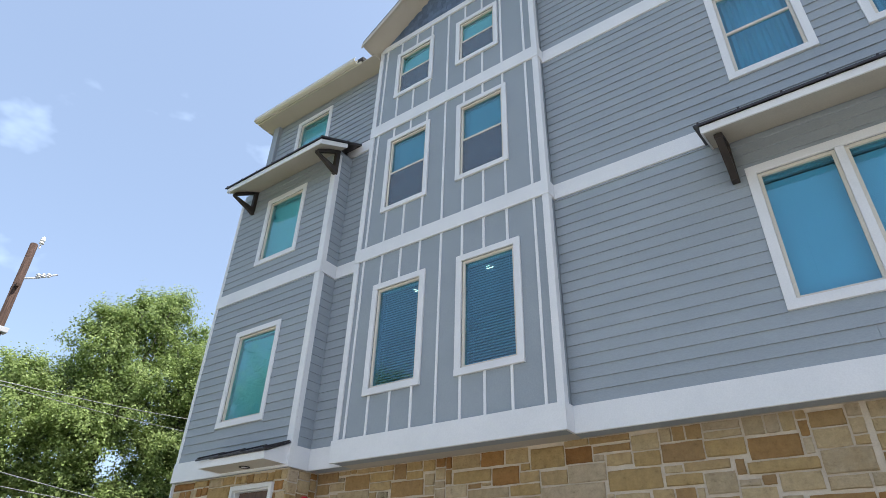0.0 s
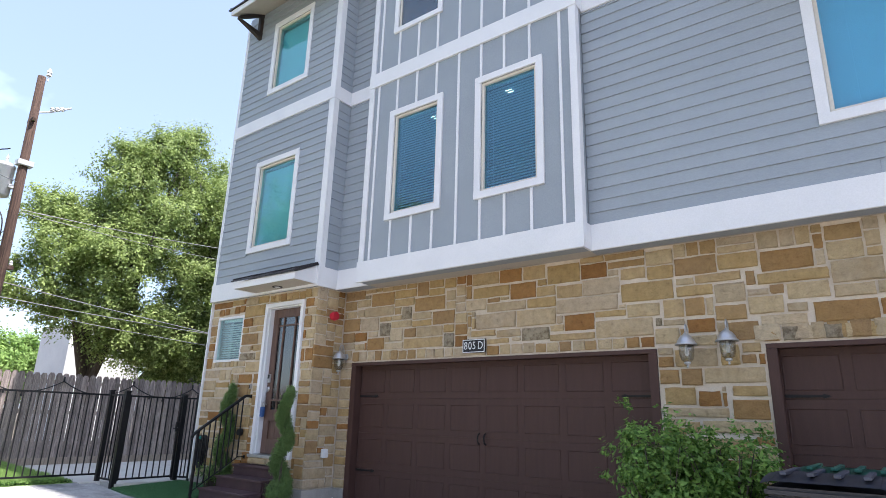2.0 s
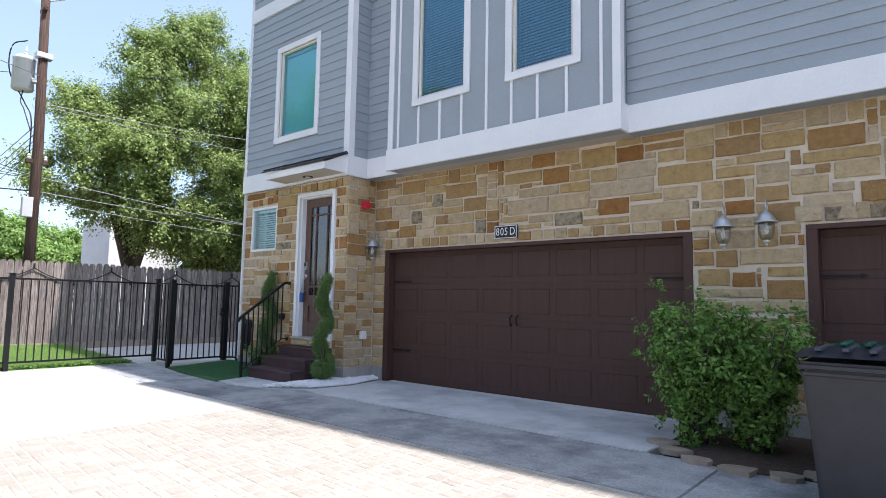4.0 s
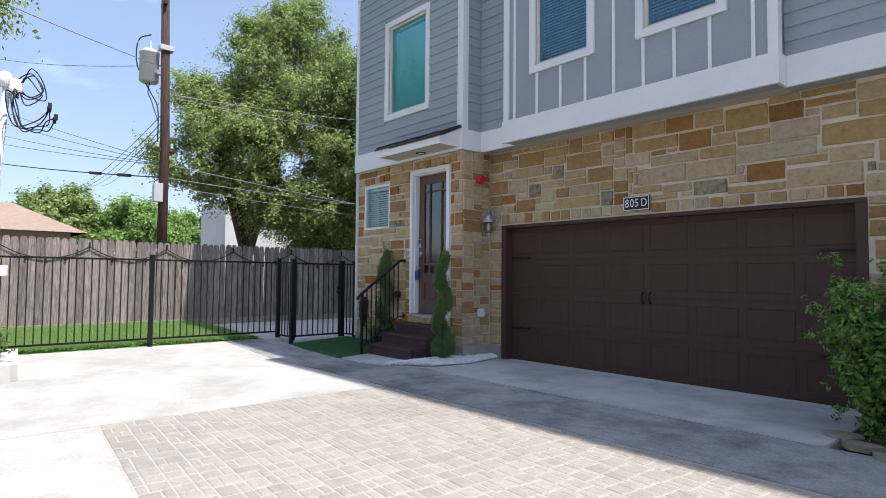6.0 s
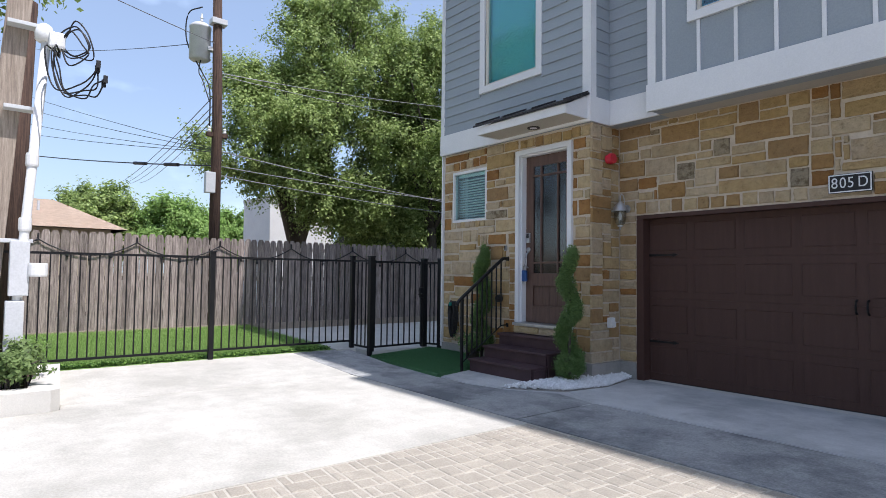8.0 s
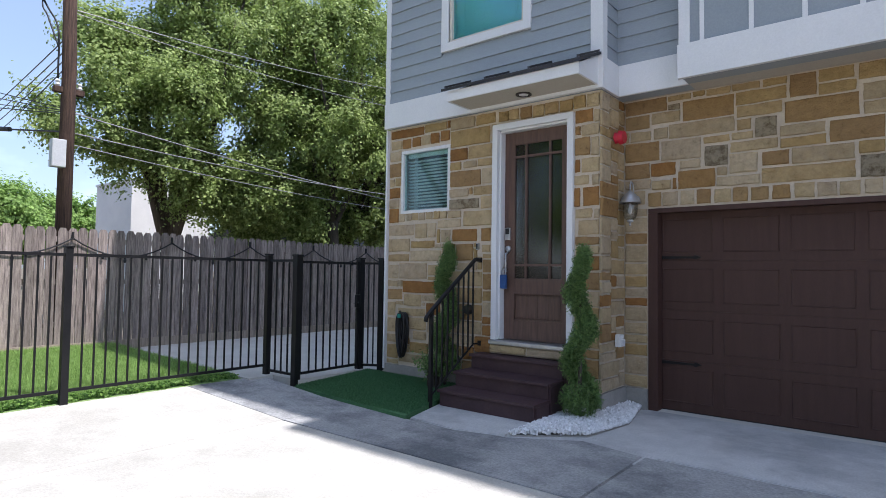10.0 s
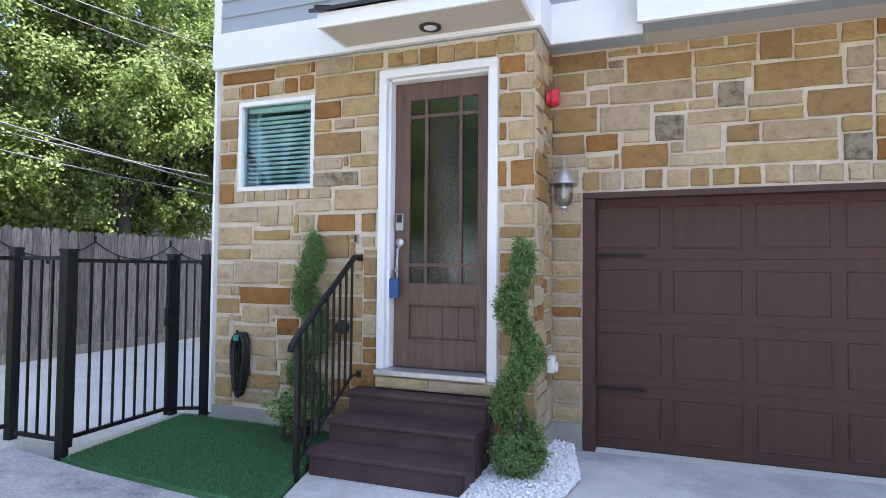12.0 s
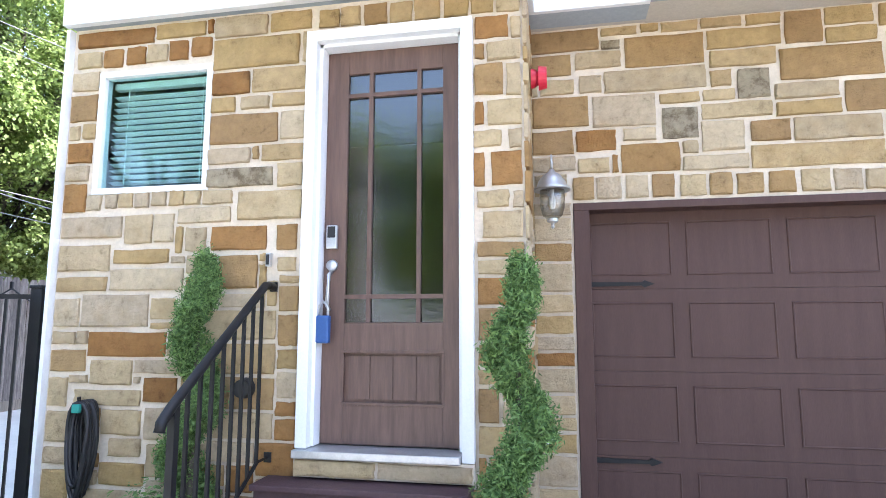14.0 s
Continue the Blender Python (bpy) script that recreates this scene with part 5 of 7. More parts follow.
def pebbles():
    poly = [(-7.40, 4.90), (-6.87, 5.33), (-6.77, 6.0), (-6.92, 6.72), (-7.08, 6.72), (-7.1, 6.12), (-7.42, 6.1), (-7.43, 5.45)]
    slab("pebble_bed", poly, 0.008, M_FOUND, "dark bed under the pebbles", 0.1, "planting bed")
    rng = random.Random(5)
    bm = bmesh.new()
    n = 0
    while n < 6500:
        x, y = rng.uniform(-7.45, -6.75), rng.uniform(4.9, 6.75)
        if not inside((x, y), poly):
            continue
        r = rng.uniform(0.007, 0.016)
        heap = 0.05 * max(0.0, 1 - ((x + 7.12) / 0.36) ** 2)
        m = Matrix.Translation((x, y, 0.012 + rng.uniform(0, 1) * heap + rng.uniform(0.2, 1.1) * r)) @ Euler([rng.uniform(0, 6) for _ in range(3)]).to_matrix().to_4x4() @ Matrix.Diagonal((r * rng.uniform(0.8, 1.4), r, r * rng.uniform(0.55, 0.9), 1))
        chip(bm, m, rng)
        n += 1
    ob = part("pebbles", bm, M_PEBBLE)
    tagged(ob, "loose white marble chips round the topiary", "pebbles", kind="stuff")


def chip(bm, m, rng):
    """A rough eight-cornered stone chip with cut ends."""
    lo = [bm.verts.new(m @ Vector((math.cos(a) * rng.uniform(0.7, 1.1), math.sin(a) * rng.uniform(0.7, 1.1), -0.6))) for a in (0, 1.5, 3.1, 4.6)]
    hi = [bm.verts.new(m @ Vector((math.cos(a) * rng.uniform(0.5, 1.0), math.sin(a) * rng.uniform(0.5, 1.0), 0.6))) for a in (0.3, 1.9, 3.4, 5.0)]
    bm.faces.new(lo[::-1]), bm.faces.new(hi)
    for k in range(4):
        bm.faces.new((lo[k], lo[(k + 1) % 4], hi[(k + 1) % 4], hi[k]))


pebbles()


# ---- wall fixtures ----
def lantern(x, y, z, label):
    """A wall lantern: back plate, gooseneck, metal hood, ribbed glass jar, finial."""
    t = thing("wall_lantern", (x, y, z), label, "wall lamp", "garage wall lanterns")
    yc = y - 0.15
    plate = bmesh.new()
    bmesh.ops.create_cone(plate, cap_ends=True, segments=20, radius1=0.055, radius2=0.045, depth=0.02, matrix=Matrix.Translation((x, y - 0.011, z - 0.06)) @ Matrix.Rotation(radians(90), 4, "X"))
    part("back_plate", plate, M_STEEL, t)
    arm = [(x, y - 0.02, z - 0.06), (x, y - 0.05, z - 0.02), (x, y - 0.06, z + 0.06), (x, y - 0.085, z + 0.115), (x, y - 0.125, z + 0.125), (x, yc, z + 0.09), (x, yc, z + 0.02)]
    part("arm", tube(bmesh.new(), arm, 0.008, 8), M_STEEL, t, "", True)
    part("hood", lathe(bmesh.new(), (x, yc, z - 0.10), [(0.098, 0.0), (0.112, -0.006), (0.112, 0.008), (0.095, 0.02), (0.082, 0.055), (0.055, 0.09), (0.022, 0.115), (0.012, 0.13)], 24), M_STEEL, t, "domed brushed metal hood", True)
    g = part("glass_jar", lathe(bmesh.new(), (x, yc, z - 0.285), [(0.03, 0.0), (0.058, 0.02), (0.074, 0.07), (0.078, 0.13), (0.076, 0.18)], 20), M_LANTERN, t, "ribbed clear glass jar", True)
    g.visible_shadow = False
    part("rib_ring", lathe(bmesh.new(), (x, yc, z - 0.287), [(0.02, -0.02), (0.034, -0.012), (0.034, 0.006), (0.02, 0.008)], 16), M_STEEL, t)
    part("finial", lathe(bmesh.new(), (x, yc, z - 0.345), [(0.004, 0.0), (0.012, 0.012), (0.008, 0.024), (0.014, 0.038)], 12), M_STEEL, t)
    part("bulb", lathe(bmesh.new(), (x, yc, z - 0.22), [(0.012, 0.0), (0.022, 0.03), (0.02, 0.06), (0.012, 0.09), (0.012, 0.115)], 12), M_CURTAIN, t)


lantern(-6.98, Y_GARAGE - 0.035, 2.27, "brushed metal wall lantern with glass jar beside the entry")
lantern(-1.60, Y_GARAGE - 0.035, 2.22, "brushed metal wall lantern with glass jar between the garages")
lantern(-1.19, Y_GARAGE - 0.035, 2.24, "brushed metal wall lantern with glass jar between the garages")


def fire_bell():
    t = thing("alarm_bell", (-7.06, 6.45, 2.85), "round red alarm sounder on the stone return", "alarm")
    bm = bmesh.new()
    for r, d, x in ((0.062, 0.03, -7.075), (0.05, 0.02, -7.052), (0.075, 0.05, -7.02)):
        bmesh.ops.create_cone(bm, cap_ends=True, segments=24, radius1=r, radius2=r * 0.86, depth=d, matrix=Matrix.Translation((x, 6.45, 2.85)) @ Matrix.Rotation(radians(90), 4, "Y"))
    part("body", bm, M_RED, t)


fire_bell()


def outlet_cover():
    t = thing("outlet_cover", (-7.08, 6.48, 0.72), "white weatherproof outlet cover on the stone return", "outlet")
    part("box", boxes((-7.09, 6.43, 0.66, -7.03, 6.53, 0.79), bevel=0.01), M_PVC, t)
    part("flap", boxes((-7.029, 6.44, 0.67, -7.01, 6.52, 0.74), bevel=0.006), M_PVC, t)


outlet_cover()


def house_sign():
    x0, x1, z0, z1, y = -4.635, -4.26, 2.17, 2.358, Y_GARAGE - 0.06
    t = thing("house_number_sign", ((x0 + x1) / 2, y, z0), "black house number sign with white digits above the garage", "sign")
    part("board", boxes((x0, y, z0, x1, y + 0.025, z1), bevel=0.004), M_SIGN, t)
    w = 0.011
    i = 0.005
    part("border", boxes((x0 + i, y - 0.003, z0 + i, x1 - i, y - 0.0005, z0 + i + w), (x0 + i, y - 0.003, z1 - i - w, x1 - i, y - 0.0005, z1 - i),
                         (x0 + i, y - 0.003, z0 + i + w, x0 + i + w, y - 0.0005, z1 - i - w), (x1 - i - w, y - 0.003, z0 + i + w, x1 - i, y - 0.0005, z1 - i - w)), M_WHITE, t)
    for ch, dx, wide in (("8", -0.130, 0.82), ("0", -0.058, 0.82), ("5", 0.009, 0.82), ("D", 0.112, 0.82)):
        cu = bpy.data.curves.new("digit", "FONT")
        cu.body, cu.size, cu.extrude, cu.align_x, cu.align_y = ch, 0.15, 0.0015, "CENTER", "CENTER"
        tmp = new("digit_curve", cu)
        me = bpy.data.meshes.new_from_object(tmp.evaluated_get(bpy.context.evaluated_depsgraph_get()))
        bpy.data.objects.remove(tmp)
        me.materials.clear()
        me.materials.append(M_WHITE)
        d = new("digit", me)
        d.parent = t
        d.matrix_basis = Matrix.Translation(Vector(((x0 + x1) / 2 + dx, y - 0.002, (z0 + z1) / 2)) - t.location) @ Matrix.Rotation(radians(90), 4, "X") @ Matrix.Diagonal((wide, 1, 1, 1))


house_sign()


def hose_coil():
    x, y, z = -9.735, Y_ENTRY - 0.05, 0.89
    t = thing("hose_coil", (x, y, z), "coiled black cable hanging on a wall hook", "hose")
    rng = random.Random(4)
    for k in range(13):
        w, h, dy = 0.05 + rng.uniform(0, 0.045), 0.51 + rng.uniform(-0.04, 0.06), -0.008 * k
        pts = [(x + w * math.sin(a) * (0.75 + 0.25 * math.cos(a)), y + dy + 0.006 * math.sin(3 * a + k), z - h / 2 + h / 2 * math.cos(a)) for a in [2 * math.pi * j / 18 for j in range(19)]]
        part("coil", tube(bmesh.new(), pts, 0.012, 6), M_CABLE, t, "", True)
    part("hook", tube(bmesh.new(), [(x, y + 0.05, z - 0.02), (x, y - 0.09, z - 0.02), (x, y - 0.1, z + 0.03)], 0.012, 6), M_IRON, t)
    part("end_cap", boxes((x - 0.025, y - 0.125, z - 0.06, x + 0.025, y - 0.10, z - 0.01), bevel=0.006), surf("teal_cap", (0.02, 0.22, 0.18), (0.03, 0.28, 0.22)), t, "teal plastic plug end")


hose_coil()


def spigot():
    t = thing("wall_spigot", (-8.66, Y_ENTRY - 0.06, 0.98), "round dark cover on the stone behind the railing", "cover")
    bm = bmesh.new()
    bmesh.ops.create_cone(bm, cap_ends=True, segments=20, radius1=0.06, radius2=0.05, depth=0.06, matrix=Matrix.Translation((-8.74, Y_ENTRY - 0.06, 0.98)) @ Matrix.Rotation(radians(90), 4, "X"))
    part("cover", bm, M_BLACK, t)


spigot()


# ---- bed edging ----
def bed_edging():
    rng = random.Random(12)
    ring = [(-1.9, 5.55), (-1.72, 5.24), (-1.45, 5.06), (-1.12, 4.97), (-0.8, 5.02), (-0.55, 5.2), (-0.4, 5.5)]
    for k, (x, y) in enumerate(ring):
        n = 7
        out = [(x + math.cos(6.283 * i / n) * rng.uniform(0.11, 0.19), y + math.sin(6.283 * i / n) * rng.uniform(0.08, 0.13)) for i in range(n)]
        ob = part("edging_stone", prism(bmesh.new(), out, 0.0, 0.03 + rng.uniform(0, 0.015)), M_FLAG)
        tagged(ob, "flat tan flagstone edging the mulch bed", "stone", "edging stones of the bed")


bed_edging()


# ---- bins ----
def wheelie_bin(x, y, lid, label):
    t = thing("wheelie_bin", (x, y, 0), label, "bin", "wheelie bins")
    bm = bmesh.new()
    def ring(w, d, z):
        return [bm.verts.new((x + sx * w, y + sy * d, z)) for sx, sy in ((-1, -1), (1, -1), (1, 1), (-1, 1))]
    rings = [ring(0.25, 0.27, 0.03), ring(0.27, 0.29, 0.30), ring(0.315, 0.345, 0.86), ring(0.335, 0.365, 0.865), ring(0.335, 0.365, 0.93)]
    for p, q in zip(rings, rings[1:]):
        for k in range(4):
            bm.faces.new((p[k], p[(k + 1) % 4], q[(k + 1) % 4], q[k]))
    bm.faces.new(rings[0][::-1]), bm.faces.new(rings[-1])
    bmesh.ops.bevel(bm, geom=bm.edges[:], offset=0.02, segments=2, affect="EDGES")
    part("body", bm, M_BINBODY, t)
    bm = bmesh.new()
    n = 10
    rows = []
    for k in range(n + 1):
        f = k / n
        zz = 0.94 + 0.07 * math.sin(math.pi * (0.12 + 0.76 * f))
        rows.append([bm.verts.new((x + sx * 0.35, y - 0.39 + 0.78 * f, zz + (0.0 if abs(sx) < 0.99 else -0.02))) for sx in (-1, -0.8, -0.4, 0, 0.4, 0.8, 1)])
    for p, q in zip(rows, rows[1:]):
        for k in range(6):
            bm.faces.new((p[k], p[k + 1], q[k + 1], q[k]))
    bmesh.ops.solidify(bm, geom=bm.faces[:], thickness=0.025)
    l = part("lid", bm, lid, t, "domed plastic lid")
    for sx in (-0.22, -0.07, 0.07, 0.22):
        part("lid_rib", boxes((x + sx - 0.02, y - 0.33, 1.0, x + sx + 0.02, y + 0.30, 1.022), bevel=0.006), lid, l)
    part("handle", tube(bmesh.new(), [(x - 0.24, y + 0.36, 0.90), (x - 0.24, y + 0.43, 0.93), (x + 0.24, y + 0.43, 0.93), (x + 0.24, y + 0.36, 0.90)], 0.014), M_BINBODY, t)
    for sx in (-0.25, 0.25):
        w = bmesh.new()
        bmesh.ops.create_cone(w, cap_ends=True, segments=24, radius1=0.125, radius2=0.125, depth=0.05, matrix=Matrix.Translation((x + sx, y + 0.30, 0.126)) @ Matrix.Rotation(radians(90), 4, "Y"))
        part("wheel", w, M_BLACK, t)


wheelie_bin(-0.27, 4.72, M_BINLID, "dark grey wheelie bin with slate lid beside the shrub")
wheelie_bin(-0.22, 5.56, M_BINGREEN, "dark grey wheelie bin with green lid by the garage")


# ---- utility corner ----
def planter():
    t = structure("kerb", prism(bmesh.new(), [(-9.05, -6), (-9.05, 0.62), (-9.12, 0.70), (-10.9, 0.88), (-10.9, 0.66), (-9.32, 0.46), (-9.30, -6)], -0.1, 0.20), M_CONC2, "pale concrete kerb round the planter", "kerb")
    structure("planter_soil", prism(bmesh.new(), [(-9.31, -6), (-9.33, 0.45), (-10.9, 0.65), (-10.93, -6)], -0.1, 0.12), M_MULCH, "gravelly soil in the planter", "planting bed")


planter()


def leaning_post(x, y_low, y_top, w, top):
    bm = boxes((x - w, -w, 0.0, x + w, w, top), bevel=0.012)
    for v in bm.verts:
        v.co.y += y_low + (y_top - y_low) * v.co.z / top
    return bm


def service_post():
    t = thing("service_post", (-10.25, 0.28, 0.1), "weathered square timber post with bolts", "post")
    part("timber", leaning_post(-10.25, 0.06, 0.32, 0.11, 4.42), M_POST, t)
    for z in (1.6, 3.0, 3.9):
        part("clamp", boxes((-10.15, 0.20, z, -9.99, 0.50, z + 0.04), bevel=0.004), M_GREYBOX, t)
    b = thing("round_pole", (-11.6, 0.36, 0.0), "weathered round wooden pole beside the planter", "pole")
    part("shaft", tube(bmesh.new(), [(-11.6, 0.36, 0.0), (-11.6, 0.46, 4.75)], [0.12, 0.10], 14), M_POLE, b, "", True)
    m = thing("meter_mast", (-9.95, 0.52, 0.1), "white electrical mast with meter boxes and weather head", "electric meter")
    part("conduit", tube(bmesh.new(), [(-9.95, 0.33, 0.1), (-9.95, 0.42, 1.7), (-9.95, 0.54, 3.75)], 0.045, 12), M_PVC, m, "", True)
    for z in (1.72, 2.4):
        part("coupling", lathe(bmesh.new(), (-9.95, 0.42 + (z - 1.7) * 0.058, z), [(0.055, 0.0), (0.06, 0.02), (0.06, 0.12), (0.055, 0.14)], 14), M_PVC, m)
    part("weather_head", lathe(bmesh.new(), (-9.95, 0.52, 3.74), [(0.06, 0.0), (0.085, 0.02), (0.09, 0.10), (0.07, 0.17), (0.03, 0.20)], 14), M_PVC, m, "", True)
    part("head_spout", boxes((-9.93, 0.55, 3.66, -9.80, 0.70, 3.84), bevel=0.03), M_PVC, m)
    part("meter_box", boxes((-10.03, 0.30, 1.05, -9.86, 0.47, 1.62), bevel=0.012), M_GREYBOX, m, "grey meter box")
    part("meter_dial", lathe(bmesh.new(), (-9.87, 0.54, 1.25), [(0.085, 0.0), (0.09, 0.02), (0.09, 0.12), (0.085, 0.14)], 18), M_PVC, m)
    part("breaker_box", boxes((-10.03, 0.28, 0.42, -9.87, 0.44, 1.0), bevel=0.012), M_GREYBOX, m, "grey breaker box")
    rng = random.Random(9)
    R = Vector((0.62, 0.78, 0))
    a = Vector((-9.86, 0.66, 3.74))
    for k in range(9):
        j = lambda v: v + rng.uniform(-0.05, 0.05)
        if k < 4:
            way = [(0.08, 0.12), (0.20, 0.24 - 0.04 * k), (0.36, 0.12 - 0.05 * k), (0.33, -0.10), (0.16, -0.12 - 0.03 * k), (0.05, -0.02)]
        else:
            way = [(0.06, -0.12), (0.10, -0.32 - 0.03 * (k - 4)), (0.22, -0.52 - 0.02 * (k - 4)), (0.38, -0.62 + 0.03 * (k - 4)), (0.50, -0.58 + 0.05 * (k - 4)), (0.55, -0.42 + 0.03 * (k - 4))]
        pts = [a + Vector((0, 0, -0.02 * k))] + [a + R * j(u) + Vector((0.03 * k - 0.1, -0.02 * k, j(v))) for u, v in way]
        w = thing("service_cable", tuple(pts[0]), "looped black service cable at the mast", "cable")
        part("wire", tube(bmesh.new(), smooth_path(pts, 6), 0.008, 6), M_CABLE, w, "", True)
        if k >= 4:
            e = pts[-1]
            part("connector", boxes((e.x - 0.015, e.y - 0.02, e.z - 0.03, e.x + 0.015, e.y + 0.02, e.z + 0.05), bevel=0.004), M_CABLE, w)


def smooth_path(pts, n):
    """A curve through the points, n steps between two."""
    p = [Vector(q) for q in pts]
    p = [p[0] * 2 - p[1]] + p + [p[-1] * 2 - p[-2]]
    out = []
    for i in range(1, len(p) - 2):
        for k in range(n):
            f = k / n
            a, b, c, d = p[i - 1], p[i], p[i + 1], p[i + 2]
            out.append(0.5 * ((2 * b) + (c - a) * f + (2 * a - 5 * b + 4 * c - d) * f * f + (3 * b - a - 3 * c + d) * f ** 3))
    return out + [p[-2]]


service_post()


def utility_pole():
    x, y = -15.25, 4.02
    t = thing("utility_pole", (x, y, 0), "tall brown wooden utility pole with transformer", "utility pole")
    part("shaft", tube(bmesh.new(), [(x, y, -0.3), (x, y, 4.5), (x - 0.03, y - 0.10, 8.95)], [0.118, 0.104, 0.085], 16), M_POLE, t, "", True)
    tx, ty = x - 0.26, y - 0.33
    can = part("transformer", lathe(bmesh.new(), (tx, ty, 5.86), [(0.18, 0.0), (0.215, 0.03), (0.215, 0.68), (0.225, 0.69), (0.225, 0.73), (0.15, 0.80), (0.05, 0.82)], 22), M_GREYBOX, t, "pale grey cylindrical transformer", True)
    part("bushing", lathe(bmesh.new(), (tx + 0.08, ty, 6.67), [(0.02, 0.0), (0.035, 0.03), (0.02, 0.06), (0.035, 0.09), (0.02, 0.13), (0.01, 0.2)], 10), M_PVC, can)
    part("transformer_bracket", boxes((tx + 0.12, ty + 0.10, 6.05, x, y, 6.13)), M_GREYBOX, t)
    part("junction_box", boxes((x + 0.05, y - 0.26, 2.98, x + 0.2, y - 0.06, 3.42), bevel=0.015), M_GREYBOX, t, "grey box strapped to the pole")
    part("pin_insulator", lathe(bmesh.new(), (x - 0.03, y + 0.03, 8.9), [(0.02, 0.0), (0.02, 0.12), (0.06, 0.14), (0.045, 0.19), (0.06, 0.22), (0.04, 0.30), (0.015, 0.34)], 12), M_PVC, t, "pale pole-top insulator")
    arm = part("line_bracket", tube(bmesh.new(), [(x, y - 0.05, 8.0), (x + 0.05, y + 0.22, 8.12), (x + 0.06, y + 0.62, 8.4)], 0.022, 8), M_GREYBOX, t, "grey metal line bracket")
    for f in (0.24, 0.34, 0.44):
        part("bell", lathe(bmesh.new(), (x + 0.05, y + f, 8.02 + 0.5 * f), [(0.012, 0.0), (0.055, 0.02), (0.03, 0.05), (0.055, 0.07), (0.02, 0.11)], 10), M_PVC, arm)
    part("pole_brace", boxes((x - 0.16, y - 0.14, 7.72, x + 0.16, y - 0.06, 7.80), bevel=0.008), M_POLE, t)
    part("pole_brace", boxes((x - 0.10, y - 0.20, 6.62, x + 0.13, y + 0.12, 6.74), bevel=0.008), M_GREYBOX, t, "grey pole band")
    for z, l in ((4.2, 0.22),):
        part("crossbar", boxes((x - 0.05, y - l, z, x + 0.05, y + l, z + 0.09), bevel=0.008), M_POLE, t)
        for dy in (-l + 0.06, l - 0.06):
            part("insulator", lathe(bmesh.new(), (x, y + dy, z + 0.09), [(0.02, 0.0), (0.04, 0.03), (0.025, 0.06), (0.04, 0.09), (0.015, 0.12)], 10), M_PVC, t)
    wires = [((x, y, 3.95), (-22.97, 2.18, 6.32), 0.12, 0.009), ((x, y, 3.92), (-23.04, 2.21, 6.02), 0.12, 0.009), ((x, y, 3.90), (-23.11, 2.23, 5.72), 0.14, 0.009), ((x, y, 3.88), (-23.18, 2.25, 5.44), 0.10, 0.010),
             ((x, y, 3.59), (-23.31, 2.3, 4.9), 0.12, 0.020), ((x, y, 6.30), (-21.87, 3.14, 8.01), 0.10, 0.011), ((x, y, 5.2), (-46.5, 7.3, 7.0), 0.3, 0.013), ((x, y, 5.0), (-46.4, 7.75, 7.1), 0.3, 0.013),
             ((x, y, 4.85), (-46.3, 8.2, 7.2), 0.3, 0.013), ((x, y, 4.7), (-46.2, 8.8, 7.3), 0.3, 0.013), ((x, y, 5.6), (-15.88, 17.4, 7.35), 0.3, 0.011), ((x, y, 5.55), (-15.9, 16.4, 6.5), 0.3, 0.009),
             ((x, y, 3.92), (-15.88, 14.72, 3.25), 0.10, 0.014), ((x, y, 3.40), (-15.88, 16.65, 3.16), 0.18, 0.011), ((x, y, 3.59), (-15.88, 12.32, 3.53), 0.08, 0.013), ((x, y, 6.2), (-9.9, -12, 8.8), 0.5, 0.011)]
    for a, b, sag, r in wires:
        w = thing("overhead_wire", a, "thin black overhead wire strung from the pole", "wire", "overhead wires")
        if -24 < b[0] < -20:
            b, sag = tuple(p + (q - p) * 3 for p, q in zip(a, b)), sag * 2
        line = sagging(a, b, sag, 30)
        part("wire", tube(bmesh.new(), line, r * 0.8, 5), M_CABLE if b[0] < -16 else M_WIRE, w)
        if r == 0.020:
            for k, m in ((2, 4), (4, 6)):
                part("splice", tube(bmesh.new(), [Vector(line[k]), Vector(line[k]).lerp(Vector(line[m]), 0.4)], 0.042, 8), M_CABLE, w, "thick black cable splice")
    d = bmesh.new()
    tube(d, smooth_path([(tx + 0.1, ty, 7.0), (tx - 0.2, ty - 0.2, 6.9), (tx - 0.25, ty - 0.2, 6.3), (tx + 0.05, ty + 0.05, 5.6), (x, y - 0.18, 5.2), (x, y - 0.16, 4.4)], 6), 0.014, 6)
    tube(d, smooth_path([(tx, ty + 0.2, 6.6), (x - 0.2, y - 0.35, 5.7), (x - 0.1, y - 0.3, 5.4), (x + 0.1, y - 0.2, 4.9)], 6), 0.012, 6)
    part("drop_cable", d, M_CABLE, t, "", True)


utility_pole()


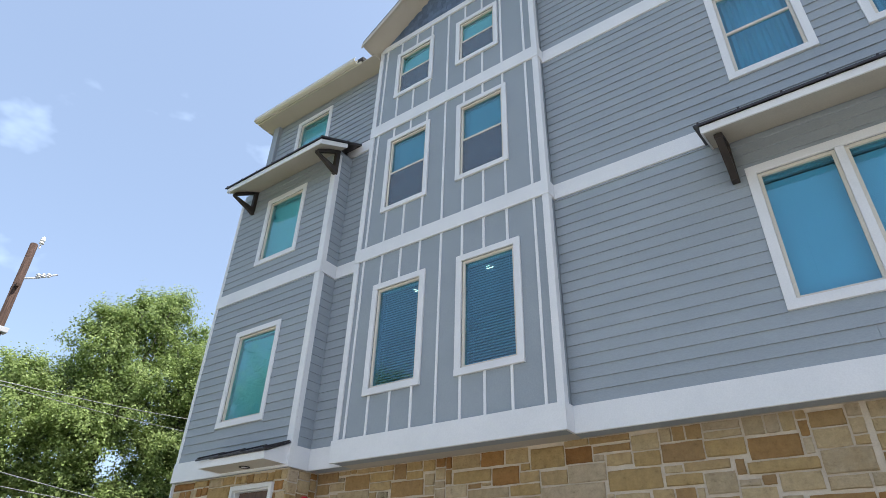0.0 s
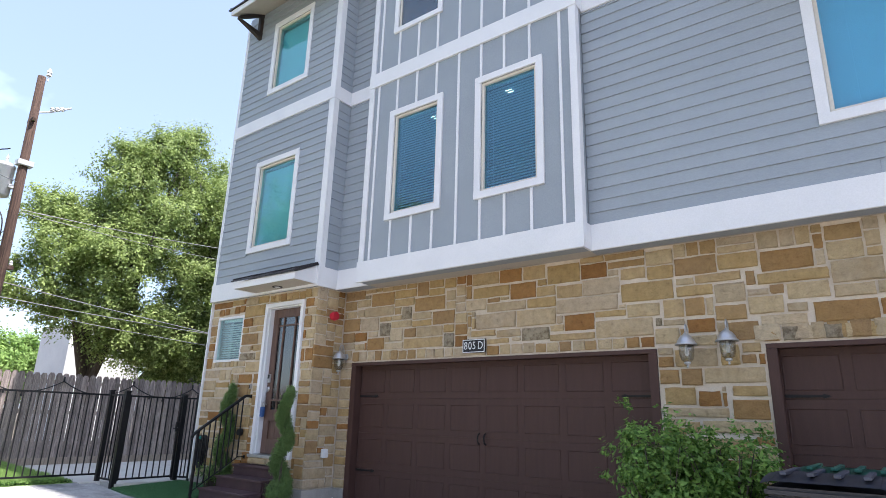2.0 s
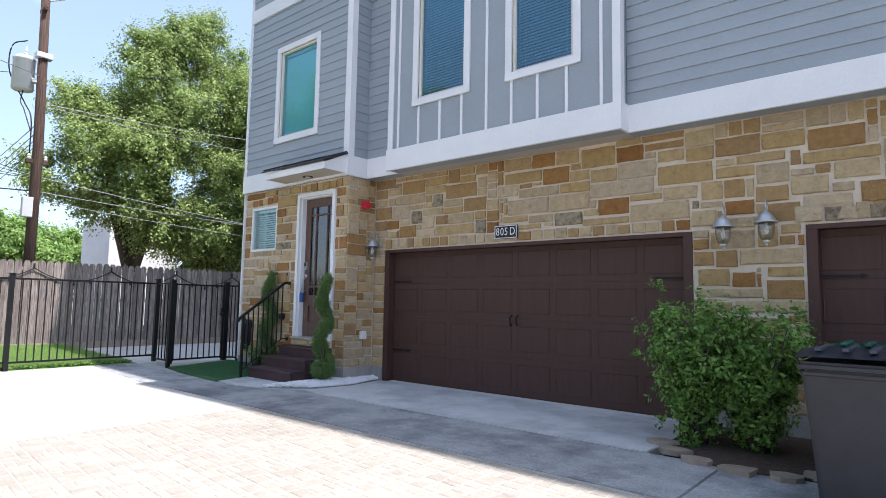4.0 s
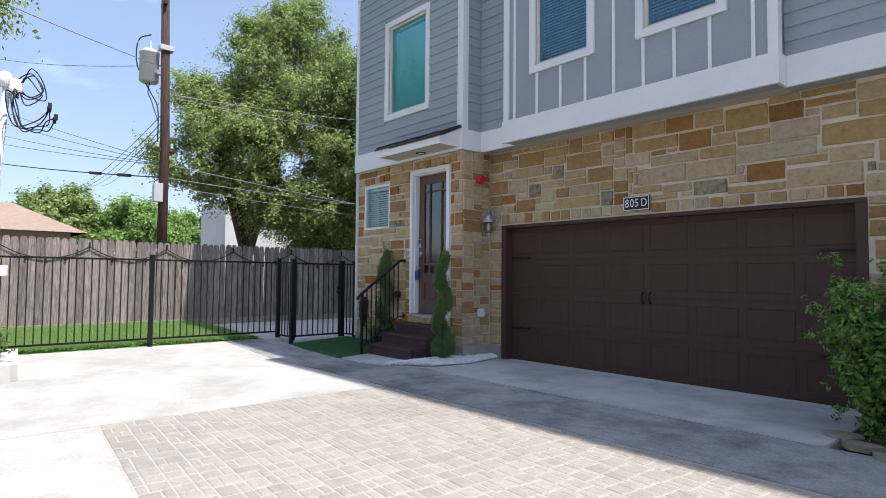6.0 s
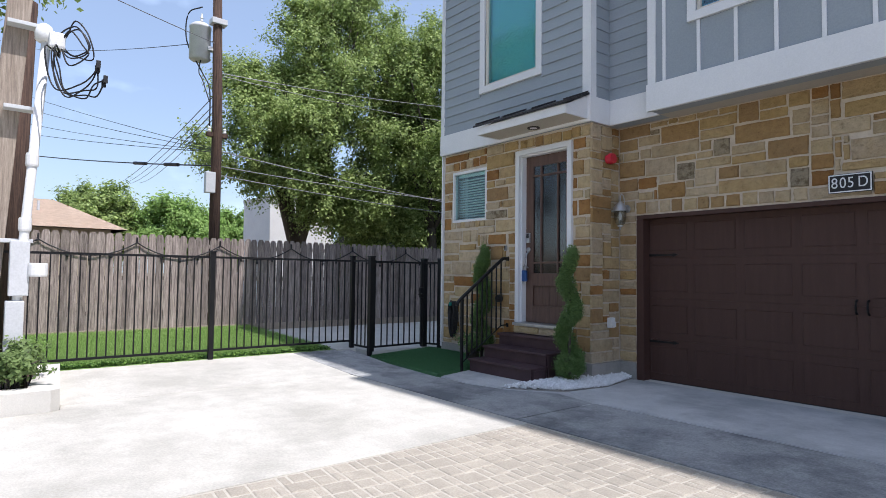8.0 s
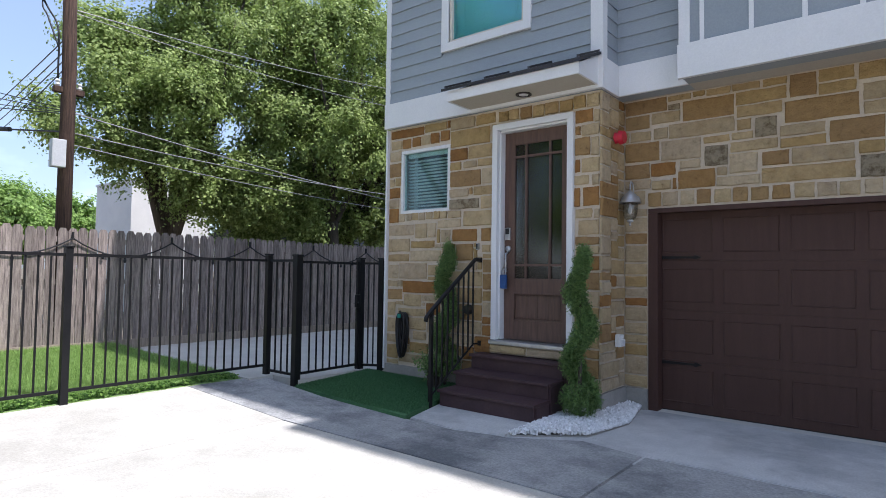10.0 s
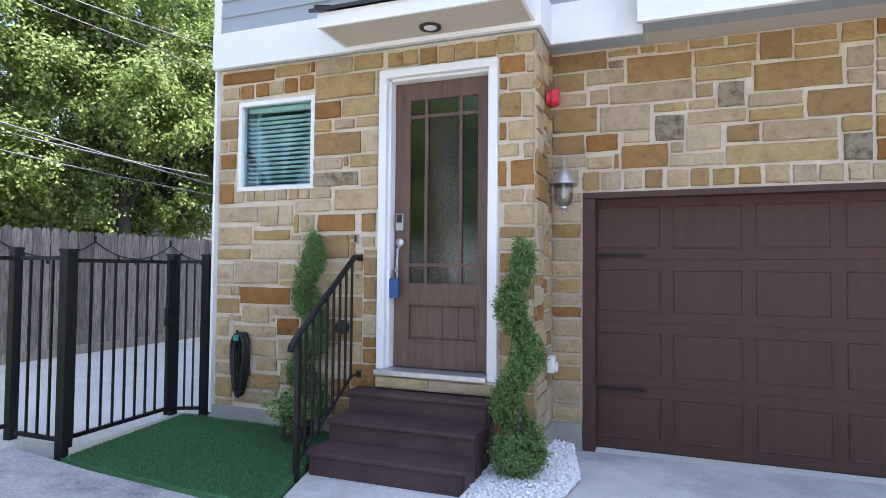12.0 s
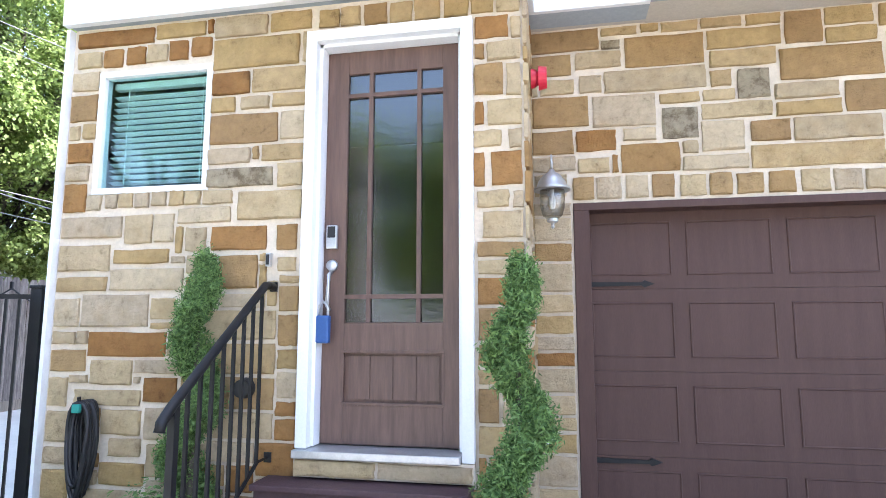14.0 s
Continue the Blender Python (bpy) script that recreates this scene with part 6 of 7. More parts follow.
# ---- buildings beyond ----
def far_buildings():
    t = thing("white_building", (-26, 14, 0), "plain white building behind the oak trees", "building")
    part("wall", boxes((-29, 9.66, -0.1, -26, 12.6, 4.5)), M_STUCCO, t)
    part("parapet", boxes((-29.03, 9.62, 4.5, -25.97, 12.64, 4.58)), M_STUCCO, t)
    g = thing("garden_shed", (-24, 17, 0), "dark brown shed with a sloping roof under the oaks", "shed")
    part("wall", boxes((-27, 13.4, -0.1, -23.4, 22, 2.3)), M_POLE, g)
    part("roof", prism(bmesh.new(), [(-27.4, 2.3), (-23.0, 2.3), (-23.0, 2.4), (-25.2, 3.5), (-27.4, 2.4)], 13.0, 22.4, "y"), M_ROOFSH, g)
    h = thing("tan_house", (-36, 0, 0), "low tan house with a brown shingle roof beyond the fence", "house")
    part("wall", boxes((-43, -9, -0.1, -33, 5.0, 3.2)), M_TANWALL, h)
    r = bmesh.new()
    e = [r.verts.new(p) for p in ((-43.5, -9.5, 3.2), (-32.4, -9.5, 3.2), (-32.4, 5.6, 3.2), (-43.5, 5.6, 3.2), (-38, -4.5, 4.9), (-38, 3.2, 4.9))]
    for f in ((0, 1, 4), (1, 2, 5, 4), (2, 3, 5), (3, 0, 4, 5), (3, 2, 1, 0)):
        r.faces.new([e[i] for i in f])
    bmesh.ops.solidify(r, geom=r.faces[:], thickness=0.05)
    part("roof", r, M_TANROOF, h, "brown shingle hip roof")
    for y in (1.0, 2.4):
        part("vent_pipe", tube(bmesh.new(), [(-35.4, y, 4.0), (-35.4, y, 4.55)], 0.06, 8), M_GREYBOX, h)


far_buildings()


# ---- grass ----
def grass(name, spots, size, material, seed, label, slope):
    rng = np.random.default_rng(seed)
    n = len(spots)
    pts = np.column_stack([spots, slope(spots[:, 0], spots[:, 1])])
    an = rng.uniform(0, 2 * np.pi, n)
    side = np.column_stack([np.cos(an), np.sin(an), np.zeros(n)]) * 0.0045
    h = size * rng.uniform(0.6, 1.3, n)
    tip = pts + np.column_stack([rng.normal(0, 0.35, n) * h, rng.normal(0, 0.35, n) * h, h])
    v = np.stack([pts - side, pts + side, tip], 1)
    me = bpy.data.meshes.new(name)
    me.vertices.add(3 * n), me.loops.add(3 * n), me.polygons.add(n)
    me.vertices.foreach_set("co", v.reshape(-1))
    me.loops.foreach_set("vertex_index", np.arange(3 * n, dtype=np.int32))
    me.polygons.foreach_set("loop_start", np.arange(0, 3 * n, 3, dtype=np.int32))
    me.update()
    me.materials.append(material)
    tagged(new(name, me), label, "grass", kind="stuff")


rng = np.random.default_rng(2)
sp = np.column_stack([rng.uniform(-14.7, -11.28, 90000), rng.uniform(0.5, 4.6, 90000)])
grass("grass", sp, 0.05, M_GRASS, 3, "short bright green grass blades of the lawn", lambda x, y: np.where(x < -11.4, 0.11 + (-11.4 - x) * 0.0254, 0.088 + (-11.06 - x) * 0.065))
sp = np.column_stack([rng.uniform(-10.42, -8.5, 60000), rng.uniform(4.8, 6.13, 60000)])
sp = sp[(sp[:, 1] > 4.935 - (sp[:, 0] + 10.45) * 0.097) & (sp[:, 0] < -8.5 - (sp[:, 1] - 4.8) * 0.2)]
GROUND_COVER = 5200
gc = np.column_stack([rng.uniform(-11.30, -11.07, GROUND_COVER), rng.uniform(0.7, 4.6, GROUND_COVER), rng.uniform(0.09, 0.135, GROUND_COVER)])
gc[:, 0] += 0.03 * np.sin(gc[:, 1] * 21) - 0.02
tagged(new("ground_cover", leaves_mesh("ground_cover", gc, np.tile([0.3, 0, 0.9], (GROUND_COVER, 1)), 0.026, M_BUSH, 9)), "low dark green creeping plants under the iron fence", "ground cover", kind="stuff")
grass("turf_pile", sp, 0.022, M_TURFBLADE, 4, "short dark green artificial turf pile", lambda x, y: 0.028 + np.clip(y - 4.8, 0, 2) * 0.045)


# ---- pieces of the walls, last ----
def lap_boards(wall, x0, x1, z0, z1, y, holes, step=0.152):
    """Lap siding: a board a course, cut at the openings."""
    cache = {}
    z = z0
    while z < z1 - 0.01:
        h = min(step, z1 - z)
        cuts = sorted((a, b) for a, b, c, d in holes if c < z + h - 0.005 and d > z + 0.005)
        x = x0
        for a, b in cuts + [(x1, x1)]:
            if a - x > 0.03:
                xa = x
                while xa < a - 0.02:
                    xb = min(a, xa + random.uniform(2.6, 3.66))
                    if a - xb < 0.5:
                        xb = a
                    L = round(xb - xa - 0.002, 3)
                    key = (L, round(h, 3))
                    if key not in cache:
                        cache[key] = mesh_of("board", prism(bmesh.new(), [(0.0, 0.0), (-0.023, 0.0), (-0.0225, 0.004), (-0.006, h + 0.012), (0.0, h + 0.012)], 0, L, "x"), M_SIDING)
                    o = new("board", cache[key])
                    o.parent, o.location = wall, (xa + 0.001, y, z)
                    xa = xb
            x = max(x, b)
        z += step


for w, x0, x1, y, spans, holes in ((WALL_BLOCK, XL, XP + 0.02, Y_BLOCK, ((BAND1[1], BAND2[0]), (BAND2[1], 9.55)), BLOCK_WINS),
                                   (WALL_STRIP, XP + 0.02, XB0 - 0.01, Y_SIDE, ((BAND1[1], BAND2[0]), (BAND2[1], 9.6)), []),
                                   (WALL_TOP, XL, XB0 - 0.01, Y_SIDE, ((9.97, 12.0),), [TOP_WIN]),
                                   (WALL_RIGHT, XB1 + 0.01, 4.2, Y_SIDE, ((BAND1[1], BAND2[0]), (BAND2[1], BAND3[0]), (BAND3[1], 13.5)), RIGHT_WINS)):
    for z0, z1 in spans:
        lap_boards(w, x0, x1, z0 + 0.002, z1 - 0.002, y - 0.001, holes)


def return_boards(wall, x, y0, y1, z0, z1, step=0.152):
    me = mesh_of("board", prism(bmesh.new(), [(0.0, 0.0), (0.019, 0.0), (0.0185, 0.004), (0.006, step + 0.012), (0.0, step + 0.012)], y0, y1, "y"), M_SIDING)
    z = z0
    while z < z1 - step * 0.5:
        o = new("board", me)
        o.parent, o.location = wall, (x, 0, z)
        z += step


for z0, z1 in ((BAND1[1], BAND2[0]), (BAND2[1], 9.5)):
    return_boards(WALL_BRET, XP + 0.021, Y_BLOCK + 0.091, Y_SIDE - 0.001, z0 + 0.002, z1)


def battens():
    xs = [-6.18, -5.76, -5.34, -4.94, -4.51, -4.10, -3.70, -3.29, -2.83]
    for (z0, z1), wins in zip(((BAND1[1], BAND2[0]), (BAND2[1], BAND3[0]), (BAND3[1], 12.2)), (BAY_WINS[:2], BAY_WINS[2:4], BAY_WINS[4:])):
        for x in xs:
            x += random.uniform(-0.004, 0.004)
            pieces = [(z0, z1)]
            for a, b, c, d in wins:
                if a - 0.02 < x < b + 0.02:
                    pieces = [(z0, c), (d, z1)]
            for a, b in pieces:
                part("batten", boxes((x - 0.02, Y_BAY - 0.018, a + 0.001, x + 0.02, Y_BAY - 0.001, b - 0.001), bevel=0.003), M_WHITE, WALL_BAY)


battens()


def ashlar(u0, u1, z0, z1, blocked, laid, rng, cu=0.036, cz=0.033):
    """Fills the face between the stones already laid with random rubble, round the openings."""
    nu, nz = max(1, round((u1 - u0) / cu)), max(1, round((z1 - z0) / cz))
    du, dz = (u1 - u0) / nu, (z1 - z0) / nz
    shut = blocked + [(u, u + w, z, z + h) for k, u, z, w, h in laid]
    used = [[any(a < u0 + (i + 0.5) * du < b and c < z0 + (j + 0.5) * dz < d for a, b, c, d in shut) for j in range(nz)] for i in range(nu)]
    out = []
    for j in range(nz):
        for i in range(nu):
            if used[i][j]:
                continue
            run = 0
            while i + run < nu and not used[i + run][j]:
                run += 1
            w = rng.choice((4, 5, 6, 7, 9, 11, 13))
            if run - w < 4:
                w = run if run < 18 else run // 2
            h, hh = rng.choice((3, 4, 4, 5, 5, 6)), 1
            while hh < h + 1 and j + hh < nz and all(not used[i + q][j + hh] for q in range(w)):
                hh += 1
            if hh == h + 1 and j + hh + 1 < nz:
                hh = h
            for q in range(w):
                for r in range(hh):
                    used[i + q][j + r] = True
            a, b, c, d = u0 + i * du, u0 + (i + w) * du, z0 + j * dz, z0 + (j + hh) * dz
            for e, f, g, k in shut:
                ou, oz = min(b, f) - max(a, e), min(d, k) - max(c, g)
                if ou > 0 and oz > 0:
                    if ou < oz:
                        a, b = (f, b) if a + b > e + f else (a, e)
                    else:
                        c, d = (k, d) if c + d > g + k else (c, g)
            if b - a > 0.05 and d - c > 0.05:
                out.append((rng.choice(("buff",) * 6 + ("golden",) * 3 + ("brown",) * 2 + ("russet",)), a, c, b - a, d - c))
    return out


def stone_mesh(w, h, rng, sink=0.02):
    """One dressed stone facing -y, its back at y = 0, with uneven corners and a pillowed face."""
    g = 0.009
    e = min(w, h) * 0.06
    outer, n = [], 3
    corners = [(-w / 2 + g, -h / 2 + g), (w / 2 - g, -h / 2 + g), (w / 2 - g, h / 2 - g), (-w / 2 + g, h / 2 - g)]
    for k in range(4):
        a, b = corners[k], corners[(k + 1) % 4]
        for q in range(n):
            f = q / n
            x, z = a[0] + (b[0] - a[0]) * f, a[1] + (b[1] - a[1]) * f
            s = 0.005 if q == 0 else 0.006
            outer.append((x * (1 - (0.002 / max(w, 0.1) if q == 0 else 0)) + rng.uniform(-s, s * 0.5) * (1 if x > 0 else -1), z * (1 - (0.0015 / max(h, 0.08) if q == 0 else 0)) + rng.uniform(-s, s * 0.5) * (1 if z > 0 else -1)))
    bm = bmesh.new()
    d = 0.015 + rng.uniform(0, 0.010)
    tilt, lean = rng.uniform(-0.03, 0.03), rng.uniform(-0.04, 0.04)
    back = [bm.verts.new((x, 0.004, z)) for x, z in outer]
    front = [bm.verts.new((x, -d * 0.8, z)) for x, z in outer]
    k = 1 - 2 * e / w, 1 - 2 * e / h
    face = [bm.verts.new((x * k[0], -d + tilt * x + lean * z - rng.uniform(0, 0.004), z * k[1])) for x, z in outer]
    mid = bm.verts.new((rng.uniform(-0.2, 0.2) * w, -d - 0.006, rng.uniform(-0.2, 0.2) * h))
    m = len(outer)
    for i in range(m):
        j = (i + 1) % m
        bm.faces.new((back[i], back[j], front[j], front[i]))
        bm.faces.new((front[i], front[j], face[j], face[i]))
        bm.faces.new((face[i], face[j], mid))
    return bm


def lay_stones(wall, stones, place, turn, near):
    """Hangs the stones on a wall; those past the near stretch are joined."""
    rng = random.Random(17)
    far = bmesh.new()
    for kind, u, z, w, h in stones:
        bm = stone_mesh(w, h, rng)
        m = place(u + w / 2, z + h / 2) @ Matrix.Rotation(turn, 4, "Z")
        if near(u + w / 2):
            o = new("stone", mesh_of("stone", bm, M_STONE[kind]))
            o.parent, o.matrix_basis = wall, m
        else:
            bm.transform(m)
            tmp = bpy.data.meshes.new("tmp")
            bm.to_mesh(tmp)
            bm.free()
            far.from_mesh(tmp)
            bpy.data.meshes.remove(tmp)
    if len(far.verts):
        o = part("stones_far", far, M_STONE_FAR, wall)
        o["kind"] = "stuff"


def soldier_row(u0, u1, z0, z1, rng):
    out, u = [], u0
    while u < u1 - 0.05:
        w = min(rng.uniform(0.13, 0.27), u1 - u)
        if u1 - u - w < 0.09:
            w = u1 - u
        out.append((rng.choice(("buff", "buff", "brown")), u, z0, w, z1 - z0))
        u += w
    return out


def course(kind, *stones):
    """Stones of one tone: the left edge, the bed height, the width and the height of each."""
    return [(kind, *q) for q in stones]


ENTRY_STONES = []
ENTRY_STONES += course("buff", (-9.07, 3.138, 0.378, 0.147), (-7.28, 3.129, 0.152, 0.156), (-9.55, 3.017, 0.163, 0.138), (-10.07, 3.015, 0.201, 0.126), (-8.47, 2.933, 0.083, 0.211), (-7.20, 2.968, 0.075, 0.144), (-10.09, 2.859, 0.213, 0.144), (-7.34, 2.838, 0.212, 0.130), (-8.87, 2.653, 0.208, 0.097), (-7.23, 2.623, 0.105, 0.207), (-10.09, 2.525, 0.093, 0.117), (-8.60, 2.448, 0.174, 0.196), (-7.34, 2.451, 0.217, 0.168), (-10.09, 2.251, 0.183, 0.118), (-9.08, 2.313, 0.301, 0.118), (-7.42, 2.331, 0.179, 0.114), (-7.22, 2.316, 0.093, 0.127), (-8.61, 2.156, 0.177, 0.162), (-9.92, 2.055, 0.121, 0.117), (-9.79, 2.063, 0.109, 0.113))
ENTRY_STONES += course("buff", (-9.69, 2.064, 0.116, 0.113), (-9.57, 2.060, 0.115, 0.113), (-9.45, 2.067, 0.115, 0.106), (-9.22, 2.064, 0.121, 0.108), (-9.10, 2.066, 0.216, 0.100), (-8.86, 1.955, 0.428, 0.195), (-9.26, 1.952, 0.368, 0.112), (-7.40, 1.980, 0.199, 0.114), (-7.20, 1.976, 0.079, 0.111), (-10.09, 1.877, 0.453, 0.152), (-9.63, 1.832, 0.207, 0.200), (-9.42, 1.837, 0.150, 0.194), (-7.37, 1.809, 0.240, 0.167), (-10.09, 1.663, 0.380, 0.189), (-9.20, 1.777, 0.154, 0.165), (-8.59, 1.644, 0.134, 0.106), (-9.71, 1.539, 0.520, 0.154), (-10.09, 1.318, 0.188, 0.195), (-9.90, 1.317, 0.489, 0.217), (-9.41, 1.364, 0.177, 0.149))
ENTRY_STONES += course("buff", (-8.95, 1.432, 0.306, 0.102), (-10.09, 1.211, 0.181, 0.099), (-9.91, 1.213, 0.084, 0.099), (-9.80, 0.970, 0.304, 0.165), (-9.50, 1.039, 0.321, 0.101), (-10.09, 0.834, 0.147, 0.193), (-9.90, 0.844, 0.471, 0.111), (-9.41, 0.656, 0.214, 0.204), (-10.09, 0.625, 0.258, 0.197), (-9.70, 0.677, 0.281, 0.163), (-9.64, 0.550, 0.230, 0.127), (-10.09, 0.492, 0.264, 0.118), (-9.38, 0.444, 0.218, 0.202), (-9.88, 0.256, 0.484, 0.124), (-9.37, 0.272, 0.252, 0.171))
ENTRY_STONES += course("golden", (-9.49, 3.172, 0.370, 0.113), (-8.69, 3.146, 0.287, 0.139), (-8.37, 3.140, 0.148, 0.129), (-8.23, 3.137, 0.145, 0.136), (-7.92, 3.120, 0.156, 0.154), (-7.77, 3.127, 0.174, 0.145), (-7.59, 3.128, 0.163, 0.138), (-7.43, 3.134, 0.152, 0.151), (-9.07, 2.925, 0.593, 0.213), (-8.80, 2.760, 0.382, 0.165), (-9.07, 2.642, 0.178, 0.116), (-8.66, 2.657, 0.246, 0.103), (-9.99, 2.530, 0.120, 0.119), (-8.72, 2.318, 0.290, 0.119), (-9.33, 2.064, 0.117, 0.113), (-9.27, 1.768, 0.064, 0.184), (-9.69, 1.707, 0.395, 0.106), (-10.09, 1.540, 0.373, 0.108), (-9.41, 1.306, 0.181, 0.058), (-10.09, 0.286, 0.204, 0.190))
ENTRY_STONES += course("golden", (-9.69, 0.386, 0.313, 0.150))
ENTRY_STONES += course("brown", (-8.08, 3.128, 0.159, 0.149), (-7.41, 2.855, 0.075, 0.109), (-10.09, 2.649, 0.213, 0.197), (-7.41, 2.636, 0.182, 0.202), (-9.07, 2.438, 0.469, 0.204), (-8.60, 1.772, 0.144, 0.169), (-8.97, 1.547, 0.269, 0.217), (-10.09, 1.044, 0.262, 0.153))
ENTRY_STONES += course("russet", (-10.07, 3.155, 0.577, 0.123), (-9.12, 3.179, 0.054, 0.106), (-9.39, 3.019, 0.150, 0.148), (-9.23, 3.031, 0.156, 0.141), (-9.87, 3.007, 0.159, 0.139), (-9.70, 3.015, 0.153, 0.135), (-7.41, 2.978, 0.213, 0.151), (-9.07, 2.760, 0.269, 0.159), (-7.41, 2.462, 0.069, 0.153), (-10.09, 2.370, 0.196, 0.152), (-10.09, 2.046, 0.174, 0.205), (-7.42, 2.105, 0.081, 0.213), (-7.32, 2.105, 0.191, 0.211), (-9.03, 1.777, 0.380, 0.165), (-9.83, 1.140, 0.550, 0.166), (-9.43, 0.873, 0.238, 0.162))
ENTRY_STONES += course("lichen", (-9.08, 2.166, 0.457, 0.137))
GARAGE_STONES = []
GARAGE_STONES += course("buff", (-6.82, 3.003, 0.310, 0.127), (-4.98, 2.949, 0.179, 0.164), (-7.05, 2.838, 0.237, 0.121), (-6.80, 2.839, 0.163, 0.134), (-6.64, 2.825, 0.644, 0.166), (-2.84, 2.796, 0.487, 0.216), (-4.98, 2.824, 0.179, 0.125), (-4.62, 2.755, 0.349, 0.168), (-0.22, 2.663, 0.447, 0.236), (-6.72, 2.599, 0.415, 0.225), (-6.04, 2.731, 0.208, 0.091), (-5.62, 2.713, 0.376, 0.119), (-4.27, 2.709, 0.632, 0.137), (-3.21, 2.604, 0.826, 0.192), (-1.31, 2.566, 0.321, 0.226), (-6.05, 2.614, 0.429, 0.117), (-4.45, 2.486, 0.657, 0.223), (-3.79, 2.480, 0.583, 0.229), (-2.29, 2.486, 0.395, 0.165), (-1.41, 2.443, 0.091, 0.214))
GARAGE_STONES += course("buff", (-0.62, 2.539, 0.383, 0.185), (-0.22, 2.523, 0.352, 0.139), (-6.53, 2.499, 0.217, 0.098), (-6.06, 2.405, 0.267, 0.209), (-5.53, 2.447, 0.502, 0.159), (-0.99, 2.414, 0.342, 0.198), (-4.11, 2.358, 0.382, 0.112), (-3.30, 2.384, 0.203, 0.096), (-2.69, 2.264, 0.708, 0.222), (-0.64, 2.415, 0.198, 0.105), (-7.11, 2.321, 0.292, 0.115), (-6.82, 2.301, 0.216, 0.113), (-6.18, 2.289, 0.404, 0.109), (-1.88, 2.355, 0.245, 0.088), (-1.32, 2.256, 0.115, 0.118), (-0.89, 2.287, 0.436, 0.127), (-7.10, 2.153, 0.223, 0.165), (-6.71, 2.128, 0.172, 0.162), (-6.53, 2.128, 0.160, 0.162), (-6.20, 2.128, 0.170, 0.153))
GARAGE_STONES += course("buff", (-5.51, 2.128, 0.178, 0.156), (-5.33, 2.128, 0.171, 0.149), (-5.16, 2.128, 0.167, 0.140), (-4.98, 2.128, 0.149, 0.144), (-4.06, 2.128, 0.172, 0.148), (-3.88, 2.128, 0.182, 0.143), (-3.70, 2.128, 0.177, 0.147), (-3.36, 2.128, 0.178, 0.133), (-3.00, 2.128, 0.169, 0.137), (-2.67, 2.128, 0.185, 0.134), (-2.49, 2.128, 0.157, 0.135), (-1.98, 2.158, 0.277, 0.191), (-0.54, 2.128, 0.178, 0.156), (-0.18, 2.128, 0.180, 0.162), (-1.62, 2.116, 0.303, 0.128), (-1.63, 1.895, 0.303, 0.212), (-1.49, 1.718, 0.598, 0.175), (-1.92, 1.371, 0.652, 0.110), (-1.55, 1.221, 0.676, 0.131))
GARAGE_STONES += course("golden", (-6.65, 3.220, 0.247, 0.075), (-6.40, 3.226, 0.129, 0.069), (-6.27, 3.215, 0.240, 0.080), (-6.03, 3.213, 0.262, 0.082), (-5.76, 3.210, 0.218, 0.085), (-5.31, 3.168, 0.285, 0.127), (-5.01, 3.132, 0.214, 0.163), (-4.52, 3.109, 0.457, 0.186), (-3.69, 3.097, 0.344, 0.198), (-3.33, 2.999, 0.470, 0.260), (-6.00, 3.071, 0.453, 0.139), (-5.31, 3.053, 0.302, 0.116), (-5.99, 2.946, 0.407, 0.126), (-4.50, 2.923, 0.605, 0.164), (-2.35, 2.943, 0.315, 0.150), (-2.03, 2.906, 0.319, 0.171), (-1.25, 2.924, 0.412, 0.189), (-3.49, 2.857, 0.284, 0.142), (-3.20, 2.801, 0.365, 0.178), (-5.99, 2.822, 0.143, 0.123))
GARAGE_STONES += course("golden", (-3.63, 2.710, 0.427, 0.143), (-2.35, 2.668, 0.622, 0.238), (-1.50, 2.804, 0.482, 0.109), (-0.88, 2.724, 0.658, 0.132), (-6.30, 2.731, 0.261, 0.085), (-1.71, 2.672, 0.399, 0.132), (-5.62, 2.606, 0.383, 0.107), (-1.87, 2.449, 0.239, 0.219), (-5.02, 2.484, 0.204, 0.125), (-2.69, 2.516, 0.397, 0.088), (-4.53, 2.386, 0.411, 0.100), (-5.78, 2.284, 0.755, 0.163), (-3.31, 2.266, 0.619, 0.096), (0.00, 2.128, 0.119, 0.160), (-1.10, 2.025, 0.197, 0.113), (-1.92, 1.493, 0.336, 0.203), (-1.23, 1.589, 0.338, 0.119))
GARAGE_STONES += course("brown", (-7.11, 3.132, 0.463, 0.163), (-5.54, 3.067, 0.231, 0.228), (-6.50, 2.990, 0.501, 0.221), (-7.11, 2.970, 0.280, 0.160), (-5.58, 2.832, 0.590, 0.221), (-1.71, 2.913, 0.461, 0.217), (-0.83, 2.857, 0.496, 0.229), (-7.11, 2.618, 0.386, 0.220), (-5.23, 2.609, 0.418, 0.213), (-1.63, 2.448, 0.220, 0.215), (-7.11, 2.436, 0.284, 0.173), (-5.77, 2.452, 0.240, 0.151), (-1.32, 2.373, 0.322, 0.178), (-6.55, 2.290, 0.375, 0.205), (-0.41, 2.290, 0.542, 0.219), (-1.21, 2.154, 0.310, 0.211), (-6.86, 2.128, 0.155, 0.165), (-6.37, 2.128, 0.156, 0.162), (-6.03, 2.128, 0.150, 0.155), (-5.87, 2.128, 0.168, 0.146))
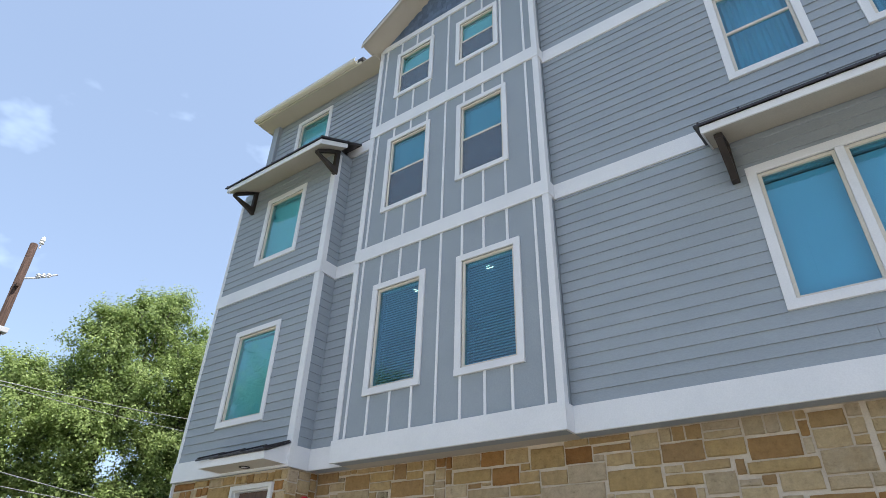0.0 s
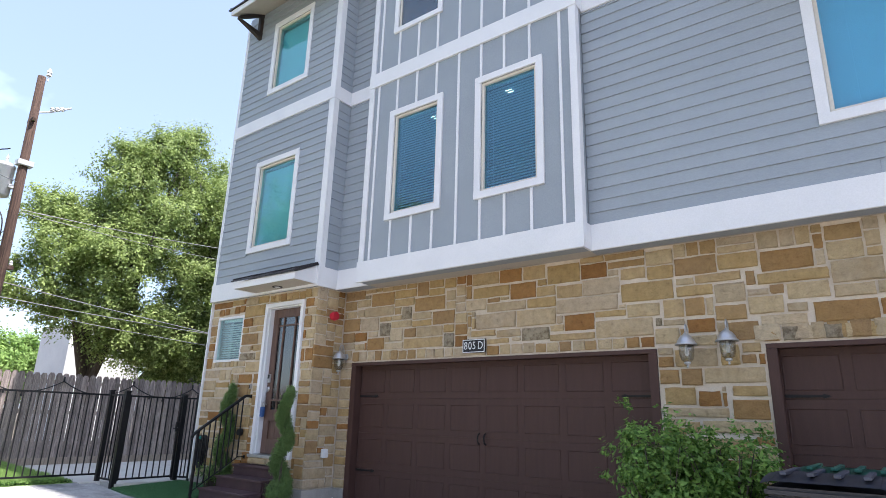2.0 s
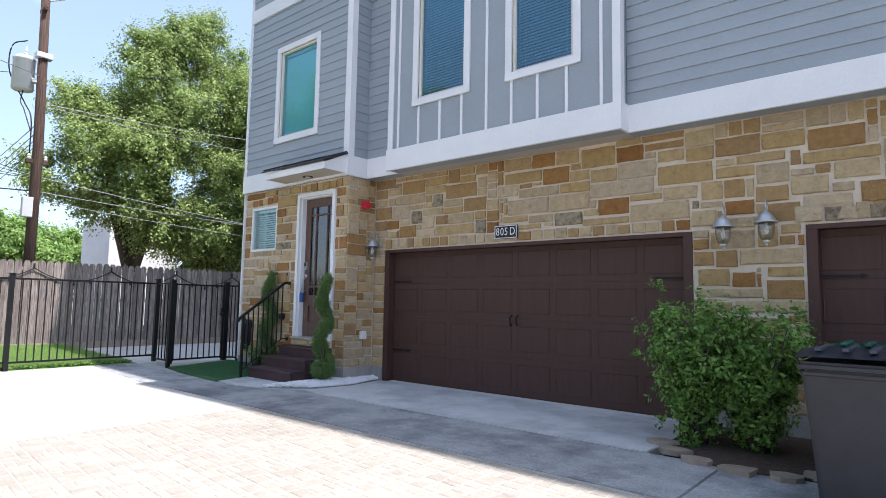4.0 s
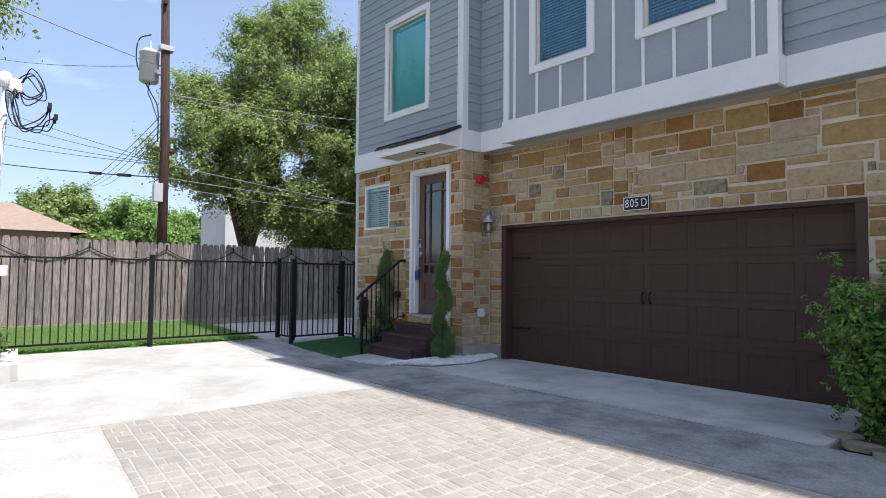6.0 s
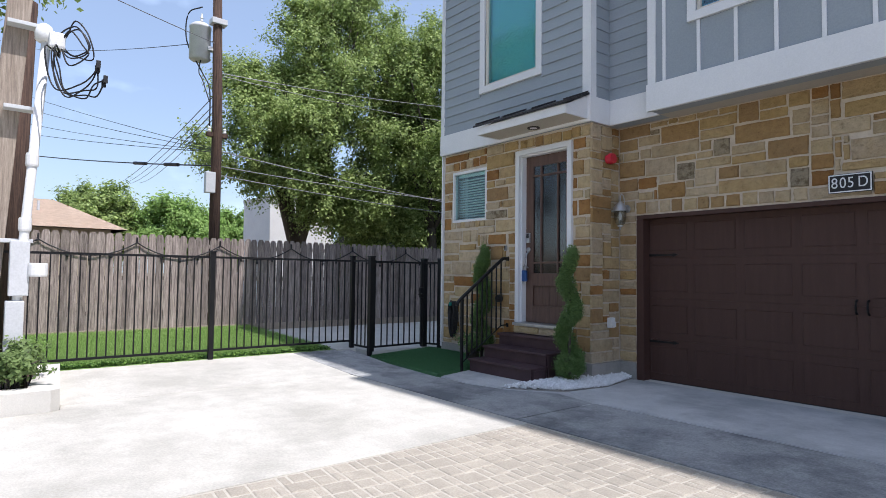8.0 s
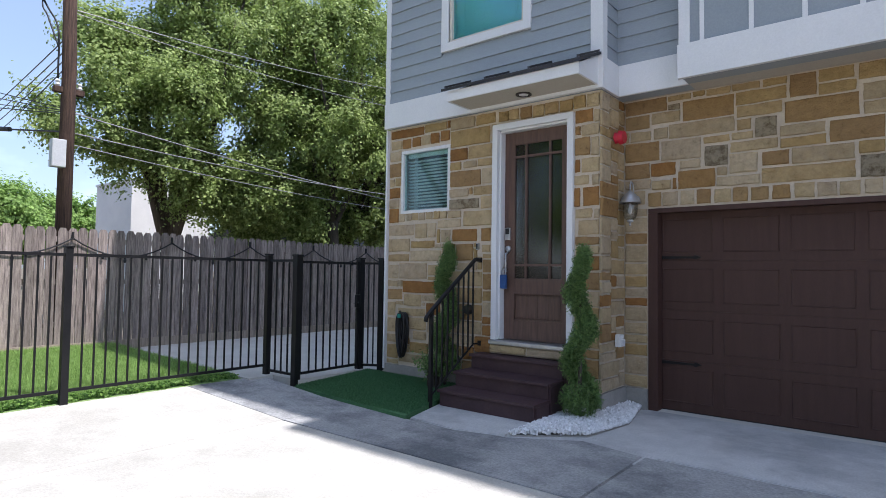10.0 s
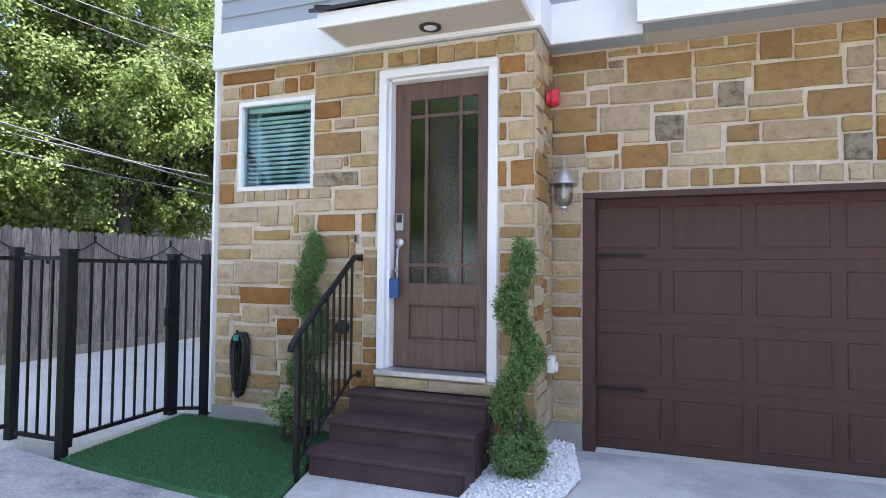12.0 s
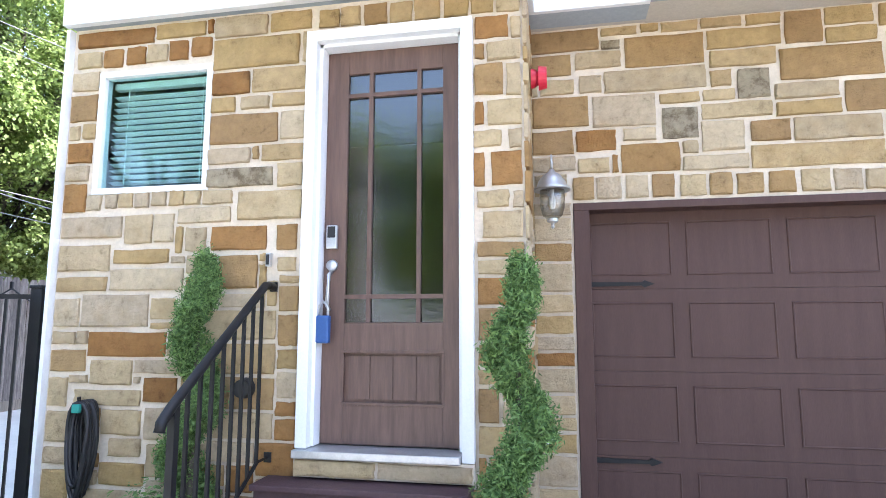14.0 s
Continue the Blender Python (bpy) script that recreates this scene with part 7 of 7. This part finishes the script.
GARAGE_STONES += course("brown", (-5.69, 2.128, 0.167, 0.152), (-4.27, 2.128, 0.208, 0.136), (-3.52, 2.128, 0.165, 0.131), (-3.18, 2.128, 0.172, 0.135), (-2.84, 2.128, 0.158, 0.130), (-2.32, 2.128, 0.167, 0.136), (-0.89, 2.128, 0.171, 0.157), (-1.11, 1.915, 0.152, 0.107), (-1.96, 1.716, 0.221, 0.173), (-1.73, 1.696, 0.232, 0.194), (-1.24, 1.354, 0.352, 0.215))
GARAGE_STONES += course("russet", (-4.06, 3.100, 0.360, 0.195), (-2.86, 3.013, 0.358, 0.200), (-3.89, 2.853, 0.403, 0.232), (-6.83, 2.444, 0.272, 0.155), (-3.10, 2.379, 0.407, 0.212), (-1.62, 2.258, 0.299, 0.168), (-2.15, 2.128, 0.169, 0.134), (-1.57, 1.481, 0.239, 0.172))
GARAGE_STONES += course("lichen", (-6.65, 3.130, 0.139, 0.076), (-5.83, 2.732, 0.201, 0.208), (-6.29, 2.501, 0.233, 0.218), (-5.01, 2.272, 0.195, 0.212), (-3.72, 2.288, 0.414, 0.183), (-1.97, 2.360, 0.092, 0.107), (-0.71, 2.128, 0.170, 0.159), (-0.35, 2.128, 0.168, 0.160))

WALLS = {o.name: o for o in scene.objects if o.name.startswith("wall_")}
rg = random.Random(23)
BASE_Z = 0.22
top = 2.115 + 0.20
laid = GARAGE_STONES + soldier_row(GAR2[0] - 0.1, XR, 2.13, top, rg)
laid += ashlar(XP + 0.01, XR, 2.13, 3.30, [], laid, rg)
laid += ashlar(XP + 0.01, GAR1[0] - 0.005, BASE_Z, 2.13, [], laid, rg)
laid += ashlar(GAR1[1] + 0.005, GAR2[0] - 0.005, BASE_Z, 2.13, [], laid, rg)
laid += ashlar(GAR2[1] + 0.005, XR, BASE_Z, 2.13, [], laid, rg)
lay_stones(WALLS["wall_garage"], laid, lambda u, z: Matrix.Translation((u, Y_GARAGE, z)), 0.0, lambda u: u < 0.3)
door_hole, win_hole = (DOOR[0] - 0.01, DOOR[1] + 0.01, 0.50, DOOR[3] + 0.012), (SMALL_WIN[0] - 0.008, SMALL_WIN[1] + 0.008, SMALL_WIN[2] - 0.008, SMALL_WIN[3] + 0.008)
laid = ENTRY_STONES + ashlar(XL + 0.012, XP - 0.005, BASE_Z, 3.29, [door_hole, win_hole], ENTRY_STONES, rg)
lay_stones(WALLS["wall_entry"], laid, lambda u, z: Matrix.Translation((u, Y_ENTRY, z)), 0.0, lambda u: True)
laid = ashlar(Y_ENTRY - 0.03, Y_GARAGE - 0.03, BASE_Z, 3.29, [], [], rg)
lay_stones(WALLS["wall_return"], laid, lambda u, z: Matrix.Translation((XP, u, z)), radians(90), lambda u: True)
laid = course("buff", (DOOR[0], 0.512, 0.48, 0.10), (DOOR[0] + 0.48, 0.512, 0.53, 0.10))
lay_stones([o for o in scene.objects if o.name.startswith("baseboard")][0], laid, lambda u, z: Matrix.Translation((u, Y_ENTRY - 0.06, z)), 0.0, lambda u: True)
# concrete footing under the stone
structure("footing", boxes((XL - 0.02, Y_ENTRY - 0.035, -0.1, XP + 0.035, Y_ENTRY - 0.001, BASE_Z - 0.006)), M_FOUND, "grey concrete footing under the stone", "footing")
structure("footing", boxes((XP + 0.001, Y_ENTRY, -0.1, XP + 0.035, Y_GARAGE - 0.036, BASE_Z - 0.006)), M_FOUND, "grey concrete footing under the stone", "footing")
structure("footing", boxes((XP + 0.001, Y_GARAGE - 0.035, -0.1, GAR1[0] - 0.001, Y_GARAGE - 0.001, BASE_Z - 0.006)), M_FOUND, "grey concrete footing under the stone", "footing")
structure("footing", boxes((GAR1[1] + 0.001, Y_GARAGE - 0.035, -0.1, GAR2[0] - 0.001, Y_GARAGE - 0.001, BASE_Z - 0.006)), M_FOUND, "grey concrete footing under the stone", "footing")


def pavers():
    t = thing("paver_strip", (PAVE_X0, PAVE_Y0, 0), "band of tan concrete pavers across the driveway", "paving", kind="structure")
    rng = random.Random(31)
    rows = 15
    pitch = (PAVE_Y1 - PAVE_Y0) / rows
    cache = {}
    def paver_mesh(L, W):
        if (L, W) not in cache:
            bm = bmesh.new()
            a, b, i = L / 2 - 0.005, W / 2 - 0.005, 0.009
            lo = [bm.verts.new(p) for p in ((-a, -b, -0.05), (a, -b, -0.05), (a, b, -0.05), (-a, b, -0.05))]
            md = [bm.verts.new(p) for p in ((-a, -b, -0.006), (a, -b, -0.006), (a, b, -0.006), (-a, b, -0.006))]
            hi = [bm.verts.new(p) for p in ((-a + i, -b + i, 0), (a - i, -b + i, 0), (a - i, b - i, 0), (-a + i, b - i, 0))]
            for p, q in ((lo, md), (md, hi)):
                for k in range(4):
                    bm.faces.new((p[k], p[(k + 1) % 4], q[(k + 1) % 4], q[k]))
            bm.faces.new(hi)
            cache[L, W] = mesh_of("paver", bm, M_PAVER)
        return cache[L, W]
    far = bmesh.new()
    def lay(x, y, L, W):
        m = Matrix.Translation((x, y, rng.uniform(-0.002, 0.002))) @ Matrix.Rotation(-math.atan(SKEW), 4, "Z")
        if x < -4.6:
            o = new("paver", paver_mesh(L, W))
            o.parent, o.matrix_basis = t, Matrix.Translation(-t.location) @ m
        else:
            n0 = len(far.verts)
            far.from_mesh(paver_mesh(L, W))
            far.verts.ensure_lookup_table()
            for v in far.verts[n0:]:
                v.co = m @ v.co
    # courses along x, each slice whole or split into a long and a short paver
    for r in range(rows + 6):
        x, k = PAVE_X0, r
        while x < 4.4:
            L = rng.choice((0.14, 0.16, 0.18))
            cut = rng.choice((0.36, 0.64)) if k % 2 else rng.choice((0.36, 0.64, 0.64, 1.0))
            y = pave_near(x + L / 2) + r * pitch
            w = round(pitch * cut, 3)
            for y0, v in ((y, w), (y + w, round(pitch - w, 3))):
                v = min(v, math.floor((PAVE_Y1 - 0.01 - y0) * 50) / 50)
                if v > 0.03:
                    lay(x + L / 2, y0 + v / 2, L, v)
            x += L
            k += 1
    o = part("pavers_far", far, M_PAVER_FAR, t)
    o["kind"] = "stuff"


pavers()
